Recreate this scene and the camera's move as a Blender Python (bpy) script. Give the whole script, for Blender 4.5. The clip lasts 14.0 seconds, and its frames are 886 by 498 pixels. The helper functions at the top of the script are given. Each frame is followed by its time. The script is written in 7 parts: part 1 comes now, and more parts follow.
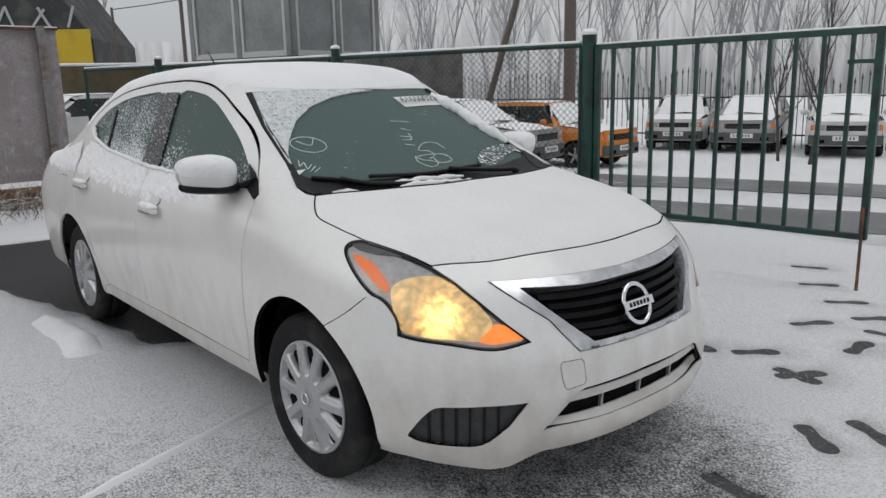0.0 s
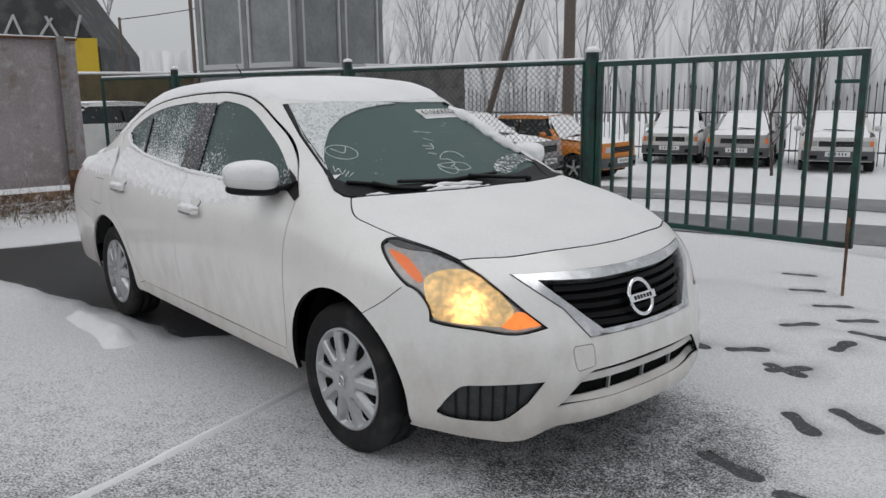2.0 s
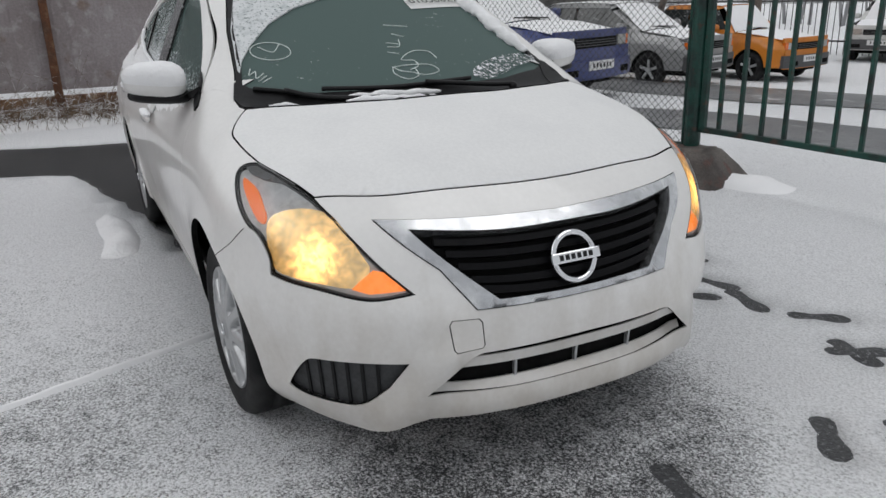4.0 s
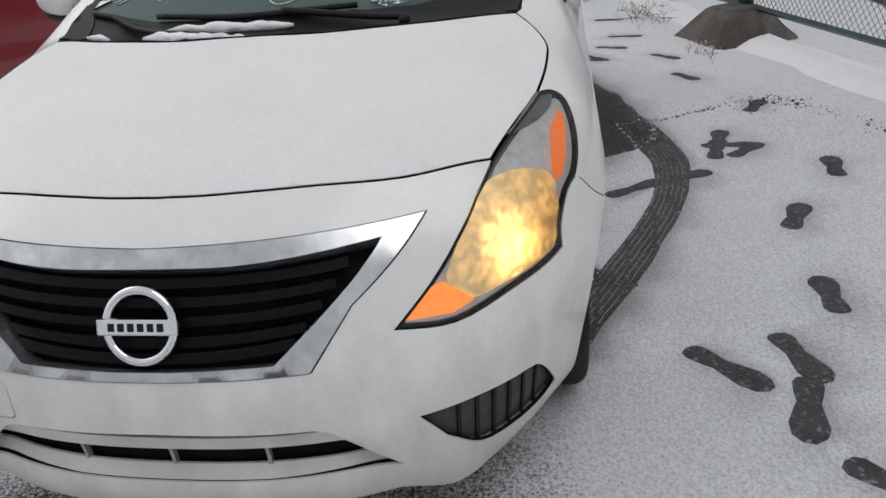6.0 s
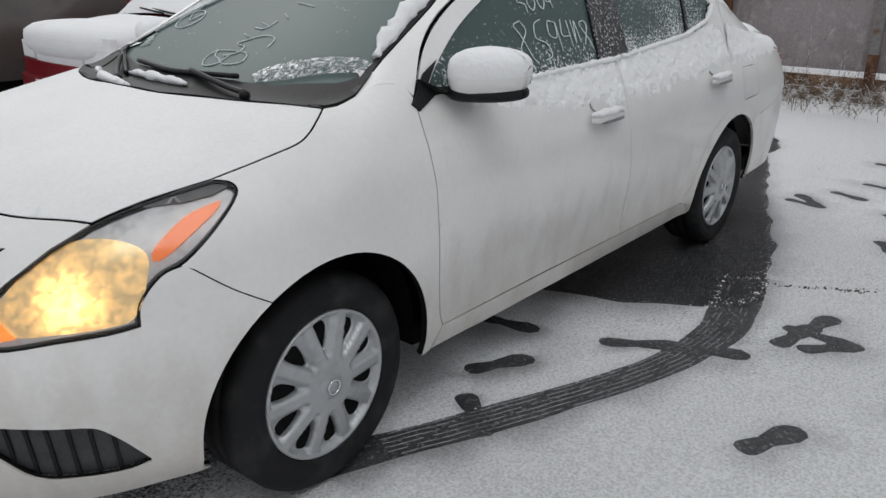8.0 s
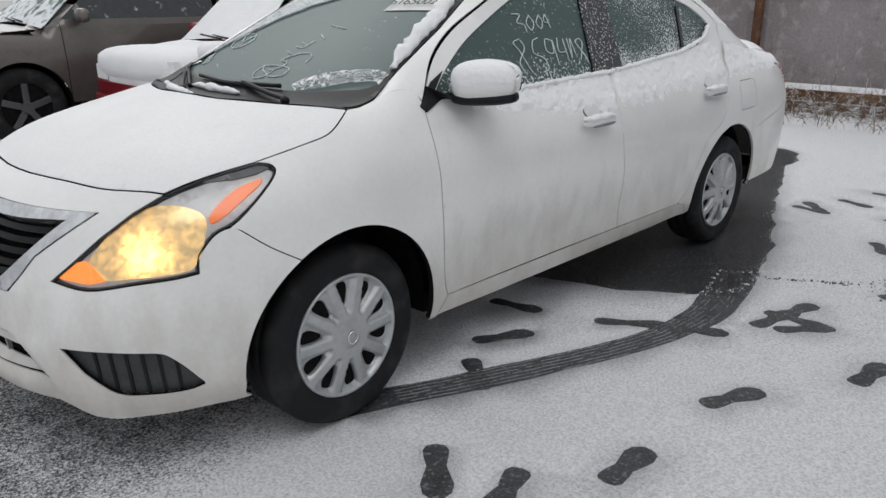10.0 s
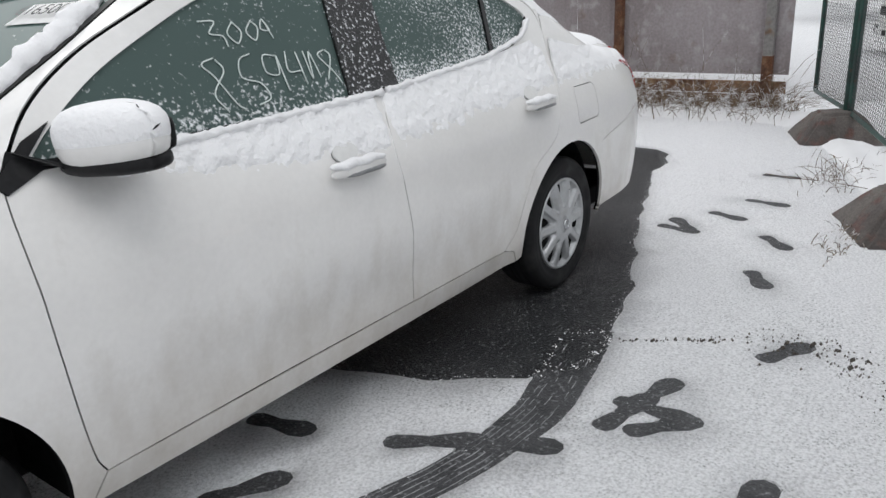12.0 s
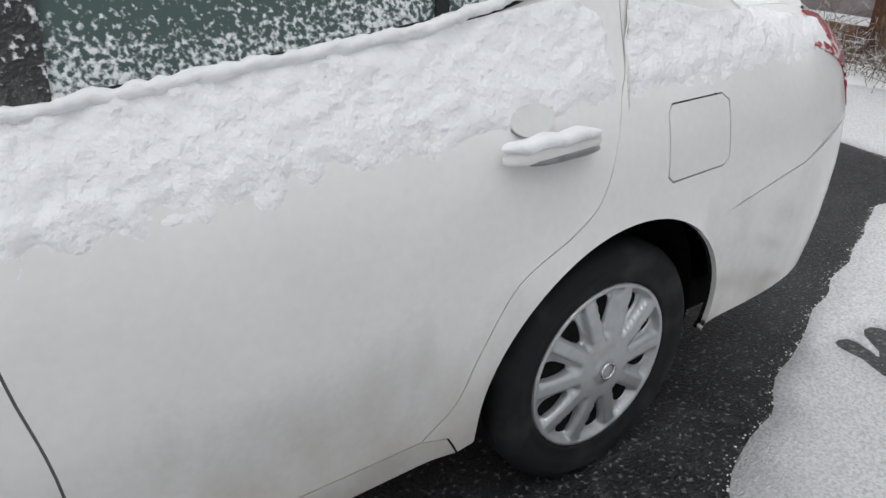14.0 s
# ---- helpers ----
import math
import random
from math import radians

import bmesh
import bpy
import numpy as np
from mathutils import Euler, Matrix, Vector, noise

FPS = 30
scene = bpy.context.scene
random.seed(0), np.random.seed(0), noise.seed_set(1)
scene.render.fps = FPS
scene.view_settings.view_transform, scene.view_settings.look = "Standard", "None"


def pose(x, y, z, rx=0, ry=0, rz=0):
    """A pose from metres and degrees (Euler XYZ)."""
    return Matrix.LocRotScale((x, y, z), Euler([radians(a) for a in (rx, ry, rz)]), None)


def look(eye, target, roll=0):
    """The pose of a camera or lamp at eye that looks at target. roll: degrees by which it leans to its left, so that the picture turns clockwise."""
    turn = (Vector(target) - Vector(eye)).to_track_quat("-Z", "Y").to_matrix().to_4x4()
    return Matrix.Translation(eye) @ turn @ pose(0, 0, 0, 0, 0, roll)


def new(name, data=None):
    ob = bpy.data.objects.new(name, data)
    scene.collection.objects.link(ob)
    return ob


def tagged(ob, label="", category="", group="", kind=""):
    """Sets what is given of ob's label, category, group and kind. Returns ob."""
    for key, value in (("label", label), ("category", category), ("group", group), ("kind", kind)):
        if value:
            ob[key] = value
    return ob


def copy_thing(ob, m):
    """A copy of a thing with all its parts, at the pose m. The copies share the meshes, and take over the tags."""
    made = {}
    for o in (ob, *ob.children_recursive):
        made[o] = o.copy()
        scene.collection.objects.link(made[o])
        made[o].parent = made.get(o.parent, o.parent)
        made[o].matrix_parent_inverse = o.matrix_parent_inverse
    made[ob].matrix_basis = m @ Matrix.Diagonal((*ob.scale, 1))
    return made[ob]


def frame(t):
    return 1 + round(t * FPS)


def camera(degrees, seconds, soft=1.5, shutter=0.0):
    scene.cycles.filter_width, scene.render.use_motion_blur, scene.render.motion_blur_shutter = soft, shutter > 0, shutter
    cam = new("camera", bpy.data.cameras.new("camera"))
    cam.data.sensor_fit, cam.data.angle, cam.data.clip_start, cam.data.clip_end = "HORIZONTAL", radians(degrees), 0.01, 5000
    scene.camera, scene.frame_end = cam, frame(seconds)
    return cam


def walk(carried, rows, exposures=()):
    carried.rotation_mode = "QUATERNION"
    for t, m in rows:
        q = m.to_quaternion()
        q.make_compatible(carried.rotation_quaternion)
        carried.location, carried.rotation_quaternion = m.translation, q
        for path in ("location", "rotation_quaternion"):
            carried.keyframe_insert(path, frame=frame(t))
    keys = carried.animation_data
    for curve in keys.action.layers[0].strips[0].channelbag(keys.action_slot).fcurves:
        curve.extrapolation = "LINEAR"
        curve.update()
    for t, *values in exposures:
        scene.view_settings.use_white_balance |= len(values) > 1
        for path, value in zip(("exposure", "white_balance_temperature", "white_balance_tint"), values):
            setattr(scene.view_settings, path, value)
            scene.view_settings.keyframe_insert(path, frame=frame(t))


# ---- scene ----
cam = camera(60.7, 14.0)
PATH = [
    (0, (3.503, -2.061, 1.348), (2.015, -0.792, 0.932), -1.3),
    (0.5, (3.574, -2.208, 1.366), (2.084, -0.935, 0.968), -1.1),
    (1, (3.629, -2.346, 1.355), (2.142, -1.066, 0.969), -0.9),
    (1.5, (3.648, -2.399, 1.36), (2.168, -1.109, 0.981), -0.6),
    (2, (3.66, -2.342, 1.36), (2.176, -1.059, 0.973), -0.6),
    (2.5, (3.752, -2.163, 1.339), (2.249, -0.913, 0.917), -0.5),
    (2.7, (3.794, -2.065, 1.332), (2.275, -0.844, 0.883), -0.6),
    (4.8, (3.521, -0.406, 1.283), (1.711, 0.02, 0.546), -3.0),
    (5, (3.484, -0.191, 1.26), (1.658, 0.114, 0.503), -3.5),
    (5.5, (3.336, 0.297, 1.274), (1.512, 0.299, 0.454), -4.9),
    (6, (3.136, 0.755, 1.325), (1.378, 0.441, 0.426), -5.4),
    (6.5, (2.898, 1.181, 1.342), (1.193, 0.591, 0.48), -3.1),
    (7, (2.619, 1.506, 1.341), (0.988, 0.697, 0.515), 0.4),
    (7.5, (2.392, 1.849, 1.311), (0.89, 0.769, 0.551), 1.0),
    (9.8, (2.672, 2.529, 1.314), (1.306, 1.21, 0.688), 0.2),
    (10, (2.66, 2.528, 1.312), (1.292, 1.213, 0.681), -0.2),
    (10.5, (2.536, 2.507, 1.291), (1.144, 1.225, 0.645), -0.6),
    (11, (2.259, 2.474, 1.297), (0.849, 1.213, 0.648), -1.8),
    (11.5, (1.963, 2.347, 1.304), (0.517, 1.122, 0.664), -2.5),
    (12, (1.554, 2.306, 1.293), (0.038, 1.17, 0.65), -2.8),
    (12.5, (1.117, 2.205, 1.314), (-0.321, 0.987, 0.643), -2.4),
    (13, (0.674, 2.093, 1.286), (-0.668, 0.804, 0.552), -1.1),
    (13.5, (0.179, 1.949, 1.278), (-1.03, 0.578, 0.467), -0.0),
    (14, (-0.2, 1.736, 1.272), (-1.266, 0.29, 0.394), 1.5),
]
walk(cam, [(t, look(eye, target, roll)) for t, eye, target, roll in PATH], [(t, stops, 6400, 10) for t, stops in ((0, -.27), (2.7, -.27), (5, -.25), (6, -.25), (7, -.36), (7.5, -.25), (10, -.08), (12, .23), (14, .21))])

# ---- light: an overcast snowy day ----
world = bpy.data.worlds.new("overcast_sky")
scene.world = world
world.use_nodes = True
wn, wl = world.node_tree.nodes, world.node_tree.links
wn.clear()
sky = wn.new("ShaderNodeTexSky")
sky.sky_type, sky.sun_disc = "NISHITA", False
sky.sun_elevation, sky.sun_rotation = radians(38), radians(200)
sky.air_density, sky.dust_density, sky.ozone_density = 1.0, 6.0, 1.0
pale = wn.new("ShaderNodeHueSaturation")
pale.inputs["Saturation"].default_value = 0.12
wbg, wout = wn.new("ShaderNodeBackground"), wn.new("ShaderNodeOutputWorld")
wbg.inputs["Strength"].default_value = 0.13
veil = wn.new("ShaderNodeMix")
veil.data_type = "RGBA"
veil.inputs["Factor"].default_value = 0.72
veil.inputs["B"].default_value = (5.6, 5.75, 5.9, 1)
wl.new(sky.outputs[0], pale.inputs["Color"])
wl.new(pale.outputs[0], veil.inputs["A"])
wl.new(veil.outputs["Result"], wbg.inputs["Color"])
wl.new(wbg.outputs[0], wout.inputs[0])
sun = new("sun", bpy.data.lights.new("sun", "SUN"))
sun.data.energy, sun.data.angle, sun.data.color = 0.7, radians(40), (1.0, 0.98, 0.96)
sun.matrix_world = look((3, 4, 12), (0, 0, 0))


# ---- materials ----
def material(name, base, rough=0.5, metal=0.0, spots=None, grain=None, bump=None, coat=0.0, spec=0.5, emit=None, spread=0.0):
    """Principled material. spots: (scale, colour, from, to) patches of a second colour; grain: (scale, amount) fine shade;
    bump: (scale, height) relief; spread: shade that differs from piece to piece."""
    m = bpy.data.materials.new(name)
    m.use_nodes = True
    n, l = m.node_tree.nodes, m.node_tree.links
    b = n["Principled BSDF"]
    b.inputs["Base Color"].default_value = (*base, 1)
    b.inputs["Roughness"].default_value, b.inputs["Metallic"].default_value = rough, metal
    b.inputs["Coat Weight"].default_value, b.inputs["Specular IOR Level"].default_value = coat, spec
    co = n.new("ShaderNodeTexCoord").outputs["Object"]
    col = None
    if spots:
        for scale, colour, lo, hi in spots:
            t = n.new("ShaderNodeTexNoise")
            t.inputs["Scale"].default_value, t.inputs["Detail"].default_value = scale, 6
            l.new(co, t.inputs["Vector"])
            r = n.new("ShaderNodeMapRange")
            r.inputs["From Min"].default_value, r.inputs["From Max"].default_value = lo, hi
            l.new(t.outputs["Fac"], r.inputs["Value"])
            mx = n.new("ShaderNodeMix")
            mx.data_type = "RGBA"
            l.new(r.outputs[0], mx.inputs["Factor"])
            if col:
                l.new(col, mx.inputs["A"])
            else:
                mx.inputs["A"].default_value = (*base, 1)
            mx.inputs["B"].default_value = (*colour, 1)
            col = mx.outputs["Result"]
    if grain:
        t = n.new("ShaderNodeTexNoise")
        t.inputs["Scale"].default_value, t.inputs["Detail"].default_value = grain[0], 4
        l.new(co, t.inputs["Vector"])
        r = n.new("ShaderNodeMapRange")
        r.inputs["From Min"].default_value, r.inputs["From Max"].default_value = 0.3, 0.7
        r.inputs["To Min"].default_value, r.inputs["To Max"].default_value = 1 - grain[1], 1 + grain[1]
        l.new(t.outputs["Fac"], r.inputs["Value"])
        h = n.new("ShaderNodeHueSaturation")
        h.inputs["Color"].default_value = (*base, 1)
        if col:
            l.new(col, h.inputs["Color"])
        l.new(r.outputs[0], h.inputs["Value"])
        col = h.outputs[0]
    if spread:
        o = n.new("ShaderNodeObjectInfo")
        r = n.new("ShaderNodeMapRange")
        r.inputs["To Min"].default_value, r.inputs["To Max"].default_value = 1 - spread, 1 + spread
        l.new(o.outputs["Random"], r.inputs["Value"])
        h = n.new("ShaderNodeHueSaturation")
        h.inputs["Color"].default_value = (*base, 1)
        if col:
            l.new(col, h.inputs["Color"])
        l.new(r.outputs[0], h.inputs["Value"])
        col = h.outputs[0]
    if col:
        l.new(col, b.inputs["Base Color"])
    if bump:
        t = n.new("ShaderNodeTexNoise")
        t.inputs["Scale"].default_value, t.inputs["Detail"].default_value = bump[0], 5
        l.new(co, t.inputs["Vector"])
        p = n.new("ShaderNodeBump")
        p.inputs["Strength"].default_value, p.inputs["Distance"].default_value = 1.0, bump[1]
        l.new(t.outputs["Fac"], p.inputs["Height"])
        l.new(p.outputs[0], b.inputs["Normal"])
    if emit:
        b.inputs["Emission Color"].default_value, b.inputs["Emission Strength"].default_value = (*emit[0], 1), emit[1]
    return m


paint_white = material("white_car_paint", (.80, .79, .775), .32, coat=.6, spots=[(3.0, (.74, .73, .715), .45, .75)], grain=(60, .02))


def film_and_shade(m):
    """Road dirt and shade put into the lower paint as beige, ragged at the top."""
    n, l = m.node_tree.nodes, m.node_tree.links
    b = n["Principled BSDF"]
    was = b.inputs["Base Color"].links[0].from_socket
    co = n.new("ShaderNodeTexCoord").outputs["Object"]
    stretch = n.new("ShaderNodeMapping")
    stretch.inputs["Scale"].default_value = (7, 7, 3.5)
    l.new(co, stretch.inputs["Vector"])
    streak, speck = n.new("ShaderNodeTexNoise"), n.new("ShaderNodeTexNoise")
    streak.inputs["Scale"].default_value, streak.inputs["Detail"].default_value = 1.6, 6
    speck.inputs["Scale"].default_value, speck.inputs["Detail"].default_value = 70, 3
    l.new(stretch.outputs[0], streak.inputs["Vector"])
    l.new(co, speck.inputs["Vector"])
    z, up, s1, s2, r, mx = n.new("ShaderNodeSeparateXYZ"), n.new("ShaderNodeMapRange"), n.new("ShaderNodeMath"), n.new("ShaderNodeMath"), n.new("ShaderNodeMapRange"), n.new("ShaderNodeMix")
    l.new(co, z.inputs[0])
    # stronger towards the ground, where the sides fall into shade
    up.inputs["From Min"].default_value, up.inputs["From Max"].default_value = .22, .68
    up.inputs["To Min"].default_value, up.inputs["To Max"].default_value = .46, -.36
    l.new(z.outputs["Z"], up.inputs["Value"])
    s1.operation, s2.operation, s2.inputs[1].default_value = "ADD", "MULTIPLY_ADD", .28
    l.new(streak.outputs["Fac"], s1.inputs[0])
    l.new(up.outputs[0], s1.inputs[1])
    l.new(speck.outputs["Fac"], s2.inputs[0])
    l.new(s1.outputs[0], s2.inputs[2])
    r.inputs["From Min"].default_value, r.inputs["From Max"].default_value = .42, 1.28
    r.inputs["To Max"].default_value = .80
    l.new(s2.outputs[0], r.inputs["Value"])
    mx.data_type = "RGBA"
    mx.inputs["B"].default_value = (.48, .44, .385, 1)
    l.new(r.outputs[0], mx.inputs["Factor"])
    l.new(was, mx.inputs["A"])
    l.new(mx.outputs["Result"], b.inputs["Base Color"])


film_and_shade(paint_white)
black_trim = material("black_trim", (.010, .010, .011), .5, grain=(90, .3), spec=.25)
gloss_black = material("gloss_black", (.005, .005, .006), .22, coat=.1, grain=(40, .2), spec=.3)
lining = material("dark_lining_and_gaps", (.01, .01, .01), .95, grain=(30, .3), spec=.05)
chrome = material("chrome", (.80, .81, .83), .09, 1.0, grain=(20, .08))
silver = material("silver_wheel_paint", (.47, .48, .49), .34, .55, spots=[(14, (.37, .37, .37), .55, .8)], grain=(50, .06))
rubber = material("tyre_rubber", (.012, .012, .013), .75, spots=[(9, (.035, .035, .035), .5, .7)], bump=(120, .0008), spec=.25)
snow = material("snow", (.88, .88, .89), .75, spots=[(5, (.84, .84, .85), .4, .7)], bump=(60, .006), spec=.3)
amber = material("amber_lens", (.75, .16, .02), .15, coat=.6, grain=(120, .2), bump=(160, .001))
red_lens = material("red_lens", (.45, .012, .015), .12, coat=.6, grain=(100, .2))
red_frost = material("snow_dusted_red_lens", (.42, .012, .02), .2, coat=.5, spots=[(45, (.80, .78, .80), .50, .62)], grain=(100, .2))
fabric = material("dark_seat_fabric", (.03, .03, .032), .9, grain=(200, .3))


# ---- building helpers ----
from mathutils.geometry import delaunay_2d_cdt

def mesh_ob(name, verts, faces, mats, parent=None, label="", smooth=True, slots=None):
    me = bpy.data.meshes.new(name)
    me.from_pydata([tuple(map(float, v)) for v in verts], [], [tuple(map(int, f)) for f in faces])
    for m in (mats if isinstance(mats, (list, tuple)) else [mats]):
        me.materials.append(m)
    if slots is not None:
        me.polygons.foreach_set("material_index", np.array(slots, dtype=np.int32))
    if smooth is True:
        me.polygons.foreach_set("use_smooth", np.ones(len(me.polygons), bool))
    me.update()
    ob = new(name, me)
    ob.parent = parent
    if label:
        tagged(ob, label)
    return ob


def part(name, bm, mat, parent, label="", smooth=False):
    """Links a bmesh as one mesh object under a thing or a part."""
    me = bpy.data.meshes.new(name)
    bm.to_mesh(me)
    bm.free()
    for m in (mat if isinstance(mat, (list, tuple)) else [mat]):
        me.materials.append(m)
    if smooth:
        me.polygons.foreach_set("use_smooth", np.ones(len(me.polygons), bool))
    ob = new(name, me)
    ob.parent = parent
    if label:
        tagged(ob, label)
    return ob


def thing(name, label, category, m=None, group="", kind=""):
    ob = new(name)
    if m is not None:
        ob.matrix_world = m
    return tagged(ob, label, category, group, kind)


def box(bm, lo, hi, bevel=0.0, turn=None):
    """A box from corner to corner, added to bm."""
    c, s = (Vector(lo) + Vector(hi)) / 2, Vector(hi) - Vector(lo)
    m = Matrix.Translation(c) @ Matrix.Diagonal((*s, 1))
    if turn is not None:
        m = turn @ m
    got = bmesh.ops.create_cube(bm, size=1, matrix=m)
    if bevel:
        edges = list({e for v in got["verts"] for e in v.link_edges})
        bmesh.ops.bevel(bm, geom=edges, offset=bevel, segments=2, affect="EDGES", profile=.5)
    return bm


def boxes(*parts, bevel=0.0):
    bm = bmesh.new()
    for lo, hi in parts:
        box(bm, lo, hi, bevel)
    return bm


def tube(bm, a, b, r, r2=None, sides=10):
    a, b = Vector(a), Vector(b)
    d = b - a
    m = Matrix.Translation((a + b) / 2) @ d.to_track_quat("Z", "Y").to_matrix().to_4x4()
    bmesh.ops.create_cone(bm, cap_ends=True, segments=sides, radius1=r, radius2=r if r2 is None else r2, depth=d.length, matrix=m)
    return bm


def path_tube(pts, r, sides=8, closed=False):
    """Verts and faces of a round rod along points; r may be a list."""
    pts = [Vector(p) for p in pts]
    n = len(pts)
    verts, faces = [], []
    up = Vector((0, 0, 1))
    for i, p in enumerate(pts):
        a, b = pts[max(i - 1, 0)], pts[min(i + 1, n - 1)]
        if closed:
            a, b = pts[(i - 1) % n], pts[(i + 1) % n]
        d = (b - a).normalized()
        ref = up if abs(d.z) < .95 else Vector((1, 0, 0))
        s = d.cross(ref).normalized()
        t = s.cross(d)
        rr = r[i] if isinstance(r, (list, tuple)) else r
        verts += [p + (s * math.cos(q) + t * math.sin(q)) * rr for q in (k * math.tau / sides for k in range(sides))]
    for i in range(n if closed else n - 1):
        j = (i + 1) % n
        faces += [(i * sides + k, i * sides + (k + 1) % sides, j * sides + (k + 1) % sides, j * sides + k) for k in range(sides)]
    if not closed:
        faces += [tuple(range(sides))[::-1], tuple((n - 1) * sides + k for k in range(sides))]
    return verts, faces


def lathe(profile, turns, axis="y"):
    """Verts and faces of a closed ring profile (r, h) turned round an axis."""
    k = len(profile)
    verts, faces = [], []
    for i in range(turns):
        c, s = math.cos(i * math.tau / turns), math.sin(i * math.tau / turns)
        for r, h in profile:
            verts.append((r * c, h, r * s) if axis == "y" else (r * c, r * s, h))
    for i in range(turns):
        for j in range(k):
            a, b = i * k + j, i * k + (j + 1) % k
            c, d = ((i + 1) % turns) * k + (j + 1) % k, ((i + 1) % turns) * k + j
            faces.append((a, d, c, b) if axis != "y" else (a, b, c, d))
    return verts, faces


def curve(pts, n=8):
    """Smooth line through points (Catmull-Rom), any dimension."""
    p = np.array(pts, float)
    q = np.vstack([2 * p[0] - p[1], p, 2 * p[-1] - p[-2]])
    out = []
    s = np.linspace(0, 1, n, endpoint=False)[:, None]
    for i in range(1, len(q) - 2):
        a, b, c, d = q[i - 1], q[i], q[i + 1], q[i + 2]
        out.append(.5 * (2 * b + (c - a) * s + (2 * a - 5 * b + 4 * c - d) * s ** 2 + (3 * b - a - 3 * c + d) * s ** 3))
    return np.vstack([*out, p[-1:]])


def arc(cx, cz, r, a0, a1, n=20):
    a = np.radians(np.linspace(a0, a1, n))
    return np.c_[cx + r * np.cos(a), cz + r * np.sin(a)]


def spaced(loop, step):
    """A closed outline with points at even steps, its corners kept."""
    out = []
    n = len(loop)
    for i in range(n):
        a, b = loop[i], loop[(i + 1) % n]
        k = max(1, int(round(np.linalg.norm(b - a) / step)))
        out += [a + (b - a) * j / k for j in range(k)]
    out = np.array(out)
    keep = np.linalg.norm(out - np.roll(out, 1, 0), axis=1) > 1e-4
    return out[keep]


def shrunk(loop, d):
    """The outline moved inwards by d."""
    area = np.sum(loop[:, 0] * np.roll(loop[:, 1], -1) - np.roll(loop[:, 0], -1) * loop[:, 1])
    e1, e2 = loop - np.roll(loop, 1, 0), np.roll(loop, -1, 0) - loop
    e1 /= np.linalg.norm(e1, axis=1, keepdims=True) + 1e-9
    e2 /= np.linalg.norm(e2, axis=1, keepdims=True) + 1e-9
    n1, n2 = np.c_[-e1[:, 1], e1[:, 0]], np.c_[-e2[:, 1], e2[:, 0]]
    m = n1 + n2
    m /= np.maximum(np.sum(m * m, 1, keepdims=True), .5) / 2
    return loop + m * d * (1 if area > 0 else -1)


def within(loop, p):
    """Which of the points p lie inside the outline."""
    x, y = p[:, 0], p[:, 1]
    inside = np.zeros(len(p), bool)
    a, b = loop, np.roll(loop, -1, 0)
    for (x1, y1), (x2, y2) in zip(a, b):
        if y1 != y2:
            cross = ((y1 > y) != (y2 > y)) & (x < (x2 - x1) * (y - y1) / (y2 - y1) + x1)
            inside ^= cross
    return inside


def fill(loops, step, keep):
    """Triangles over the plane between outlines. loops: outlines; keep(points): which places are covered."""
    pts, edges = [], []
    for lp in loops:
        k = len(pts)
        pts += [Vector(p) for p in lp]
        edges += [(k + i, k + (i + 1) % len(lp)) for i in range(len(lp))]
    allp = np.vstack(loops)
    lo, hi = allp.min(0), allp.max(0)
    gx, gy = np.meshgrid(np.arange(lo[0] + step / 2, hi[0], step), np.arange(lo[1] + step / 2, hi[1], step * .87))
    gx = gx + (np.arange(gx.shape[0]) % 2)[:, None] * step / 2
    grid = np.c_[gx.ravel(), gy.ravel()]
    grid = grid[keep(grid)]
    if len(grid):
        near = np.full(len(grid), 9.0)
        for lp in loops:
            for i in range(0, len(lp), 64):
                near = np.minimum(near, np.linalg.norm(grid[:, None] - lp[None, i:i + 64], axis=2).min(1))
        grid = grid[near > step * .45]
    pts += [Vector(p) for p in grid]
    v, _, f, *_ = mathutils_cdt(pts, edges)
    v, f = np.array([tuple(p) for p in v]), np.array([t for t in f if len(t) == 3])
    f = f[keep(v[f].mean(1))]
    a, b, c = v[f[:, 0]], v[f[:, 1]], v[f[:, 2]]
    turn = (b[:, 0] - a[:, 0]) * (c[:, 1] - a[:, 1]) - (b[:, 1] - a[:, 1]) * (c[:, 0] - a[:, 0])
    f = f[np.abs(turn) > 1e-9]
    turn = turn[np.abs(turn) > 1e-9]
    f[turn < 0] = f[turn < 0][:, ::-1]
    used, back = np.unique(f, return_inverse=True)
    return v[used], back.reshape(f.shape)


def mathutils_cdt(pts, edges):
    return delaunay_2d_cdt(pts, edges, [], 0, 1e-6)


def rim_edges(f):
    """Edges that only one triangle has, in that triangle's direction."""
    e = np.vstack([f[:, [0, 1]], f[:, [1, 2]], f[:, [2, 0]]])
    seen = {}
    for a, b in e:
        seen[(min(a, b), max(a, b))] = seen.get((min(a, b), max(a, b)), 0) + 1
    return [(a, b) for a, b in e if seen[(min(a, b), max(a, b))] == 1]


# ways of laying a flat outline on a body: flat coordinates to rays, and places back to flat coordinates
def ray_side(q):
    return np.c_[q[:, 0], np.full(len(q), 1.6), q[:, 1]], np.array([0, -1.0, 0])


def ray_top(q):
    return np.c_[q[:, 0], q[:, 1], np.full(len(q), 2.2)], np.array([0, 0, -1.0])


def ray_slant(q):
    s = .70710678
    return np.c_[q[:, 0], 1.4 - q[:, 1] * s, 1.4 + q[:, 1] * s], np.array([0, -s, -s])


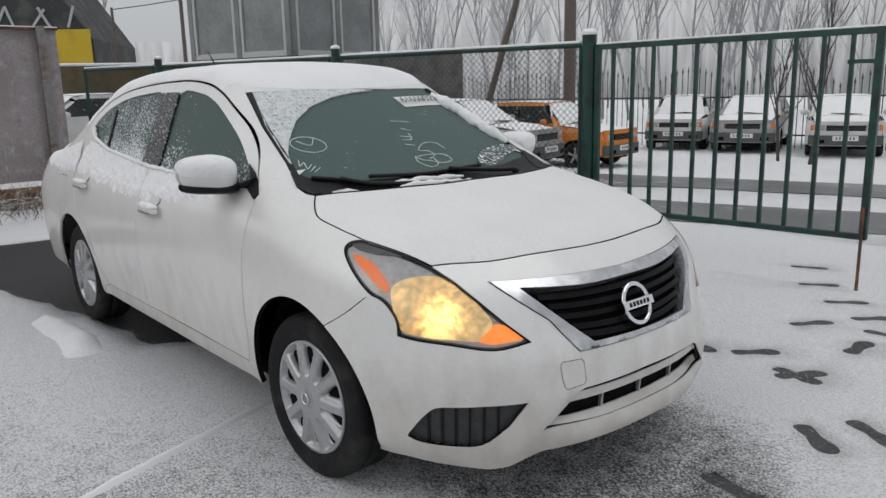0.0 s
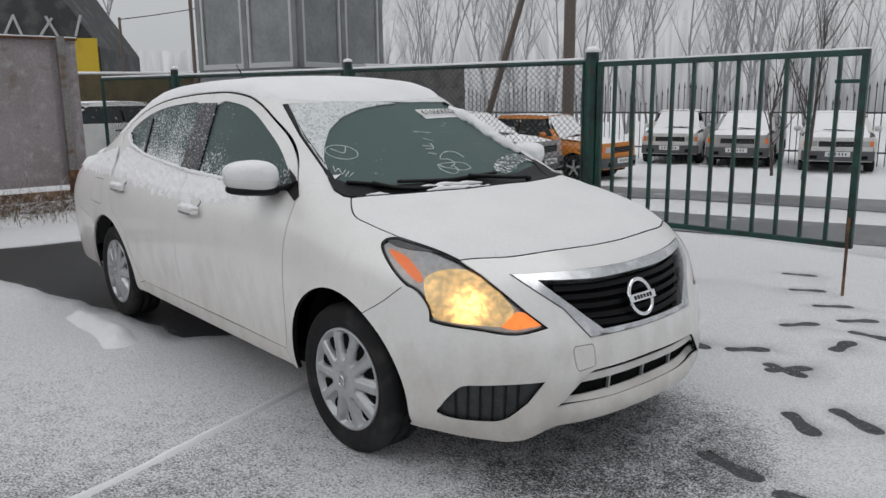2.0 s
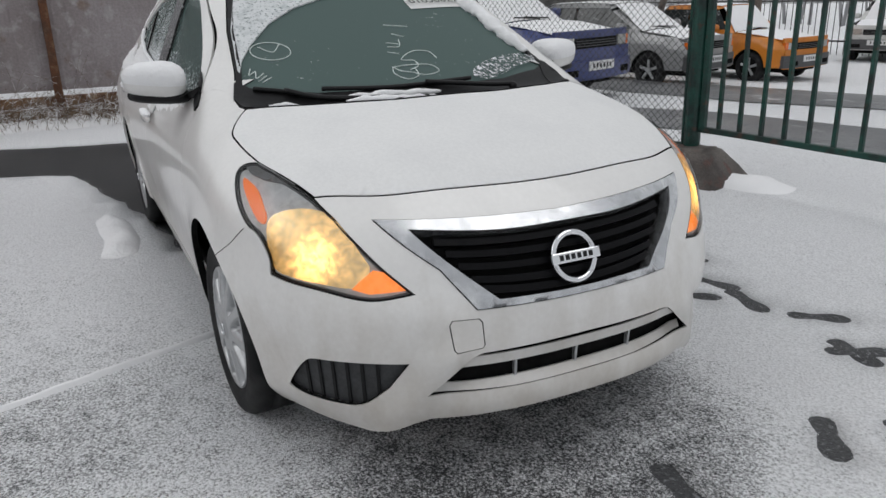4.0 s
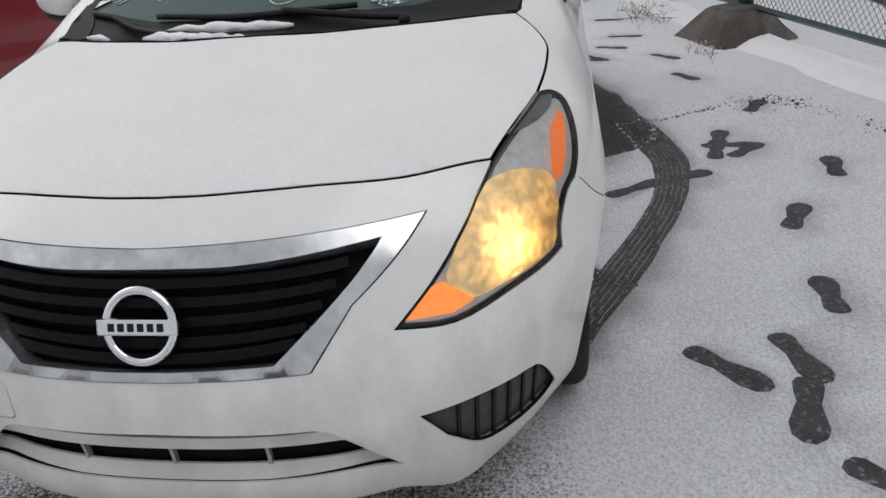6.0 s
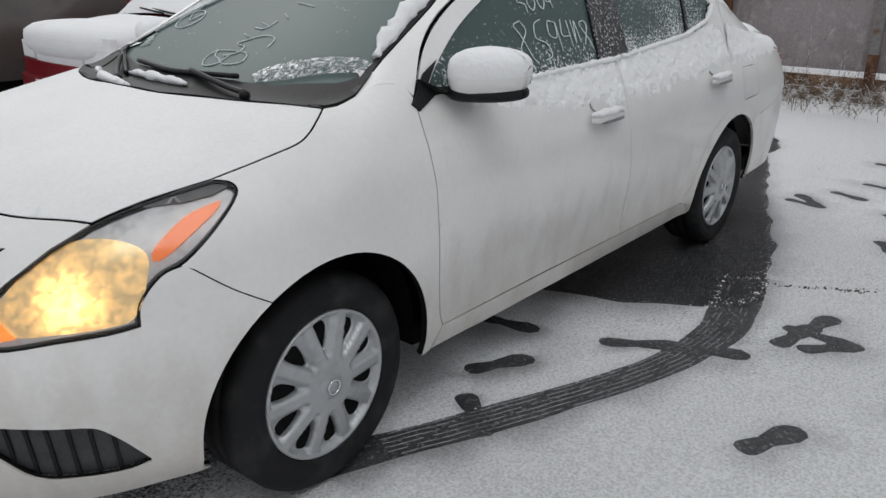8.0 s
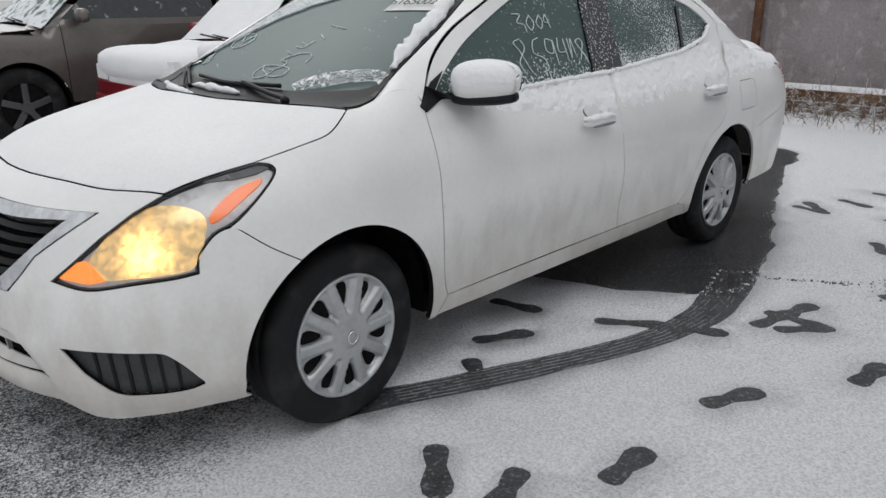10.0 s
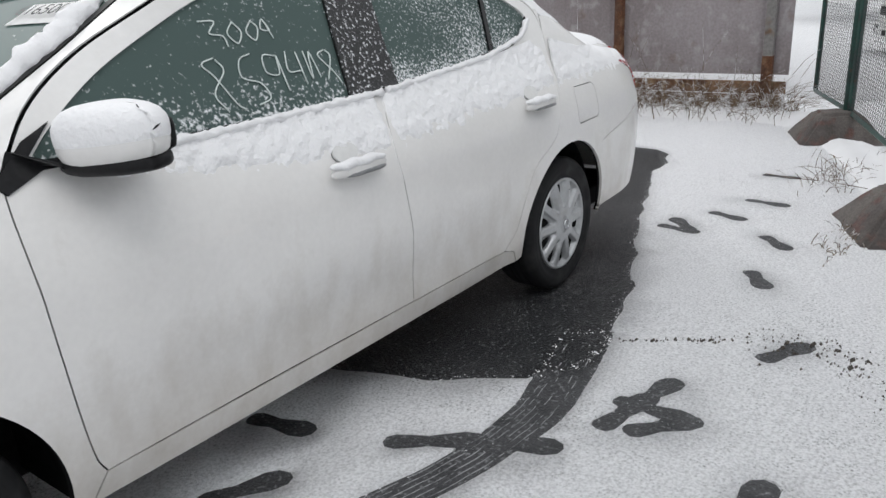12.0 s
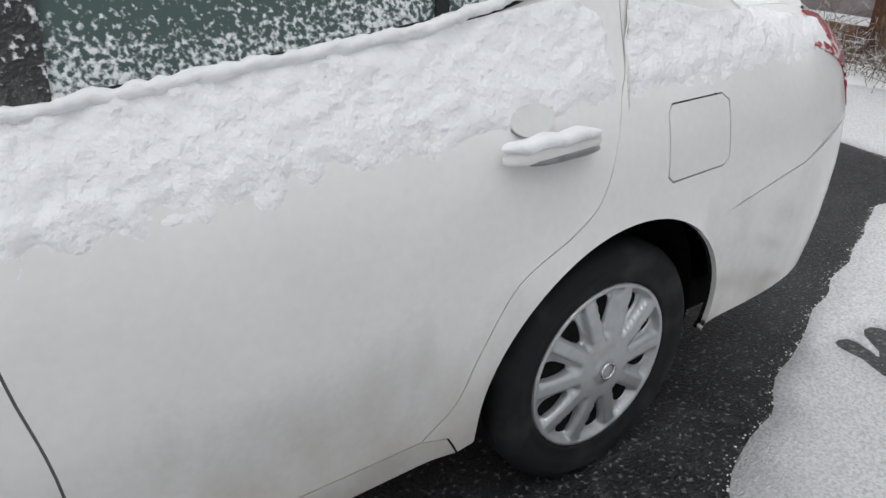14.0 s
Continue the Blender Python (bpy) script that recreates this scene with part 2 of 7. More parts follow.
def ray_front(q):
    c, s = np.cos(q[:, 0]), np.sin(q[:, 0])
    return np.c_[.9 + 2 * c, 2 * s, q[:, 1]], np.c_[-c, -s, 0 * c]


def ray_rear(q):
    c, s = np.cos(q[:, 0]), np.sin(q[:, 0])
    return np.c_[-1.1 - 2 * c, 2 * s, q[:, 1]], np.c_[c, -s, 0 * c]


FLAT = {
    ray_side: lambda p: p[:, [0, 2]],
    ray_top: lambda p: p[:, [0, 1]],
    ray_slant: lambda p: np.c_[p[:, 0], (p[:, 2] - p[:, 1]) * .70710678],
    ray_front: lambda p: np.c_[np.arctan2(p[:, 1], p[:, 0] - .9), p[:, 2]],
    ray_rear: lambda p: np.c_[np.arctan2(p[:, 1], -1.1 - p[:, 0]), p[:, 2]],
}


def laid(field, ray, q, all_=False):
    """Flat points laid on a body."""
    q = np.asarray(q, float)
    o, w = ray(q)
    p, n, hit = march(field, o, np.broadcast_to(w, o.shape), 3.2, 160)
    return (p, n, hit) if all_ else (p, n)


def panel(name, field, ray, outline, mats, parent, label="", holes=(), step=.045, gap=.0022, thick=.022, lift=0.0, mirror=False, edge=.02, relief=None, taper=None, fold=.005):
    """A sheet of bodywork with a folded edge, laid on a body. outline and holes are flat outlines; mats: face, edge.
    mirror: the same piece on the other side. relief(p, n): extra height."""
    loops = [shrunk(spaced(np.asarray(outline, float), edge), gap)]
    loops += [shrunk(spaced(np.asarray(h, float), edge), -gap) for h in holes]
    keep = lambda p: within(loops[0], p) & ~np.any([within(h, p) for h in loops[1:]] or [np.zeros(len(p), bool)], axis=0)
    v, f = fill(loops, step, keep)
    p, n, hit = laid(field, ray, v, True)
    f = f[hit[f].all(1)]
    p = p + n * lift
    if relief is not None:
        p = p + n * relief(p, n)[:, None]
    if taper:
        rim = np.full(len(v), 9.0)
        for i in range(0, len(loops[0]), 64):
            rim = np.minimum(rim, np.linalg.norm(v[:, None] - loops[0][None, i:i + 64], axis=2).min(1))
        s_ = np.clip(rim / taper[0], 0, 1)
        p = p + n * (taper[1] * (s_ * (2 - s_)) - .002)[:, None]
    # faces look outwards
    a, b, c = p[f[:, 0]], p[f[:, 1]], p[f[:, 2]]
    if np.mean(np.sum(np.cross(b - a, c - a) * n[f[:, 0]], 1)) < 0:
        f = f[:, ::-1]
    rims = rim_edges(f)
    verts, faces, slots = list(p), [tuple(t) for t in f], [0] * len(f)
    if thick:
        ids = sorted({i for e in rims for i in e})
        at = {i: len(verts) + 3 * k for k, i in enumerate(ids)}
        for i in ids:
            verts += [p[i], p[i] - n[i] * min(fold, thick), p[i] - n[i] * thick]
        for a, b in rims:
            faces += [(at[b], at[a], at[a] + 1, at[b] + 1), (at[b] + 1, at[a] + 1, at[a] + 2, at[b] + 2)]
            slots += [0, 1]
    verts = np.array(verts)
    if mirror:
        verts = verts * (1, -1, 1)
        faces = [t[::-1] for t in faces]
    mats = mats if isinstance(mats, (list, tuple)) else [mats, mats]
    return mesh_ob(name, verts, faces, mats, parent, label, slots=slots)


# ---- the sedan's outer form, as a field that is positive inside ----
def table(x, xs, ys):
    """Smooth curve through a table of values (monotone cubic)."""
    xs, ys = np.array(xs, float), np.array(ys, float)
    h, d = np.diff(xs), np.diff(ys) / np.diff(xs)
    m = np.zeros(len(xs))
    m[0], m[-1] = d[0], d[-1]
    both = d[:-1] * d[1:] > 0
    w1, w2 = 2 * h[1:] + h[:-1], h[1:] + 2 * h[:-1]
    safe = np.where(both, (w1 + w2) / (w1 / np.where(both, d[:-1], 1) + w2 / np.where(both, d[1:], 1)), 0)
    m[1:-1] = safe
    x = np.clip(x, xs[0], xs[-1])
    i = np.clip(np.searchsorted(xs, x) - 1, 0, len(xs) - 2)
    s = (x - xs[i]) / h[i]
    return ((1 + 2 * s) * (1 - s) ** 2 * ys[i] + s * (1 - s) ** 2 * h[i] * m[i]
            + s * s * (3 - 2 * s) * ys[i + 1] + s * s * (s - 1) * h[i] * m[i + 1])


def smin(a, b, k):
    h = np.maximum(k - np.abs(a - b), 0) / k
    return np.minimum(a, b) - h * h * k / 4


HUBX, HUBZ, TYRE = 1.30, 0.305, 0.312


def sedan(p):
    """The white sedan: axles at x = 1.3 and -1.3, nose towards +x, wheels on z = 0."""
    x, y, z = p[..., 0], np.abs(p[..., 1]), p[..., 2]
    half = table(z, [.10, .19, .25, .36, .5, .62, .74, .84, .92, 1.0, 1.10, 1.25, 1.40, 1.55],
                 [.70, .755, .80, .822, .838, .845, .843, .823, .79, .747, .70, .63, .555, .47])
    # soft waist in the doors and lips round the wheels
    half = half - .010 * np.exp(-((z - .42) / .10) ** 2) * np.exp(-(x / .9) ** 4)
    for hub in (HUBX, -HUBX):
        r = np.hypot(x - hub, z - HUBZ)
        half = half + .012 * np.exp(-((r - .36) / .05) ** 2) * (z < 1.0)
    nose = table(z, [.10, .15, .19, .26, .34, .44, .53, .60, .64, .70, .765, .81, .86, .95, 1.1],
                 [.74, .79, .81, .815, .82, .83, .82, .79, .775, .745, .69, .64, .57, .40, .2])
    # lip under the intake and the buttress beside it
    nose = nose + .016 * np.exp(-((z - .27) / .03) ** 2) * np.exp(-(y / .42) ** 8)
    run = np.clip((.45 - z) / .26, 0, 1)
    nose = nose + .022 * np.exp(-((y - .38 - .16 * run) / .045) ** 2) * np.clip((.46 - z) / .05, 0, 1)
    u, v = np.maximum(x - 1.3, 0) / nose, y / half
    front = (1 - (u ** 2.5 + v ** 2.5) ** .4) * .8
    tail = table(z, [.15, .25, .40, .6, .8, .95, 1.05, 1.2], [.88, .93, .955, .95, .92, .88, .82, .66])
    u = np.maximum(-1.5 - x, 0) / tail
    rear = (1 - (u ** 4.4 + v ** 4.4) ** (1 / 4.4)) * .8
    side = smin(front, rear, .01)
    deck = table(x, [-2.4, -2.25, -2.0, -1.7, -1.2, .7, .9, 1.1, 1.3, 1.5, 1.75, 1.95, 2.1, 2.2],
                 [1.02, 1.065, 1.085, 1.09, 1.06, 1.06, 1.07, 1.045, 1.005, .962, .903, .845, .78, .72])
    deck = deck - .15 * y ** 2
    # the cowl behind the hood lies lower
    sunk = np.clip((1.335 - .50 * y ** 2 - x) / .025, 0, 1) * np.clip((.66 - y) / .05, 0, 1) * (x > .7)
    deck = deck - sunk * np.maximum(deck - .97, 0)
    top = (deck - z) * .95
    low = smin(side, top, .11)
    glass = (1.085 - 1.93 * (z - 1.01) - .17 * y ** 2 - x) / 2.17
    back = (x + 1.86 - 1.95 * (z - 1.08) - .35 * y ** 2) / 2.2
    roof = (table(x, [-1.6, -1.2, -.8, -.35, .1, .5, .9], [1.36, 1.425, 1.468, 1.485, 1.475, 1.44, 1.38]) - .11 * y ** 2 - z)
    cabin = smin(smin(smin(glass, back, .02), roof, .07), side, .06)
    body = -smin(-low, -cabin, .015)
    return np.minimum(body, z - .16)


def march(field, origin, way, far=4.0, steps=200):
    """First place along each ray where the field turns positive, and the outward normal there."""
    origin, way = np.atleast_2d(origin).astype(float), np.atleast_2d(way).astype(float)
    origin, way = np.broadcast_arrays(origin, way)
    ts = np.linspace(0, far, steps)
    lo, hi = np.zeros(len(origin)), np.full(len(origin), float(far))
    found = np.zeros(len(origin), bool)
    for a, b in zip(ts[:-1], ts[1:]):
        inside = field(origin + way * b) > 0
        first = inside & ~found
        lo[first], hi[first] = a, b
        found |= inside
    for _ in range(18):
        mid = (lo + hi) / 2
        inside = field(origin + way * mid[:, None]) > 0
        hi, lo = np.where(inside, mid, hi), np.where(inside, lo, mid)
    place = origin + way * hi[:, None]
    return place, normals(field, place), found


def normals(field, place):
    e = .004
    g = np.stack([field(place + d) - field(place - d) for d in np.eye(3) * e], -1)
    return -g / np.maximum(np.linalg.norm(g, axis=-1, keepdims=True), 1e-9)


# ---- the white sedan ----
def glass_material(name, tint, frost, flecks, scale=55, lowsnow=0.0, rearsnow=0.0):
    """Tinted glass, fogged inside, with snow stuck on it. frost: milky share; flecks: share of the pane
    covered by stuck snow."""
    m = bpy.data.materials.new(name)
    m.use_nodes = True
    n, l = m.node_tree.nodes, m.node_tree.links
    n.clear()
    out = n.new("ShaderNodeOutputMaterial")
    through_, gloss, milk = n.new("ShaderNodeBsdfTransparent"), n.new("ShaderNodeBsdfGlossy"), n.new("ShaderNodeBsdfDiffuse")
    through_.inputs["Color"].default_value = (*tint, 1)
    gloss.inputs["Roughness"].default_value = .10
    milk.inputs["Color"].default_value = (.12, .175, .165, 1)
    a, b, c = n.new("ShaderNodeMixShader"), n.new("ShaderNodeMixShader"), n.new("ShaderNodeMixShader")
    a.inputs[0].default_value = frost
    l.new(through_.outputs[0], a.inputs[1])
    l.new(milk.outputs[0], a.inputs[2])
    fr = n.new("ShaderNodeFresnel")
    fr.inputs["IOR"].default_value = 1.5
    soft_ = n.new("ShaderNodeMath")
    soft_.operation = "MULTIPLY"
    soft_.inputs[1].default_value = .45
    l.new(fr.outputs[0], soft_.inputs[0])
    l.new(soft_.outputs[0], b.inputs[0])
    l.new(a.outputs[0], b.inputs[1])
    l.new(gloss.outputs[0], b.inputs[2])
    co = n.new("ShaderNodeTexCoord").outputs["Object"]
    t1, t2 = n.new("ShaderNodeTexNoise"), n.new("ShaderNodeTexNoise")
    t1.inputs["Scale"].default_value, t1.inputs["Detail"].default_value = scale, 4
    t2.inputs["Scale"].default_value, t2.inputs["Detail"].default_value = 3.0, 2
    l.new(co, t1.inputs["Vector"])
    l.new(co, t2.inputs["Vector"])
    add = n.new("ShaderNodeMath")
    add.operation = "MULTIPLY_ADD"
    add.inputs[1].default_value = .35
    l.new(t2.outputs["Fac"], add.inputs[0])
    l.new(t1.outputs["Fac"], add.inputs[2])
    # snow sticks low on the pane and towards the rear
    sp = n.new("ShaderNodeSeparateXYZ")
    l.new(co, sp.inputs[0])
    low_, back_ = n.new("ShaderNodeMapRange"), n.new("ShaderNodeMapRange")
    for q_, key, lo_, hi_, gain in ((low_, "Z", 1.0, 1.14, lowsnow), (back_, "X", .25, -.2, rearsnow)):
        q_.inputs["From Min"].default_value, q_.inputs["From Max"].default_value = lo_, hi_
        q_.inputs["To Min"].default_value, q_.inputs["To Max"].default_value = (gain, 0) if key == "Z" else (0, gain)
        l.new(sp.outputs[key], q_.inputs["Value"])
    for q_ in (low_, back_):
        plus = n.new("ShaderNodeMath")
        plus.operation = "ADD"
        l.new(add.outputs[0], plus.inputs[0])
        l.new(q_.outputs[0], plus.inputs[1])
        add = plus
    r = n.new("ShaderNodeMapRange")
    edge = .85 - flecks * .35
    r.inputs["From Min"].default_value, r.inputs["From Max"].default_value = edge - .06, edge + .10
    l.new(add.outputs[0], r.inputs["Value"])
    flake = n.new("ShaderNodeBsdfDiffuse")
    flake.inputs["Color"].default_value = (.78, .80, .82, 1)
    bp = n.new("ShaderNodeBump")
    bp.inputs["Distance"].default_value = .006
    l.new(add.outputs[0], bp.inputs["Height"])
    l.new(bp.outputs[0], flake.inputs["Normal"])
    l.new(r.outputs[0], c.inputs[0])
    l.new(b.outputs[0], c.inputs[1])
    l.new(flake.outputs[0], c.inputs[2])
    l.new(c.outputs[0], out.inputs[0])
    return m


glass_front = glass_material("windscreen_glass", (.30, .42, .39), .72, -.25)
glass_side = glass_material("side_glass", (.26, .38, .35), .62, -.13, 85, .17, .06)
glass_rear = glass_material("rear_side_glass", (.26, .38, .35), .60, .08, 120, .20, .05)

flecked_black = material("snow_flecked_black", (.012, .012, .013), .3, spots=[(95, (.70, .71, .73), .56, .66)], bump=(95, .004))
car = thing("sedan_car", "white four-door sedan dusted with fresh snow, headlights lit", "car")
# inner edge faces are black, which paints shade into the panel gaps
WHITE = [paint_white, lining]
# grey of a strip added behind the door gap to lighten the seam
gap_grey = material("gap_fill_grey", (.16, .16, .158), .8, grain=(60, .2))

# lines of the bodywork, flat on the side (x, z) or from above (x, y)
GAP_F = curve([(.905, .985), (.917, .90), (.918, .80), (.905, .585), (.878, .38), (.853, .315)], 5)
GAP_B = curve([(-.255, 1.02), (-.207, .86), (-.218, .72), (-.245, .56), (-.262, .316)], 5)
GAP_C = curve([(-.84, .316), (-.905, .38), (-.955, .50), (-1.03, .615), (-1.17, .688), (-1.235, .745), (-1.30, .90), (-1.335, .96), (-1.36, 1.07), (-1.375, 1.12)], 5)
SILL = np.array([(.853, .315), (.3, .318), (-.262, .316), (-.84, .316)])
BELT = curve([(.845, 1.0), (.4, .995), (-.25, 1.012), (-.9, 1.062), (-1.17, 1.11), (-1.275, 1.175)], 5)
RAIL = curve([(-1.275, 1.175), (-1.255, 1.205), (-1.09, 1.281), (-.79, 1.338), (-.257, 1.366), (.05, 1.35), (.25, 1.311), (.45, 1.235), (.623, 1.156), (.76, 1.07), (.845, 1.0)], 5)
FRAME = curve([(-1.375, 1.12), (-1.345, 1.215), (-1.13, 1.318), (-.80, 1.380), (-.257, 1.408), (.06, 1.394), (.27, 1.353), (.47, 1.277), (.645, 1.198), (.80, 1.10), (.905, .985)], 5)
ARCH_F, ARCH_R = (1.298, .308, .358), (-1.332, .302, .363)


def clip(line, keep):
    return line[keep(line)]


def side(p):
    return laid(sedan, ray_side, p)[0]


def from_top(p):
    return laid(sedan, ray_top, p)[0]


HOOD_SIDE = curve([(1.135, .644), (1.182, .677), (1.237, .709), (1.288, .725), (1.361, .725), (1.437, .719), (1.521, .706)], 5)
LAMP_TOP = curve([(1.521, .706), (1.60, .680), (1.757, .621)], 5)
HOOD_NOSE = curve([(1.757, .621), (1.846, .46), (1.89, .28), (1.912, .12), (1.917, 0)], 5)
COWL = curve([(1.342, 0), (1.330, .2), (1.250, .43), (1.172, .575), (1.135, .644)], 5)


def both(line):
    """A half outline in (x, y), closed by its mirror image."""
    line = np.asarray(line)
    return np.vstack([line, line[::-1][1 if abs(line[-1, 1]) < 1e-6 else 0:] * (1, -1)])


filmed_paint = material("snow_filmed_paint", (.79, .79, .785), .62, coat=.05, spots=[(4, (.75, .75, .75), .45, .75)], grain=(90, .03), bump=(200, .0006), spec=.35)
hood_half = np.vstack([COWL, HOOD_SIDE[1:], LAMP_TOP[1:], HOOD_NOSE[1:]])
hood = panel("hood", sedan, ray_top, both(hood_half)[:-1], [filmed_paint, lining], car, "white hood with a thin matte film of snow", step=.05, gap=.0040, fold=.0025)

# headlight outline as seen round the nose
TIP = np.array([2.022, .455, .593])
LAMP_IN3 = np.vstack([from_top(LAMP_TOP), laid(sedan, ray_front, FLAT[ray_front](np.array([(1.83, .59, .772), (1.90, .553, .715), (1.96, .51, .655), TIP])))[0]])
LAMP_LOW = curve([FLAT[ray_front](np.array([p]))[0] for p in (TIP, (1.97, .56, .578), (1.885, .66, .596), (1.80, .725, .607), (1.752, .757, .617))], 4)
LAMP_BACK = curve([FLAT[ray_front](np.array([p]))[0] for p in ((1.752, .757, .617), (1.742, .755, .665), (1.70, .767, .715), (1.651, .788, .740), (1.570, .79, .797), (1.500, .768, .848), (1.490, .738, .870), (1.521, .706, .877))], 4)
lamp_loop = np.vstack([FLAT[ray_front](LAMP_IN3), LAMP_LOW[1:], LAMP_BACK[1:-1]])


def fr3(q):
    return laid(sedan, ray_front, q)[0]


SPLIT = curve([(1.651, .733), (1.57, .665), (1.298 + .358 * math.cos(radians(58)), .308 + .358 * math.sin(radians(58)))], 5)
bump_arch = side(arc(*ARCH_F, 58, -14, 14)[1:])
q_split = FLAT[ray_front](side(SPLIT))
split_at = np.argmin(np.abs(LAMP_BACK[:, 1] - .733))
# right half of the bumper first: from the middle of the hood's edge down to the lip
nose_q = FLAT[ray_front](from_top(HOOD_NOSE))[::-1]
lamp_edge_q = FLAT[ray_front](LAMP_IN3[len(LAMP_TOP) - 1:])
bump_half = np.vstack([nose_q, lamp_edge_q[1:], LAMP_LOW[1:], LAMP_BACK[1:split_at], q_split, FLAT[ray_front](bump_arch),
                       [(FLAT[ray_front](np.array([(1.645, .775, .20)]))[0])], [(.62, .185), (.50, .180), (.445, .195), (.40, .222), (.36, .238), (.2, .243), (0, .245)]])
bump_loop = np.vstack([bump_half, bump_half[::-1][1:-1] * (-1, 1)])


def fl(*pts):
    return FLAT[ray_front](np.array(pts, float))


def mirror_q(h):
    h = np.asarray(h)
    return np.vstack([h, h[::-1] * (-1, 1)])


grille_hole = mirror_q(np.vstack([curve(fl((1.995, 0.02, .752), (1.978, .21, .757), (1.895, .512, .768)), 6), fl((2.03, .385, .648), (2.09, .31, .545), (2.12, .05, .541))]))
intake_hole = mirror_q(np.vstack([fl((2.133, .02, .432), (2.105, .30, .428)), curve(fl((2.10, .33, .42), (2.075, .395, .36), (2.045, .44, .318)), 4), fl((2.11, .20, .312), (2.12, .02, .312))]))
fog_hole = np.vstack([fl((2.038, .487, .411), (1.95, .598, .408)), curve(fl((1.868, .686, .402), (1.842, .702, .392), (1.80, .718, .35), (1.757, .733, .292)), 5), curve(fl((1.757, .733, .284), (1.80, .712, .270), (1.88, .652, .266), (1.945, .590, .274), (2.0, .53, .335)), 4)])
towcap_hole = fl((2.078, -.385, .510), (2.08, -.378, .523), (2.096, -.308, .522), (2.098, -.300, .512), (2.108, -.298, .450), (2.106, -.305, .442), (2.09, -.370, .438), (2.087, -.378, .446))
bumper = panel("front_bumper", sedan, ray_front, bump_loop, WHITE, car, "white front bumper, low down darkened by painted shade and road film",
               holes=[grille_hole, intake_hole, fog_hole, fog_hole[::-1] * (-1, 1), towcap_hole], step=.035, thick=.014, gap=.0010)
panel("towing_eye_cover", sedan, ray_front, towcap_hole, WHITE, bumper, step=.03, gap=.0014)

for right in (False, True):
    kw = dict(mirror=right)
    # fender
    fender_loop3 = np.vstack([from_top(HOOD_SIDE), fr3(LAMP_BACK[::-1][1:len(LAMP_BACK) - split_at]), side(SPLIT[1:]),
                              side(arc(*ARCH_F, 58, 187, 26)[1:]), side([(.945, .245), (.90, .245)]), side(GAP_F[::-1]),
                              side([(.925, 1.03), (.945, 1.055)]), from_top([(1.0, .665), (1.10, .655)])])
    panel("fender", sedan, ray_slant, FLAT[ray_slant](fender_loop3), WHITE, car, step=.04, gap=.0016, fold=.0015, **kw)
    # doors
    kf, kr = (lambda q: q[:, 0] > -.245), (lambda q: q[:, 0] < -.262)
    front_win = np.vstack([clip(BELT, lambda q: q[:, 0] > -.13), [(-.135, 1.02), (-.16, 1.15), (-.20, 1.34)], clip(RAIL, lambda q: q[:, 0] > -.15)[:-1]])
    rear_win = np.vstack([clip(BELT, lambda q: q[:, 0] < -.35), clip(RAIL, lambda q: q[:, 0] < -.37)[1:], [(-.365, 1.345), (-.34, 1.15), (-.325, 1.03)]])
    d = panel("front_door", sedan, ray_side, np.vstack([GAP_F, SILL[1:3], GAP_B[::-1][1:], [(-.2545, 1.406)], clip(FRAME, kf)[:-1]]), WHITE, car,
              "white front door with wet snow stuck along its shoulder", holes=[front_win], gap=.0022, fold=.012, **kw)
    panel("window_pane", sedan, ray_side, front_win, [glass_side, black_trim], d, "tinted fogged window with marker scrawl", gap=-.004, thick=.01, lift=-.008, **kw)
    e = panel("rear_door", sedan, ray_side, np.vstack([GAP_B, SILL[3:], GAP_C[1:], clip(FRAME, kr)[1:], [(-.2555, 1.406)]]), WHITE, car,
              "white rear door with wet snow stuck along its shoulder", holes=[rear_win], gap=.0018, fold=.010, **kw)
    panel("window_pane", sedan, ray_side, rear_win, [glass_rear, black_trim], e, "tinted window crusted with wet snow", gap=-.004, thick=.01, lift=-.008, **kw)
    # added strip that makes the gap between the doors less black
    panel("door_seal", sedan, ray_side, np.vstack([GAP_B[1:-1] + (.007, 0), (GAP_B[1:-1] - (.007, 0))[::-1]]), gap_grey, e, gap=0, thick=.004, lift=-.004, step=.05, **kw)
    pil = np.vstack([[(-.115, 1.0), (-.14, 1.15), (-.185, 1.355)], [(-.39, 1.355), (-.36, 1.15), (-.345, 1.01)]])
    panel("pillar_trim", sedan, ray_side, pil, [flecked_black, black_trim], e, "black pillar trim flecked with snow", gap=0, thick=.01, lift=.003, **kw)
    panel("window_divider", sedan, ray_side, [(-.925, 1.06), (-1.0, 1.27), (-1.025, 1.27), (-.95, 1.06)], gloss_black, e, gap=0, thick=.008, lift=.003, **kw)
    for nm, own, line in (("window_seal", d, clip(BELT, lambda q: q[:, 0] > -.24)), ("window_seal", e, clip(BELT, lambda q: q[:, 0] < -.27))):
        panel(nm, sedan, ray_side, np.vstack([line + (0, .006), line[::-1] - (0, .012)]), black_trim, own, gap=0, thick=.008, lift=.004, step=.03, **kw)
    panel("sill", sedan, ray_side, [(.945, .245), (.90, .245), (.853, .315), (-.84, .316), (-.90, .30), (-.93, .245), (-.6, .238), (.6, .238)], WHITE, car, step=.05, **kw)
    # quarter panel with the rear pillar
    tail_line = [(-1.40, .66), (-1.55, .645), (-1.80, .65), (-2.10, .645)]
    quarter3 = np.vstack([side(GAP_C), from_top(tail_line), side([(-2.14, .955), (-2.20, .90), (-2.235, .80), (-2.20, .745), (-1.95, .675), (-1.70, .625)]), side(arc(*ARCH_R, 128, -8, 28)), side([(-.93, .245), (-.90, .30)])])
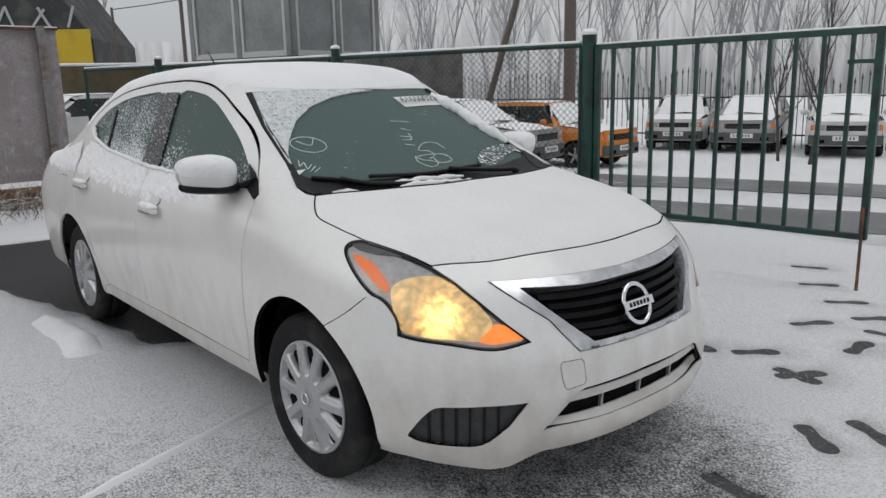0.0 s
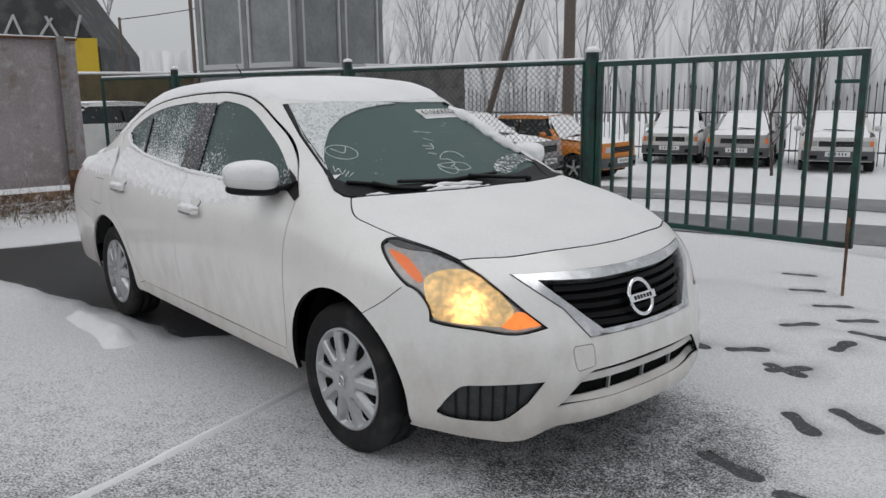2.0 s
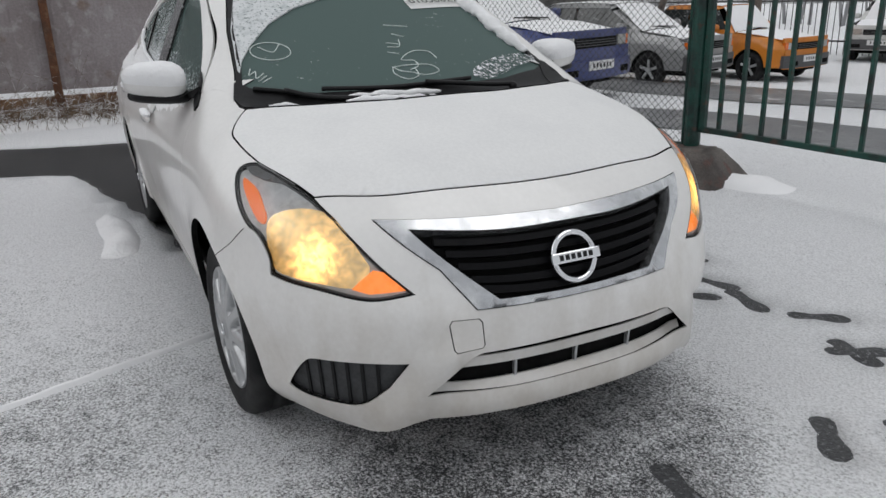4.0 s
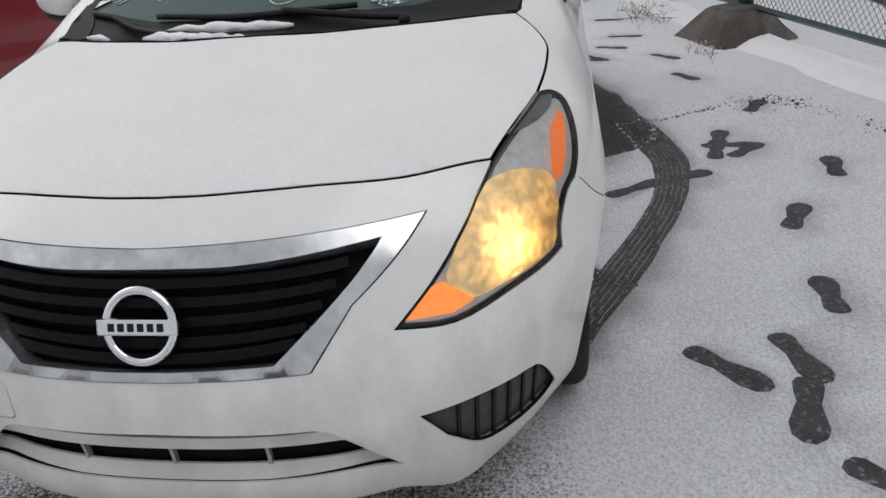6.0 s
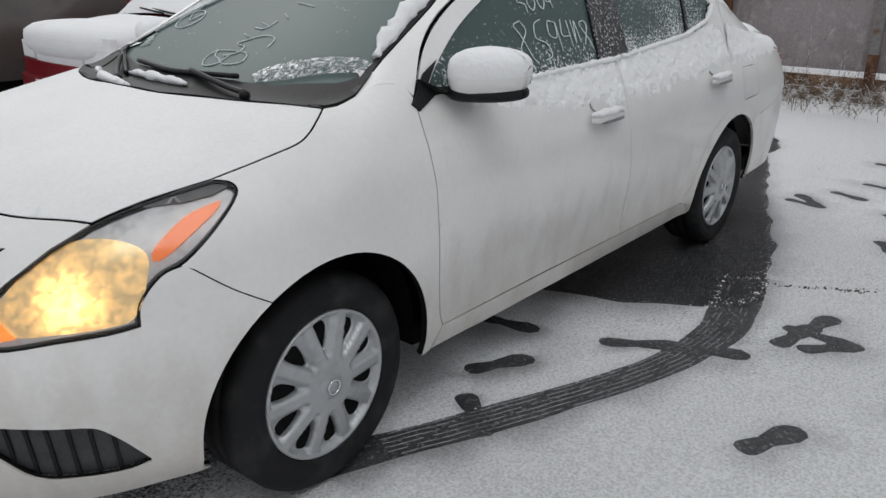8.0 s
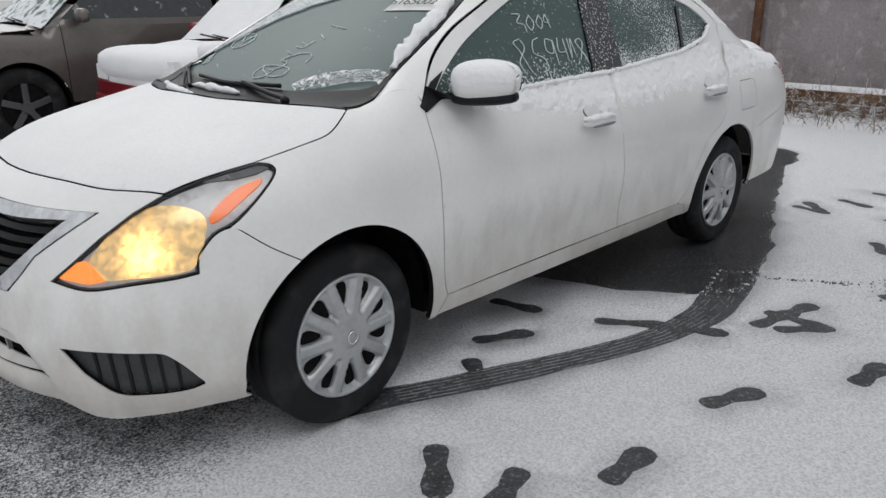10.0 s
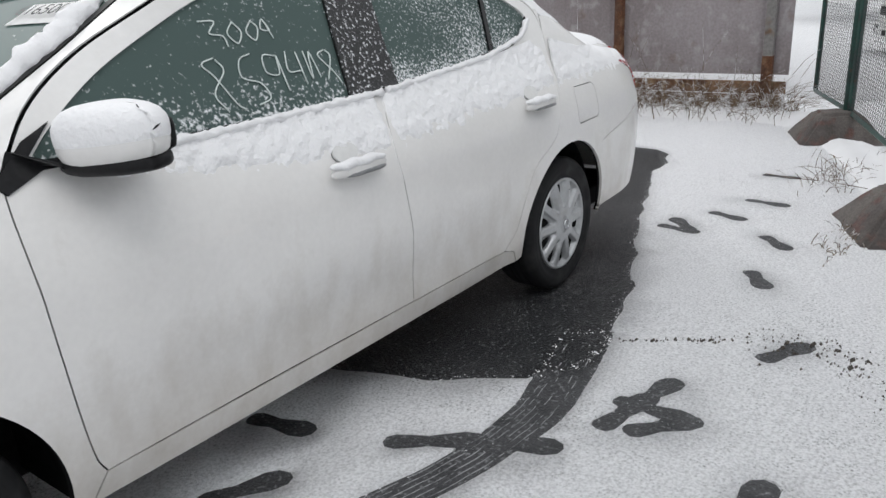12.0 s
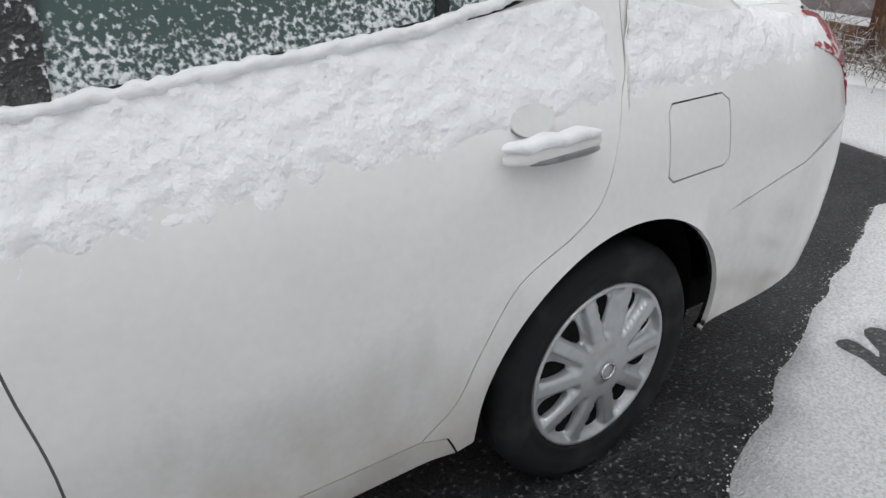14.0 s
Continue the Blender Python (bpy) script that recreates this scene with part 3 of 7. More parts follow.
    fuel = np.array([(-1.425, .865), (-1.44, .882), (-1.60, .884), (-1.622, .868), (-1.618, .745), (-1.60, .733), (-1.435, .727), (-1.418, .742)])
    fuel_q = FLAT[ray_slant](side(fuel))
    quarter = panel("quarter_panel", sedan, ray_slant, FLAT[ray_slant](quarter3), WHITE, car, holes=[fuel_q], step=.045, gap=.001, fold=.012, **kw)
    panel("fuel_flap", sedan, ray_slant, fuel_q, WHITE, quarter, step=.04, **kw)

roof_half = np.vstack([[(.422, 0), (.42, .24), (.389, .515)], [(.649, .58), (.891, .617), (1.0, .645), (1.06, .667), (.99, .672)],
                       laid(sedan, ray_side, clip(FRAME, lambda q: q[:, 0] < .92)[::-1] + (0, .004))[0][:, :2], [(-1.40, .655), (-1.55, .60), (-1.20, .52), (-1.16, 0)]])
panel("roof", sedan, ray_top, both(roof_half)[:-1], WHITE, car, step=.05)
ws_half = np.vstack([COWL, [(1.09, .652), (1.0, .640), (.89, .610), (.648, .572), (.392, .508)], [(.42, .24), (.421, 0)]])
wind = panel("windscreen", sedan, ray_top, both(ws_half)[:-1], [glass_front, black_trim], car, "fogged windscreen, swept clear, with marker scrawl", gap=-.004, lift=-.006, thick=.012, step=.05)
panel("rear_window", sedan, ray_top, both([(-1.165, 0), (-1.205, .515), (-1.56, .595), (-1.78, .57), (-1.83, 0)])[:-1], [glass_rear, black_trim], car, gap=0, lift=-.004, thick=.01)
panel("boot_lid", sedan, ray_top, both([(-1.835, 0), (-1.785, .575), (-1.56, .60), (-1.57, .642), (-1.80, .647), (-2.10, .637), (-2.24, .58), (-2.31, .3), (-2.32, 0)])[:-1], WHITE, car)
panel("boot_face", sedan, ray_rear, [(-.56, .70), (.56, .70), (.56, 1.0), (-.56, 1.0)], WHITE, car)
rb = np.vstack([FLAT[ray_rear](side([tuple(arc(*ARCH_R, 128, 128, 1)[0]), (-1.70, .622), (-1.95, .672), (-2.19, .742)])), [(.45, .72), (-.45, .72)]])
rbm = FLAT[ray_rear](side([tuple(arc(*ARCH_R, 128, 128, 1)[0]), (-1.70, .622), (-1.95, .672), (-2.19, .742)])) * (-1, 1)
low_q = FLAT[ray_rear](side(np.vstack([arc(*ARCH_R, 128, 186, 10)[1:], [(-1.68, .285)]])))
panel("rear_bumper", sedan, ray_rear, np.vstack([rb, rbm[::-1], low_q * (-1, 1), [(-.60, .30), (-.4, .30), (.4, .30), (.60, .30)], low_q[::-1]]), WHITE, car, "white rear bumper", gap=.0, fold=.012)
for right in (False, True):
    tl = FLAT[ray_rear](side([(-2.10, .955), (-2.185, .90), (-2.225, .80), (-2.25, .75)]))
    tl = np.vstack([FLAT[ray_rear](from_top([(-2.08, .665)])), tl, [(.50, .76), (.50, .97)]])
    panel("tail_light", sedan, ray_rear, tl, [red_lens, lining], car, "red tail light half under snow", lift=.004, mirror=right)
    panel("tail_light_wing", sedan, ray_side, curve([(-1.95, .968), (-2.01, .935), (-2.10, .905), (-2.19, .86), (-2.235, .80), (-2.25, .88), (-2.17, .965), (-2.06, .985), (-1.95, .968)], 3)[:-1], [red_frost, lining], car, "red lamp corner dusted with snow", gap=0, lift=.006, thick=.01, step=.03, mirror=right)


# lamps of the nose: silver bowl, clear cover, amber corners, the bulb lit
def lit_bowl():
    """Faceted reflector that glows unevenly round the bulb."""
    m = bpy.data.materials.new("lit_reflector")
    m.use_nodes = True
    n, l = m.node_tree.nodes, m.node_tree.links
    b = n["Principled BSDF"]
    b.inputs["Base Color"].default_value, b.inputs["Roughness"].default_value, b.inputs["Metallic"].default_value = (.75, .62, .38, 1), .25, .8
    co = n.new("ShaderNodeTexCoord").outputs["Object"]
    s = n.new("ShaderNodeTexNoise")
    s.inputs["Scale"].default_value, s.inputs["Detail"].default_value, s.inputs["Distortion"].default_value = 38, 4, .5
    l.new(co, s.inputs["Vector"])
    r = n.new("ShaderNodeMapRange")
    r.inputs["From Min"].default_value, r.inputs["From Max"].default_value = .40, .72
    r.inputs["To Min"].default_value, r.inputs["To Max"].default_value = .24, .80
    l.new(s.outputs["Fac"], r.inputs["Value"])
    # brightest round the bulb, in the middle of either bowl
    ab, off = n.new("ShaderNodeVectorMath"), n.new("ShaderNodeVectorMath")
    ab.operation, off.operation = "ABSOLUTE", "DISTANCE"
    off.inputs[1].default_value = (1.85, .665, .675)
    core = n.new("ShaderNodeMapRange")
    core.interpolation_type = "SMOOTHSTEP"
    core.inputs["From Min"].default_value, core.inputs["From Max"].default_value = .010, .10
    core.inputs["To Min"].default_value, core.inputs["To Max"].default_value = 6.5, 1.0
    l.new(co, ab.inputs[0])
    l.new(ab.outputs[0], off.inputs[0])
    l.new(off.outputs["Value"], core.inputs["Value"])
    mul = n.new("ShaderNodeMath")
    mul.operation = "MULTIPLY"
    l.new(r.outputs[0], mul.inputs[0])
    l.new(core.outputs[0], mul.inputs[1])
    b.inputs["Emission Color"].default_value = (1.0, .53, .14, 1)
    l.new(mul.outputs[0], b.inputs["Emission Strength"])
    return m


bowl_lit = lit_bowl()
fog_plastic = material("dark_grey_plastic", (.045, .047, .05), .55, spots=[(20, (.03, .031, .033), .45, .65)], grain=(120, .2))
amber_lit = material("amber_lit", (.80, .34, .10), .25, coat=.5, spots=[(45, (.85, .20, .03), .45, .7)], grain=(120, .2), emit=((1.0, .26, .03), 1.0))
# side marker: a faint glow is added to deepen its orange
amber_top = material("glowing_amber", (.80, .22, .05), .2, coat=.5, grain=(150, .15), emit=((1.0, .22, .04), .40))
smoke = material("smoked_housing", (.24, .245, .25), .3, .3, grain=(40, .2))
bright_housing = material("bright_housing", (.74, .75, .76), .4, .25, spots=[(30, (.60, .61, .62), .5, .7)], grain=(50, .1))
cover = bpy.data.materials.new("clear_lamp_cover")
cover.use_nodes = True
cn, cl = cover.node_tree.nodes, cover.node_tree.links
cn.clear()
cmix, cfr, ctr, cgl, cout = (cn.new(k) for k in ("ShaderNodeMixShader", "ShaderNodeFresnel", "ShaderNodeBsdfTransparent", "ShaderNodeBsdfGlossy", "ShaderNodeOutputMaterial"))
cfr.inputs["IOR"].default_value, cgl.inputs["Roughness"].default_value = 1.45, .05
ctr.inputs["Color"].default_value = (.95, .95, .95, 1)
cl.new(cfr.outputs[0], cmix.inputs[0])
cl.new(ctr.outputs[0], cmix.inputs[1])
cl.new(cgl.outputs[0], cmix.inputs[2])
cl.new(cmix.outputs[0], cout.inputs[0])
for right in (False, True):
    kw = dict(mirror=right)
    hl = panel("headlight", sedan, ray_front, lamp_loop, [smoke, lining], car, "swept-back halogen headlight, lit yellow", lift=-.019, thick=.012, gap=.001, step=.03, **kw)
    ring = shrunk(spaced(lamp_loop, .02), .006)
    panel("housing_rim", sedan, ray_front, lamp_loop, black_trim, hl, holes=[ring], gap=.0015, thick=.010, lift=-.001, step=.03, **kw)
    panel("bright_liner", sedan, ray_front, shrunk(spaced(lamp_loop, .02), .009), [bright_housing, lining], hl, gap=0, thick=.004, lift=-.010, step=.03, **kw)
    bowl_loop = np.vstack([fl((1.935, .54, .665), (1.885, .575, .735), (1.80, .60, .785), (1.73, .66, .792), (1.69, .72, .765), (1.715, .745, .70), (1.75, .742, .635)), fl((1.80, .712, .62), (1.88, .648, .612), (1.93, .60, .607), (1.955, .555, .62))])
    bowl_loop = spaced(curve(np.vstack([bowl_loop, bowl_loop[:1]]), 4)[:-1], .012)
    signal_loop = fl((2.005, .468, .603), (1.965, .512, .65), (1.945, .535, .655), (1.935, .565, .63), (1.925, .59, .605), (1.96, .555, .594))
    panel("reflector_bowl", sedan, ray_front, bowl_loop, [bowl_lit, lining], hl, "warm lit reflector", gap=0, thick=.006, lift=-.008, step=.02, **kw)
    panel("turn_signal", sedan, ray_front, signal_loop, [amber_lit, lining], hl, "lit amber indicator", gap=.0005, thick=.006, lift=-.006, step=.02, **kw)
    side_amber = spaced(curve(fl((1.535, .758, .845), (1.56, .752, .840), (1.616, .737, .821), (1.685, .738, .775), (1.70, .748, .750), (1.68, .760, .752), (1.61, .770, .797), (1.55, .768, .832), (1.535, .758, .845)), 3)[:-1], .012)
    top_smoke = fl((1.515, .755, .866), (1.50, .735, .874), (1.521, .700, .880), (1.60, .679, .862), (1.68, .650, .842), (1.66, .672, .842), (1.60, .715, .846), (1.545, .742, .855))
    panel("upper_shade", sedan, ray_front, top_smoke, [smoke, lining], hl, "smoked grey upper corner", gap=0, thick=.005, lift=-.005, step=.02, **kw)
    panel("side_reflector", sedan, ray_front, side_amber, [amber_top, lining], hl, "orange side marker", gap=0, thick=.006, lift=-.006, step=.02, **kw)
    panel("lamp_cover", sedan, ray_front, lamp_loop, [cover, cover], hl, "clear cover", gap=.004, thick=0, lift=.0, step=.03, **kw)
    fog = panel("fog_lamp_cover", sedan, ray_front, fog_hole, [fog_plastic, lining], bumper, "dark grey ribbed fog lamp blank", gap=-.004, thick=.01, lift=-.020, step=.03, **kw)
    for ang in np.linspace(.475, .655, 6):
        panel("rib", sedan, ray_front, [(ang - .0035, .262), (ang + .0035, .262), (ang + .0035, .416), (ang - .0035, .416)], black_trim, fog, gap=0, thick=.008, lift=-.015, step=.05, **kw)


# grille: chrome V frame, black bars, a round plain badge
dull_chrome = material("snow_dulled_chrome", (.56, .57, .59), .26, .9, spots=[(9, (.72, .73, .74), .5, .7)], grain=(30, .12))
inner_v = mirror_q(np.vstack([curve(fl((2.027, .02, .722), (2.01, .2, .724), (1.952, .432, .742)), 6), fl((2.098, .247, .565), (2.118, .05, .560))]))
panel("grille_back", sedan, ray_front, grille_hole, lining, bumper, gap=-.02, lift=-.05, thick=.01, step=.04)
panel("chrome_frame", sedan, ray_front, grille_hole, [dull_chrome, dull_chrome], bumper, "chrome V-shaped grille surround", holes=[inner_v], gap=.0015, lift=.004, thick=.045, step=.03)
grille_black = material("dull_black_plastic", (.005, .005, .006), .4, grain=(60, .3), spec=.12)
for zc in (.705, .672, .638, .602, .577):
    wid = np.interp(zc, [.55, .745], [.245, .43])
    xs = np.linspace(-1, 1, 25)
    q = np.c_[np.arctan2(xs * wid, 1.13), np.full(25, zc) + .016 * xs ** 2]
    panel("grille_bar", sedan, ray_front, np.vstack([q + (0, .0085), q[::-1] - (0, .0085)]), grille_black, bumper, gap=0, lift=-.022, thick=.022, step=.02)
badge_p, badge_n = laid(sedan, ray_front, [(0, .635)])
badge_m = Matrix.Translation(Vector(badge_p[0]) + Vector(badge_n[0]) * -.004) @ Vector(badge_n[0]).to_track_quat("Z", "Y").to_matrix().to_4x4()
rv, rf = lathe([(.066 + .009 * math.cos(a), .008 * math.sin(a)) for a in np.linspace(0, math.tau, 9)[:-1]], 40, "z")
rv = [badge_m @ Vector(v) for v in rv]
mesh_ob("badge_ring", rv, rf, chrome, bumper, "plain round chrome badge")
bm = bmesh.new()
box(bm, (-.079, -.0155, -.002), (.079, .0155, .014), .004)
bmesh.ops.transform(bm, matrix=badge_m @ Matrix.Rotation(0, 4, "Z"), verts=bm.verts)
part("badge_bar", bm, chrome, bumper)
bm = bmesh.new()
for k in range(6):
    box(bm, (-.055 + k * .019, -.0075, .0135), (-.043 + k * .019, .0075, .0150))
bmesh.ops.transform(bm, matrix=badge_m, verts=bm.verts)
part("badge_mark", bm, black_trim, bumper)
# lower intake: dark back, two white bars, three stays
panel("intake_back", sedan, ray_front, mirror_q(fl((2.1, .02, .50), (2.08, .50, .50), (2.0, .56, .22), (2.1, .02, .22))), lining, bumper, gap=0, lift=-.048, thick=.02, step=.05)
xs = np.linspace(-1, 1, 31)
q = np.c_[np.arctan2(xs * .395, 1.2), np.full(31, .398)]
panel("intake_bar", sedan, ray_front, np.vstack([q + (0, .015), q[::-1] - (0, .015)]), WHITE, bumper, gap=0, lift=-.014, thick=.03, step=.02)
q = np.c_[np.arctan2(xs * .425, 1.16), np.full(31, .318)]
panel("intake_shelf", sedan, ray_front, np.vstack([q + (0, .011), q[::-1] - (0, .011)]), WHITE, bumper, "white sloping lower lip of the intake", gap=0, lift=-.006, thick=.01, step=.012, relief=lambda p, n: -(p[:, 2] - .308) * 1.15)
for ang in (-.16, 0.0, .16):
    panel("intake_stay", sedan, ray_front, [(ang - .003, .31), (ang + .003, .31), (ang + .003, .44), (ang - .003, .44)], silver, bumper, gap=0, lift=-.028, thick=.012, step=.05)

# wheels
TY = [(.200, -.085), (.200, .078), (.207, .089), (.213, .0925), (.219, .0905), (.238, .097), (.255, .100), (.259, .0985), (.263, .0995), (.274, .096), (.284, .089), (.291, .080), (.2965, .066),
      (.2965, .030), (.290, .028), (.290, .022), (.2965, .02), (.2965, -.02), (.290, -.022), (.290, -.028), (.2965, -.03), (.2965, -.066), (.286, -.088), (.255, -.098)]


def wheel_cover(n=10):
    """Verts and faces of a domed cover: n flat spokes of even width, a sunk pocket between each two, a hole in each pocket."""
    half_at = lambda r: math.pi / n - .0165 / r
    loops = [np.c_[np.cos(np.linspace(0, math.tau, 81)[:-1]), np.sin(np.linspace(0, math.tau, 81)[:-1])] * .2035]
    for k in range(n):
        a = (k + .5) * math.tau / n
        pts = [(.100, -.6), (.125, -.84), (.160, -.90), (.176, -.80), (.181, -.35), (.178, .10), (.160, .42), (.13, .42), (.103, .1)]
        loops.append(np.array([(r * math.cos(a + o * half_at(r)), r * math.sin(a + o * half_at(r))) for r, o in pts]))
    loops[1:] = [spaced(curve(np.vstack([h, h[:1]]), 3)[:-1], .006) for h in loops[1:]]
    keep = lambda p: within(loops[0], p) & ~np.any([within(h, p) for h in loops[1:]], axis=0)
    v, f = fill([spaced(loops[0], .008)] + loops[1:], .0065, keep)
    r, a = np.hypot(v[:, 0], v[:, 1]), np.arctan2(v[:, 1], v[:, 0])
    h = .014 + .016 * np.cos(np.clip(r / .2, 0, 1) * 1.5)
    h += .005 * np.exp(-((r - .199) / .005) ** 2) + .004 * np.clip((.034 - r) / .004, 0, 1)
    off = np.abs((a / (math.tau / n)) % 1 - .5) * math.tau / n
    into = np.minimum((np.clip(math.pi / n - .0165 / np.maximum(r, .02), 0, 1) - off) * r, np.minimum(r - .078, .192 - r))
    h -= .017 * np.clip(into / .007, 0, 1)
    verts = np.c_[v[:, 0], h, v[:, 1]]
    faces = [tuple(t)[::-1] for t in f]
    k = len(verts)
    rims = rim_edges(f)
    ids = sorted({i for e in rims for i in e})
    at = {i: k + j for j, i in enumerate(ids)}
    extra = [verts[i] - (0, .014, 0) for i in ids]
    faces += [(a_, b_, at[b_], at[a_]) for a_, b_ in rims]
    return np.vstack([verts, extra]), faces


cover_v, cover_f = wheel_cover()
tyre_v, tyre_f = lathe(TY, 72)


def sedan_wheel(x, y, steer):
    w = new("wheel")
    w.parent = car
    w.matrix_local = pose(x, y, .2975, 0, 0, steer + (0 if y > 0 else 180))
    mesh_ob("tyre", tyre_v, tyre_f, rubber, w, "worn black tyre with wet snow in its tread")
    mesh_ob("wheel_cover", cover_v + (0, .073, 0), cover_f, silver, w, "silver ten-spoke plastic wheel cover")
    bm = bmesh.new()
    bmesh.ops.create_cone(bm, cap_ends=True, segments=40, radius1=.204, radius2=.204, depth=.05, matrix=Matrix.Translation((0, .045, 0)) @ Matrix.Rotation(radians(90), 4, "X"))
    part("rim_back", bm, lining, w)
    bv, bf = lathe([(.020 + .003 * math.cos(a), .003 * math.sin(a)) for a in np.linspace(0, math.tau, 7)[:-1]], 24)
    mesh_ob("hub_badge", np.array(bv) + (0, .111, 0), bf, chrome, w)
    bm = bmesh.new()
    bmesh.ops.create_cone(bm, cap_ends=True, segments=30, radius1=.11, radius2=.11, depth=.02, matrix=Matrix.Translation((0, .0, 0)) @ Matrix.Rotation(radians(90), 4, "X"))
    part("brake_disc", bm, black_trim, w)


for wx, wy, st in ((1.295, .708, 2), (1.295, -.718, 2), (-1.330, .722, 0), (-1.315, -.722, 0)):
    sedan_wheel(wx, wy, st)
    # wheel housing, a dark open drum over each wheel
    inn = .50 if wy > 0 else -.50
    outy = .745 if wy > 0 else -.745
    verts, faces = [], []
    for i, a in enumerate(np.radians(np.linspace(-9, 189, 26))):
        verts += [(wx + .39 * math.cos(a), outy, .305 + .39 * math.sin(a)), (wx + .39 * math.cos(a), inn, .305 + .39 * math.sin(a))]
        if i:
            faces.append((2 * i - 2, 2 * i - 1, 2 * i + 1, 2 * i))
    faces.append(tuple(range(1, 52, 2)))
    mesh_ob("wheel_housing", verts, faces, lining, car, smooth=False)

# floor, cabin
for nm, lo, hi in (("rear_floor", (-2.25, -.70, .235), (-1.72, .70, .33)), ("cabin_floor", (-.90, -.74, .235), (.90, .74, .31)), ("front_undertray", (1.66, -.55, .25), (1.95, .55, .30)), ("spine", (-2.0, -.48, .20), (1.8, .48, .27))):
    part(nm, boxes((lo, hi), bevel=.01), lining, car)
part("dashboard", boxes(((.78, -.66, .62), (1.20, .66, .95)), bevel=.03), fabric, car, "dark dashboard")
part("parcel_shelf", boxes(((-1.60, -.60, .7), (-1.30, .60, 1.03)), bevel=.03), fabric, car)
for sx, sy in ((.05, .36), (.05, -.36), (-.85, .34), (-.85, -.34)):
    bm = bmesh.new()
    box(bm, (sx - .02, sy - .25, .42), (sx + .45, sy + .25, .60), .05)
    box(bm, (-.09, sy - .24, -.02), (.06, sy + .24, .60), .05, Matrix.Translation((sx, 0, .55)) @ Matrix.Rotation(radians(-16), 4, "Y"))
    box(bm, (-.05, sy - .13, .62), (.05, sy + .13, .80), .04, Matrix.Translation((sx - .01, 0, .55)) @ Matrix.Rotation(radians(-14), 4, "Y"))
    part("seat", bm, fabric, car, "dark cloth seat", smooth=False)
sv, sf = lathe([(.18 + .015 * math.cos(a), .015 * math.sin(a)) for a in np.linspace(0, math.tau, 9)[:-1]], 32, "z")
stm = Matrix.Translation((.62, .36, .93)) @ Matrix.Rotation(radians(-62), 4, "Y")
mesh_ob("steering_wheel", [stm @ Vector(v) for v in sv], sf, black_trim, car)


# ---- fittings of the sedan ----
def rounded(bm, lo, hi, power=3.2, seg=24, shape=None):
    """A soft box (superellipsoid) added to bm; shape(x, y, z) bends unit places."""
    got = bmesh.ops.create_uvsphere(bm, u_segments=seg, v_segments=seg // 2, radius=1)
    c, h = (Vector(lo) + Vector(hi)) / 2, (Vector(hi) - Vector(lo)) / 2
    for v in got["verts"]:
        x, y, z = v.co
        s = (abs(x) ** power + abs(y) ** power + abs(z) ** power) ** (-1 / power)
        p = Vector((x, y, z)) * s
        if shape:
            p = Vector(shape(*p))
        v.co = Vector((c.x + p.x * h.x, c.y + p.y * h.y, c.z + p.z * h.z))
    return bm


def flip(ob):
    """Turns a left-hand part into its right-hand twin."""
    me = ob.data
    me.transform(Matrix.Diagonal((1, -1, 1, 1)))
    me.flip_normals()


stuck_snow = material("stuck_wet_snow", (.91, .91, .92), .7, spots=[(8, (.88, .88, .89), .4, .7)], bump=(75, .007), spec=.3)


def lumpy(line_z, x_ends, depth=.0125):
    """Height of wet snow stuck in lumps: dense above the line, sparse below it and towards both ends."""
    def relief(p, n):
        out = np.empty(len(p))
        for i, (x, y, z) in enumerate(p):
            v = noise.noise((x * 26 + z * 9, y * 20, z * 40)) + .55 * noise.noise((x * 62, y * 62, z * 80)) + .5 * noise.noise((x * 5, 4, z * 7))
            t = 3.2 * (line_z(x) - z) / .12 + .2
            t = max(t, -.55) + 1.6 * max(0, .025 - min(abs(x - x_ends[0]), abs(x - x_ends[1]))) / .025
            out[i] = depth * min(max(.40 + .75 * v - t, 0), 1.5) ** .8 - .0022
        return out
    return relief


def strewn(loop, field, ray, name, parent, label, thick, amount, step, cut=0.0, freq=22, mirror=False, mat=None, taper=None, soft=None):
    """Snow lying on a body: an uneven sheet that sinks under the surface where none lies."""
    def relief(p, n):
        out = np.empty(len(p))
        for i, (x, y, z) in enumerate(p):
            v = .6 * noise.noise((x * freq, y * freq, z * freq)) + .4 * noise.noise((x * freq * 2.3, y * freq * 2.3, z * freq * 2.3)) + .7 * noise.noise((x * 3, y * 3, z * 3)) * .5
            t = taper(x, y, z) if taper else 0
            out[i] = thick + amount * (v - cut - t)
        return np.maximum(out, -.006)
    return panel(name, field, ray, loop, mat or [snow, snow], parent, label, gap=0, thick=.012, step=step, edge=.03, relief=relief, mirror=mirror, taper=soft)


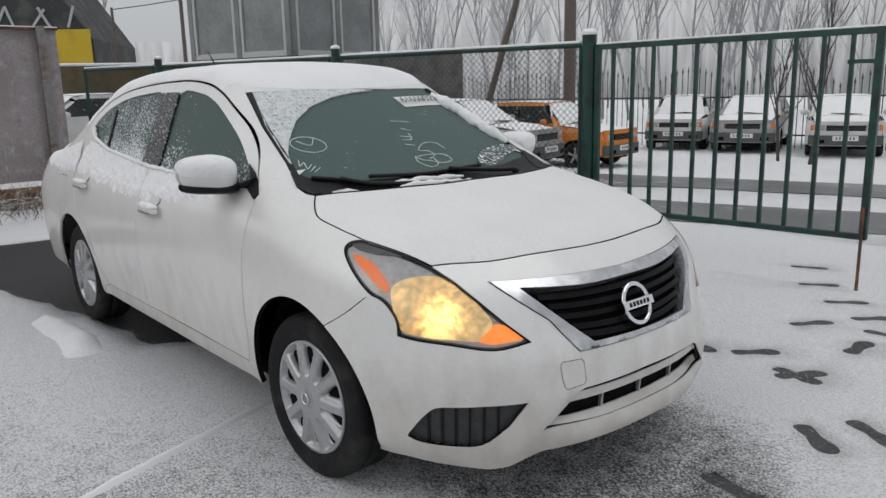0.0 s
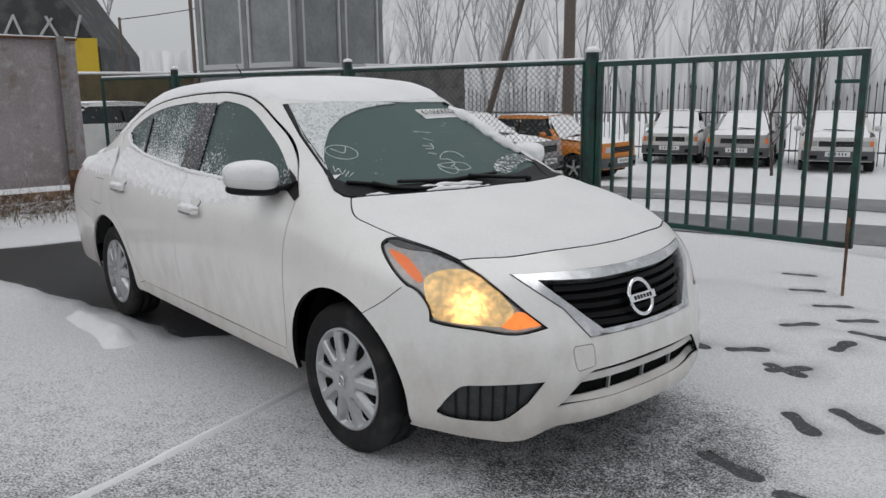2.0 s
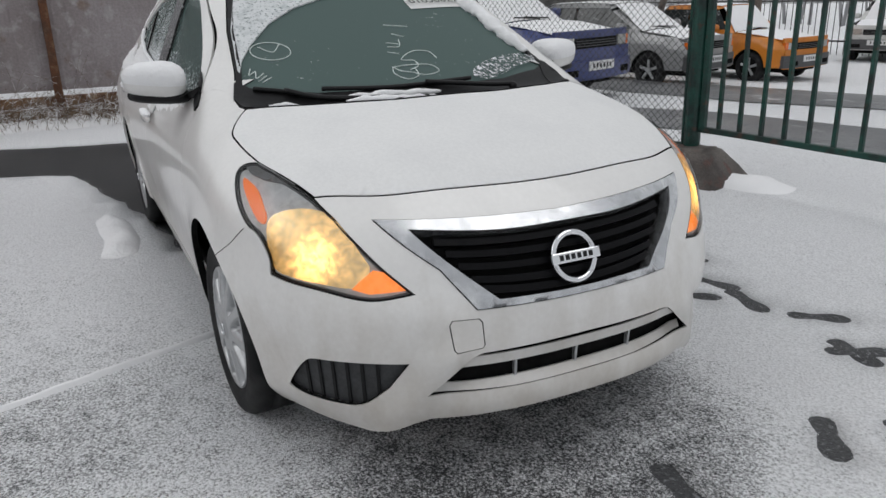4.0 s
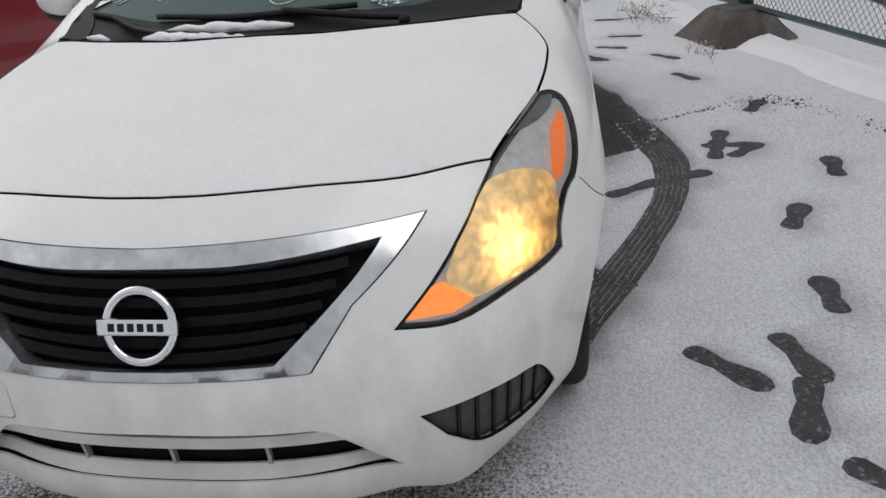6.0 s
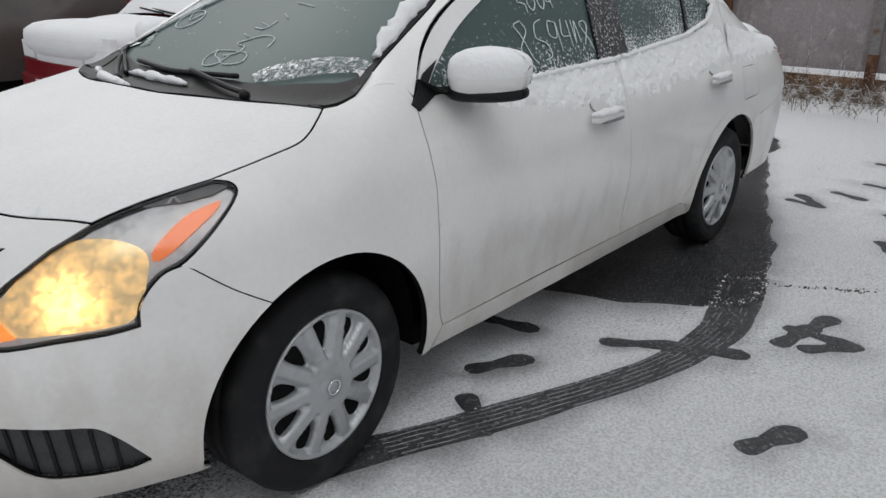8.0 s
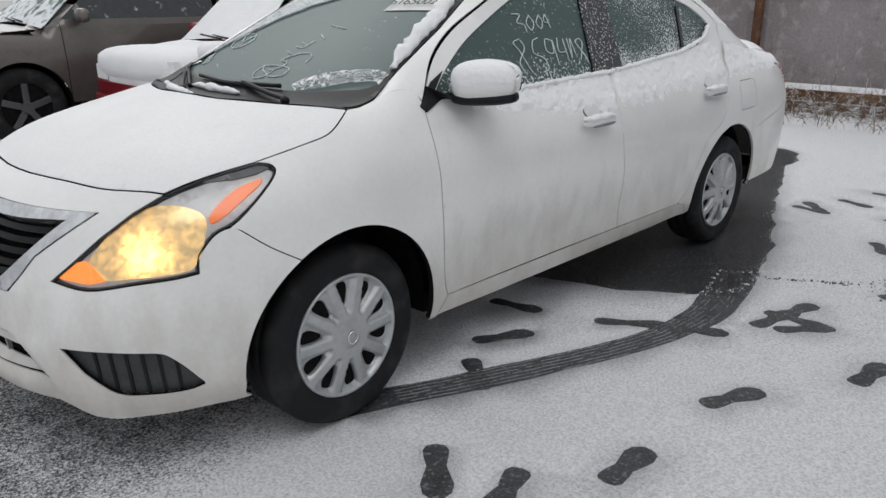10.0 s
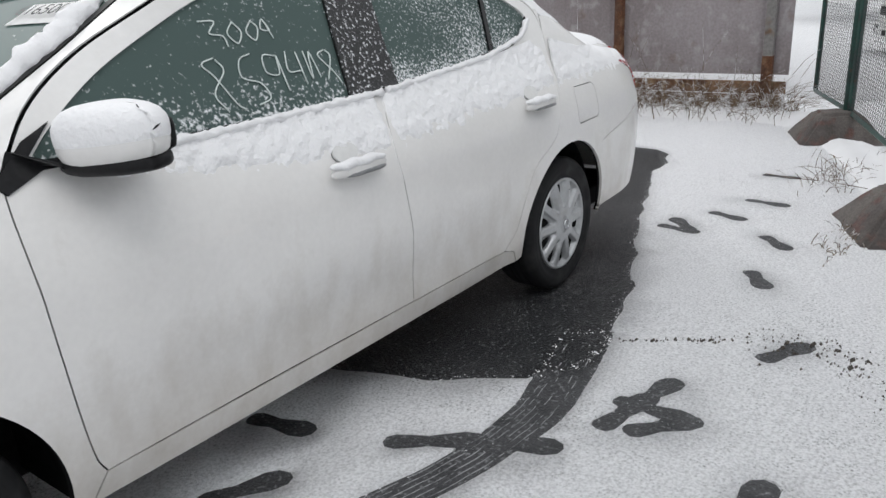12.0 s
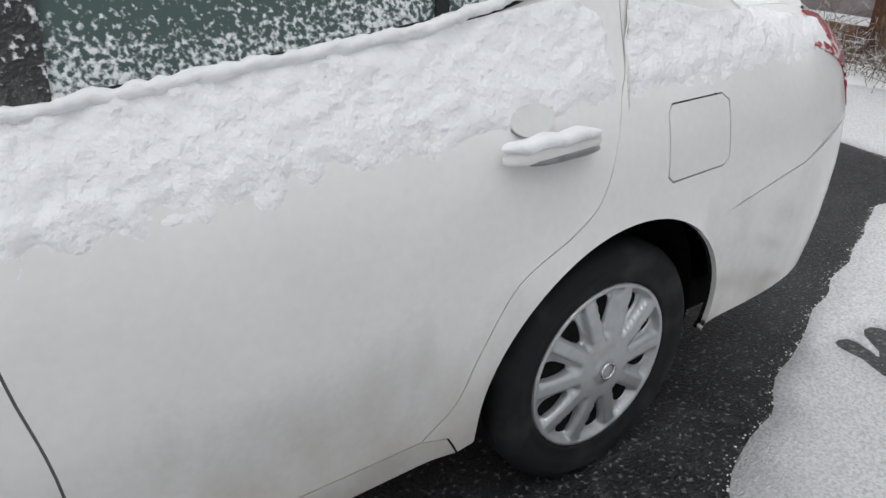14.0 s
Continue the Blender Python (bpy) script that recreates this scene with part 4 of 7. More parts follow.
doors = {o.name: o for o in car.children if "door" in o.name}
left_front, right_front = doors["front_door"], doors["front_door.001"]
left_rear, right_rear = doors["rear_door"], doors["rear_door.001"]
for right, fd, rd in ((False, left_front, left_rear), (True, right_front, right_rear)):
    kw = dict(mirror=right)
    # mirror: housing, dark lower half, foot
    def housing(x, y, z):
        return (x * (1 - .25 * y) - .25 * y * (x > 0), y, z * (1 - .16 * y) + (.10 * y))
    bm = rounded(bmesh.new(), (.615, .765, .982), (.795, .975, 1.105), 2.8, 28, housing)
    mir = part("door_mirror", bm, paint_white, fd, "white door mirror with a cap of snow", smooth=True)
    bm = rounded(bmesh.new(), (.612, .755, .968), (.785, .965, 1.025), 3.0, 24, housing)
    low_ = part("mirror_base", bm, black_trim, mir, smooth=True)
    bm = rounded(bmesh.new(), (.622, .79, 1.0), (.65, .945, 1.085), 5.0, 20, housing)
    gl = part("mirror_glass", bm, black_trim, mir, smooth=True)
    bm = rounded(bmesh.new(), (.613, .764, 1.00), (.797, .977, 1.117), 2.8, 28, housing)
    sn = part("snow_cap", bm, snow, mir, "cap of snow", smooth=True)
    bm = bmesh.new()
    vs = [bm.verts.new(p) for p in ((.93, .745, .945), (.70, .755, .965), (.74, .80, .985), (.80, .80, .995), (.88, .735, 1.045), (.84, .735, .995))]
    bm.faces.new((vs[0], vs[1], vs[5], vs[4]))
    bm.faces.new((vs[0], vs[4], vs[3], vs[2], vs[1]))
    bm.faces.new((vs[1], vs[2], vs[3], vs[4], vs[5]))
    bmesh.ops.recalc_face_normals(bm, faces=list(bm.faces))
    bmesh.ops.bevel(bm, geom=list(bm.edges), offset=.006, segments=2, affect="EDGES")
    ft = part("mirror_foot", bm, black_trim, mir)
    tri = panel("mirror_patch", sedan, ray_side, [(.905, .955), (.80, .995), (.845, 1.01), (.77, 1.075), (.84, 1.045), (.925, .975)], black_trim, mir, gap=0, thick=.008, lift=.006, **kw)
    # handles with a cupped recess behind
    for own, x0, z0 in ((fd, -.005, .832), (rd, -1.085, .860)):
        p0 = laid(sedan, ray_side, [(x0, z0)])[0][0]
        bm = rounded(bmesh.new(), (x0 - .118, p0[1] + .012, z0 - .018), (x0 + .112, p0[1] + .042, z0 + .015), 3.2, 24, lambda x, y, z: (x, y * (1 - .35 * x * x), z))
        h = part("door_handle", bm, paint_white, own, "white pull handle caked with snow", smooth=True)
        bm = rounded(bmesh.new(), (x0 - .115, p0[1] + .010, z0 + .004), (x0 + .115, p0[1] + .046, z0 + .030), 2.6, 24, lambda x, y, z: (x, y, z + .25 * math.sin(x * 9)))
        c1 = part("handle_snow", bm, snow, own, "snow on the handle", smooth=True)
        th = np.linspace(0, math.tau, 25)[:-1]
        cup = np.c_[x0 + .014 + .050 * np.cos(th), z0 + .040 + .026 * np.sin(th)]
        # raised disc; its greyer white has the shade of the recess painted in
        c2 = panel("handle_cup", sedan, ray_side, cup, [material("shaded_cup", (.70, .70, .69), .5, grain=(40, .05)) if "shaded_cup" not in bpy.data.materials else bpy.data.materials["shaded_cup"], smoke], own, gap=0, thick=.01, lift=.009, step=.02, **kw)
        # grey strip that puts the shade under the handle into a colour
        bm = rounded(bmesh.new(), (x0 - .112, p0[1] + .018, z0 - .022), (x0 + .06, p0[1] + .044, z0 - .006), 3, 16)
        c3 = part("handle_shadow_edge", bm, smoke, own, "bare lower edge of the handle, its shade painted in as grey", smooth=True)
        if right:
            for o in (h, c1, c3):
                flip(o)
    if right:
        for o in (mir, low_, gl, sn, ft):
            flip(o)
    # wet snow stuck on the shoulder of the doors and the rear quarter
    for own, a, b in ((fd, .70, -.218), (rd, -.232, -1.31)):
        xs = np.linspace(a, b, 14)
        top_z = np.interp(xs, [-1.31, -1.25, -.9, -.25, .4, .85], [1.03, 1.09, 1.052, 1.000, .983, .983])
        low_z = np.interp(xs, [-1.25, -.8, -.25, .2, .7], [.80, .77, .74, .78, .88])
        loop = np.vstack([np.c_[xs, top_z], np.c_[xs, low_z][::-1]])
        panel("shoulder_snow", sedan, ray_side, loop, [stuck_snow, stuck_snow], own, "wet snow stuck on the door", gap=0, thick=.006, step=.010, edge=.02,
              relief=lumpy(lambda x: np.interp(x, [-1.25, -.9, -.25, .2, .7], [.915, .895, .865, .885, .955]), (a, b)), **kw)
    loop = np.array([(-1.30, .82), (-1.345, 1.0), (-1.385, 1.085), (-1.6, 1.04), (-1.9, 1.01), (-2.1, .975), (-2.13, .93), (-2.05, .86), (-1.9, .84), (-1.64, .895), (-1.41, .895), (-1.39, .82)])
    panel("quarter_snow", sedan, ray_side, loop, [stuck_snow, stuck_snow], car, "wet snow on the rear quarter", gap=0, thick=.006, step=.012, edge=.02,
          relief=lumpy(lambda x: np.interp(x, [-2.1, -1.7, -1.3], [.925, .925, .92]), (-1.30, -2.13)), **kw)
    # snow lying on the ledge under the windows
    for own, a, b in ((fd, .62, -.25), (rd, -.27, -1.27)):
        xs = np.linspace(a, b, 90)
        line = np.c_[xs, np.interp(xs, [-1.28, -1.17, -.9, -.25, .4, .85], [1.17, 1.105, 1.055, 1.005, .988, .993])]
        pts = laid(sedan, ray_side, line)[0]
        pts = [Vector(p) + Vector((0, .008 * (1), .004 + .004 * noise.noise((p[0] * 30, 0, 0)))) for p in pts]
        v, f = path_tube(pts, [.0105 + .005 * noise.noise((p.x * 26, 2, 0)) for p in pts], 9)
        v = [p + noise.noise_vector(p * 60) * .005 + noise.noise_vector(p * 150) * .003 for p in v]
        o = mesh_ob("ledge_snow", v, f, snow, own, "snow on the window ledge")
        if right:
            flip(o)

# roof snow, a soft blanket with rounded edges
rail_xy = laid(sedan, ray_side, clip(FRAME, lambda q: (q[:, 0] < .30) & (q[:, 0] > -1.36))[::-1] + (0, .012))[0][:, :2]
roof_loop = both(np.vstack([[(.42, 0), (.405, .25), (.34, .495)], rail_xy, [(-1.42, .66), (-1.6, .655), (-1.85, .655), (-2.12, .645), (-2.26, .56)], [(-2.33, .25), (-2.34, 0)]]))[:-1]
strewn(roof_loop, sedan, ray_top, "roof_snow", car, "blanket of snow on the roof and boot", .002, .004, .035, 0, 6, soft=(.10, .017))

# windscreen: snow left outside the wiped fan, ridges along its pillars, sticker and marker scrawl
frost_crust = material("frost_crust", (.70, .72, .73), .8, spots=[(26, (.52, .55, .56), .45, .7), (90, (.22, .26, .26), .57, .66)], bump=(90, .006), spec=.2)
flecked = [frost_crust, snow]
fan = [(.907, -.602), (.837, -.577), (.755, -.522), (.634, -.415), (.545, -.285), (.488, -.143), (.458, -.013), (.436, .128)]
corner = np.vstack([fan, [(.425, .024), (.421, -.08), (.412, -.24), (.398, -.486), (.648, -.566), (.889, -.606)]])
panel("windscreen_snow", sedan, ray_top, corner, flecked, wind, "crust of snow outside the wiped fan", gap=0, thick=.006, lift=.002, step=.03)


def heap(name, pts, r, parent, label, flat=.6):
    """A lumpy roll of snow along points."""
    pts = curve(pts, 8)
    line = [Vector(p) for p in pts]
    n_ = len(line)
    rad = [r * (1 + .5 * noise.noise(p * 22)) * min(1, .35 + 3 * min(i, n_ - 1 - i) / n_) for i, p in enumerate(line)]
    v, f = path_tube(line, rad, 12)
    v = [p + noise.noise_vector(p * 38) * r * .35 for p in v]
    return mesh_ob(name, v, f, snow, parent, label)


def on_glass(pts, lift=.004):
    p, n = laid(sedan, ray_top, pts)
    return p + n * lift


heap("pillar_snow", on_glass([(.46, .475), (.53, .495), (.617, .525), (.706, .54), (.815, .568), (.886, .592)], .006), .030, wind, "thick snow along the pillar")
lacy = glass_material("lacy_snow", (.93, .95, .95), .0, .42, 75)
panel("cowl_snow", sedan, ray_top, [(1.085, .30), (1.06, .25), (1.02, .27), (.97, .345), (.925, .45), (.905, .55), (.915, .605), (.955, .605), (.99, .50), (1.05, .39)], [lacy, lacy], wind, "granular snow pushed aside by the wiper", gap=0, thick=0, lift=.004, step=.03)
heap("cowl_snow", on_glass([(1.30, -.02), (1.285, -.12), (1.265, -.22), (1.235, -.33)], .016), .017, wind, "snow on the wiper")
heap("cowl_snow", on_glass([(1.135, -.33), (1.14, -.20), (1.15, -.06), (1.155, .06)], .010), .014, wind, "snow lying along the cowl")
heap("cowl_snow", on_glass([(1.12, -.56), (1.14, -.52), (1.165, -.47)], .008), .010, wind, "snow by the wiper pivot")
# black band at the foot of the glass
band_out = np.array([(1.344, 0), (1.332, .2), (1.252, .43), (1.174, .575), (1.137, .644), (1.05, .655)])
band_in = np.array([(.945, .632), (.972, .618), (1.014, .562), (1.04, .478), (1.078, .372), (1.094, .247), (1.10, .1), (1.10, 0)])
panel("cowl_panel", sedan, ray_top, both(np.vstack([[band_out[0]], band_out[1:], band_in]))[:-1], black_trim, wind, "black cowl strip", gap=0, thick=.01, lift=.003, step=.03)
for right in (False, True):
    edge_o = np.array([(1.02, .645), (.89, .614), (.649, .577), (.393, .512)])
    panel("glass_border", sedan, ray_top, np.vstack([edge_o, (edge_o - (0, .022))[::-1]]), black_trim, wind, gap=0, thick=.006, lift=.002, step=.03, mirror=right)
    cap = np.array([(1.13, .642), (1.03, .658), (.955, .636), (.985, .60), (1.05, .575), (1.12, .565)])
    panel("cowl_corner", sedan, ray_top, cap, black_trim, wind, "black corner cap", gap=0, thick=.01, lift=.006, step=.03, mirror=right)


def wiper(arm_pts, blade_pts):
    a = on_glass(arm_pts, .022)
    v, f = path_tube(curve(a, 8), .009, 8)
    arm = mesh_ob("wiper_arm", v, f, black_trim, wind, "black wiper arm")
    v, f = path_tube(curve(on_glass(blade_pts, .012), 8), .0085, 6)
    mesh_ob("wiper_blade", v, f, black_trim, wind)
    bm = bmesh.new()
    bmesh.ops.create_uvsphere(bm, u_segments=14, v_segments=8, radius=.016, matrix=Matrix.Translation(Vector(a[0]) + Vector((0, 0, -.008))))
    part("wiper_pivot", bm, black_trim, wind, smooth=True)


wiper([(1.17, .36), (1.15, .27), (1.125, .14), (1.105, .02)], [(1.085, .22), (1.10, .06), (1.105, -.12), (1.07, -.36)])
wiper([(1.24, -.20), (1.19, -.30), (1.125, -.40), (1.06, -.49)], [(1.15, -.31), (1.105, -.39), (1.055, -.485), (1.012, -.585)])

marker = material("white_marker", (.66, .72, .70), .6, grain=(60, .15))


def scrawl(strokes, ray, lift, parent, label, width=.005, mirror=False):
    """Marker strokes on a pane, each a smooth raised line of paint."""
    verts, faces = [], []
    for s in strokes:
        q = curve(s, 8) if len(s) > 2 else np.array(s, float)
        p, n = laid(sedan, ray, q)
        p = p + n * lift
        v, f = path_tube([Vector(x) for x in p], width, 5)
        k = len(verts)
        verts += v
        faces += [tuple(i + k for i in t) for t in f]
    return tagged(mesh_ob("marker_scrawl", verts, faces, marker, parent, label), kind="stuff")


def pen(strokes, x0, z0, sx, sz, slant=0.0):
    """Strokes in letter units laid out along a pane; x runs backwards along the car."""
    return [[(x0 - (u + slant * w) * sx, z0 + w * sz) for u, w in s] for s in strokes]


# digits scrawled on the driver's window, two rows
row_low = [[(.55, 1.0), (.05, .85), (.35, .45), (.75, -.35), (1.0, -.55)], [(.6, .95), (.75, .6), (.1, -.0), (.35, -.55)],
           [(2.0, 1.0), (1.5, .85), (1.35, .35), (2.0, .1), (2.15, -.35), (1.6, -.5)], [(3.0, .85), (2.5, .9), (2.4, .4), (2.9, .3), (3.05, .85), (3.05, -.25)],
           [(3.5, .95), (3.35, .35), (3.9, .3)], [(3.95, .9), (3.95, -.15)], [(4.3, .9), (4.3, .0), (4.55, .85), (4.7, .0)], [(5.3, .85), (4.95, .7), (5.4, .1), (5.6, -.3)], [(5.35, .85), (5.5, .6), (5.0, -.1)]]
row_high = [[(.0, 1.0), (.7, .95), (.3, .55), (.85, .4), (.9, .0)], [(1.5, .9), (1.1, .5), (1.4, .1), (1.75, .5), (1.5, .9)], [(2.4, .9), (2.0, .5), (2.3, .15), (2.6, .6), (2.4, .9)], [(3.0, .9), (3.15, .5), (2.75, .55), (3.0, .9), (3.2, .15)]]
pane = [o for o in left_front.children if o.name.startswith("window_pane")][0]
scrawl(pen(row_low, .345, 1.078, .082, .085) + pen(row_high, .30, 1.185, .070, .068), ray_side, -.005, pane, "white marker scrawl", .0022)
ws_marks = [curve([(.80 - .055 * math.cos(a) + .01 * math.sin(a), -.46 + .072 * math.sin(a)) for a in np.linspace(0, math.tau, 14)], 2), [(.765, -.498), (.807, -.454), (.763, -.414)],
            [(.932, .16), (.887, .142), (.883, .074), (.931, .008), (.941, .055), (.974, .06), (.997, .017)],
            [(.974, -.044), (.967, .03), (.973, .109), (1.013, .128), (1.032, .065), (1.013, .016), (.999, -.024), (.974, -.044)], [(.973, -.046), (1.013, -.055), (1.05, -.018), (1.033, .033), (.987, .04)],
            [(.699, .034), (.713, .134)], [(.762, .043), (.784, .086)], [(.819, -.007), (.832, .043)], [(.803, .055), (.847, .038), (.847, -.013)], [(.88, -.025), (.894, .017)],
            [(.883, -.559), (.917, -.573), (.903, -.547), (.941, -.553), (.92, -.522)], [(.96, -.551), (.935, -.515)], [(.968, -.539), (.948, -.501)]]
scrawl(ws_marks, ray_top, -.004, wind, "pale marker scrawl and a circled tick", .0021)
# paper strip with a lot number at the top of the windscreen
paper = material("white_paper", (.75, .75, .74), .7, grain=(30, .05))
st = np.array([(.495, .209), (.462, .472), (.547, .485), (.584, .214)])
panel("lot_sticker", sedan, ray_top, st, [paper, paper], wind, "white paper strip with a printed lot number", gap=0, thick=.001, lift=-.002, step=.04)
txt = bpy.data.curves.new("lot_number", "FONT")
txt.body, txt.size, txt.align_x, txt.align_y = "61650022", .068, "CENTER", "CENTER"
txt.space_character = .95
tmp = bpy.data.objects.new("lot_number", txt)
scene.collection.objects.link(tmp)
flat_ = bpy.data.meshes.new_from_object(tmp.evaluated_get(bpy.context.evaluated_depsgraph_get()))
bpy.data.objects.remove(tmp)
c0, cn0 = laid(sedan, ray_top, [(.522, .345)])
ux = Vector(laid(sedan, ray_top, [(.504, .479)])[0][0] - laid(sedan, ray_top, [(.539, .212)])[0][0]).normalized()
nz = Vector(cn0[0])
uy = nz.cross(ux).normalized()
rot = Matrix((ux, uy, nz)).transposed().to_4x4()
flat_.transform(Matrix.Translation(Vector(c0[0]) + nz * .007) @ rot)
flat_.materials.append(black_trim)
lot = new("lot_number", flat_)
lot.parent = wind
# short roof aerial
part("aerial", tube(bmesh.new(), (-.95, 0, 1.45), (-1.12, 0, 1.60), .006, .003), black_trim, car, "short black roof aerial")


# ---- ground: wet asphalt, a thin sheet of snow with trodden and driven gaps ----
asphalt = material("wet_asphalt", (.011, .012, .014), .34, spots=[(2.6, (.026, .027, .029), .48, .66), (14, (.042, .043, .045), .54, .68), (70, (.19, .195, .20), .58, .66)], grain=(110, .6), bump=(110, .012), spec=.35)


def thin_snow():
    """Snow so thin that the grain of the asphalt pricks through, more so where cars have been."""
    m = bpy.data.materials.new("thin_snow")
    m.use_nodes = True
    n, l = m.node_tree.nodes, m.node_tree.links
    b = n["Principled BSDF"]
    b.inputs["Roughness"].default_value = .7
    b.inputs["Specular IOR Level"].default_value = .3
    geo = n.new("ShaderNodeNewGeometry").outputs["Position"]
    fine, mid, wide, grit = (n.new("ShaderNodeTexNoise") for _ in range(4))
    for t, s, d in ((fine, 105, 6), (mid, 12, 6), (wide, .8, 4), (grit, 230, 4)):
        t.inputs["Scale"].default_value, t.inputs["Detail"].default_value = s, d
        l.new(geo, t.inputs["Vector"])
    fine.inputs["Roughness"].default_value = .62
    xyz = n.new("ShaderNodeSeparateXYZ")
    l.new(geo, xyz.inputs[0])
    # less snow along the lane in front of the car, more by the fences
    lane = n.new("ShaderNodeMapRange")
    lane.inputs["From Min"].default_value, lane.inputs["From Max"].default_value = -2.2, 2.2
    lane.inputs["To Min"].default_value, lane.inputs["To Max"].default_value = .14, .03
    l.new(xyz.outputs["X"], lane.inputs["Value"])
    s1 = n.new("ShaderNodeMath")
    s1.operation = "MULTIPLY_ADD"
    s1.inputs[1].default_value = .46
    l.new(wide.outputs["Fac"], s1.inputs[0])
    l.new(lane.outputs[0], s1.inputs[2])
    # churned thin in front of the sedan's right wheel, thicker on the side of the gate
    across, ahead, churn, s0 = n.new("ShaderNodeMapRange"), n.new("ShaderNodeMapRange"), n.new("ShaderNodeMath"), n.new("ShaderNodeMath")
    across.inputs["From Min"].default_value, across.inputs["From Max"].default_value = -1.6, 1.2
    across.inputs["To Min"].default_value, across.inputs["To Max"].default_value = -.19, .16
    ahead.inputs["From Min"].default_value, ahead.inputs["From Max"].default_value = -.4, 1.4
    churn.operation, s0.operation = "MULTIPLY", "ADD"
    l.new(xyz.outputs["Y"], across.inputs["Value"])
    l.new(xyz.outputs["X"], ahead.inputs["Value"])
    l.new(across.outputs[0], churn.inputs[0])
    l.new(ahead.outputs[0], churn.inputs[1])
    l.new(s1.outputs[0], s0.inputs[0])
    l.new(churn.outputs[0], s0.inputs[1])
    # snow thinned round the nose, with the shade under the bumper put into it
    warm, near_, s4 = n.new("ShaderNodeVectorMath"), n.new("ShaderNodeMapRange"), n.new("ShaderNodeMath")
    warm.operation, s4.operation = "DISTANCE", "ADD"
    warm.inputs[1].default_value = (1.85, .05, 0)
    near_.inputs["From Min"].default_value, near_.inputs["From Max"].default_value = .42, .95
    near_.inputs["To Min"].default_value, near_.inputs["To Max"].default_value = -.27, 0
    near_.interpolation_type = "SMOOTHSTEP"
    l.new(geo, warm.inputs[0])
    l.new(warm.outputs["Value"], near_.inputs["Value"])
    l.new(s0.outputs[0], s4.inputs[0])
    l.new(near_.outputs[0], s4.inputs[1])
    s1 = s4
    s2 = n.new("ShaderNodeMath")
    s2.operation = "MULTIPLY_ADD"
    s2.inputs[1].default_value = .27
    l.new(mid.outputs["Fac"], s2.inputs[0])
    l.new(s1.outputs[0], s2.inputs[2])
    s3 = n.new("ShaderNodeMath")
    s3.operation = "MULTIPLY_ADD"
    s3.inputs[1].default_value = .62
    s5 = n.new("ShaderNodeMath")
    s5.operation = "MULTIPLY_ADD"
    s5.inputs[1].default_value = .70
    l.new(fine.outputs["Fac"], s5.inputs[0])
    l.new(s2.outputs[0], s5.inputs[2])
    l.new(grit.outputs["Fac"], s3.inputs[0])
    l.new(s5.outputs[0], s3.inputs[2])
    r = n.new("ShaderNodeMapRange")
    r.inputs["From Min"].default_value, r.inputs["From Max"].default_value = .77, 1.01
    l.new(s3.outputs[0], r.inputs["Value"])
    mx = n.new("ShaderNodeMix")
    mx.data_type = "RGBA"
    mx.inputs["A"].default_value, mx.inputs["B"].default_value = (.055, .056, .059, 1), (.90, .905, .92, 1)
    l.new(r.outputs[0], mx.inputs["Factor"])
    # coarse grains differ in brightness
    gr, hs = n.new("ShaderNodeMapRange"), n.new("ShaderNodeHueSaturation")
    gr.inputs["From Min"].default_value, gr.inputs["From Max"].default_value = .36, .60
    gr.inputs["To Min"].default_value, gr.inputs["To Max"].default_value = .76, 1.08
    l.new(fine.outputs["Fac"], gr.inputs["Value"])
    l.new(gr.outputs[0], hs.inputs["Value"])
    l.new(mx.outputs["Result"], hs.inputs["Color"])
    l.new(hs.outputs[0], b.inputs["Base Color"])
    p = n.new("ShaderNodeBump")
    p.inputs["Distance"].default_value = .013
    l.new(s3.outputs[0], p.inputs["Height"])
    l.new(p.outputs[0], b.inputs["Normal"])
    return m


snow_thin = thin_snow()
# the yard lies level; past the lane beyond the fence the land falls by a hand's length or two
FALL_AT, FALL = [7.0, 8.0, 9.0, 10.0, 11.5, 13.0], [0, -.07, -.18, -.28, -.37, -.42]


def land(x, y):
    """Height of the ground."""
    return np.interp(y - .33 * (x + 3), FALL_AT, FALL)


def strips(x0, x1, s_list, lift):
    """Level rows of ground that run along the lane."""
    verts = [(x, s + .33 * (x + 3), lift + float(np.interp(s, FALL_AT, FALL))) for s in s_list for x in (x0, x1)]
    return verts, [(2 * i, 2 * i + 1, 2 * i + 3, 2 * i + 2) for i in range(len(s_list) - 1)]


gv, gf = strips(-400, 400, [-500] + FALL_AT + [500], 0)
ground = mesh_ob("ground", gv, gf, asphalt, smooth=False)
tagged(ground, "dark wet asphalt yard under thin snow", "ground", kind="structure")


def ragged(loop, step, amount):
    """An outline with an uneven edge."""
    q = spaced(np.asarray(loop, float), step)
    return q + np.array([noise.noise_vector(Vector((x * 5, y * 5, 0)))[:2] for x, y in q]) * amount


def sole(heel, toe, width=.105):
    """Outline of a shoe print from heel to toe."""
    a, b = np.array(heel), np.array(toe)
    d = b - a
    if np.linalg.norm(d) < .24:
        d = d / np.linalg.norm(d) * .26
    if np.linalg.norm(d) > .36:
        d = d / np.linalg.norm(d) * .33
    s = np.array([-d[1], d[0]]) / np.linalg.norm(d) * width / 2
    pts = [(0, 0), (.03, .55), (.12, .78), (.28, .72), (.42, .60), (.58, .80), (.75, 1.0), (.90, .85), (1.0, .35),
           (1.0, -.25), (.92, -.72), (.75, -.88), (.58, -.72), (.42, -.55), (.28, -.70), (.12, -.78), (.03, -.55)]
    return spaced(np.array([a + d * u + s * v for u, v in pts]), .03)


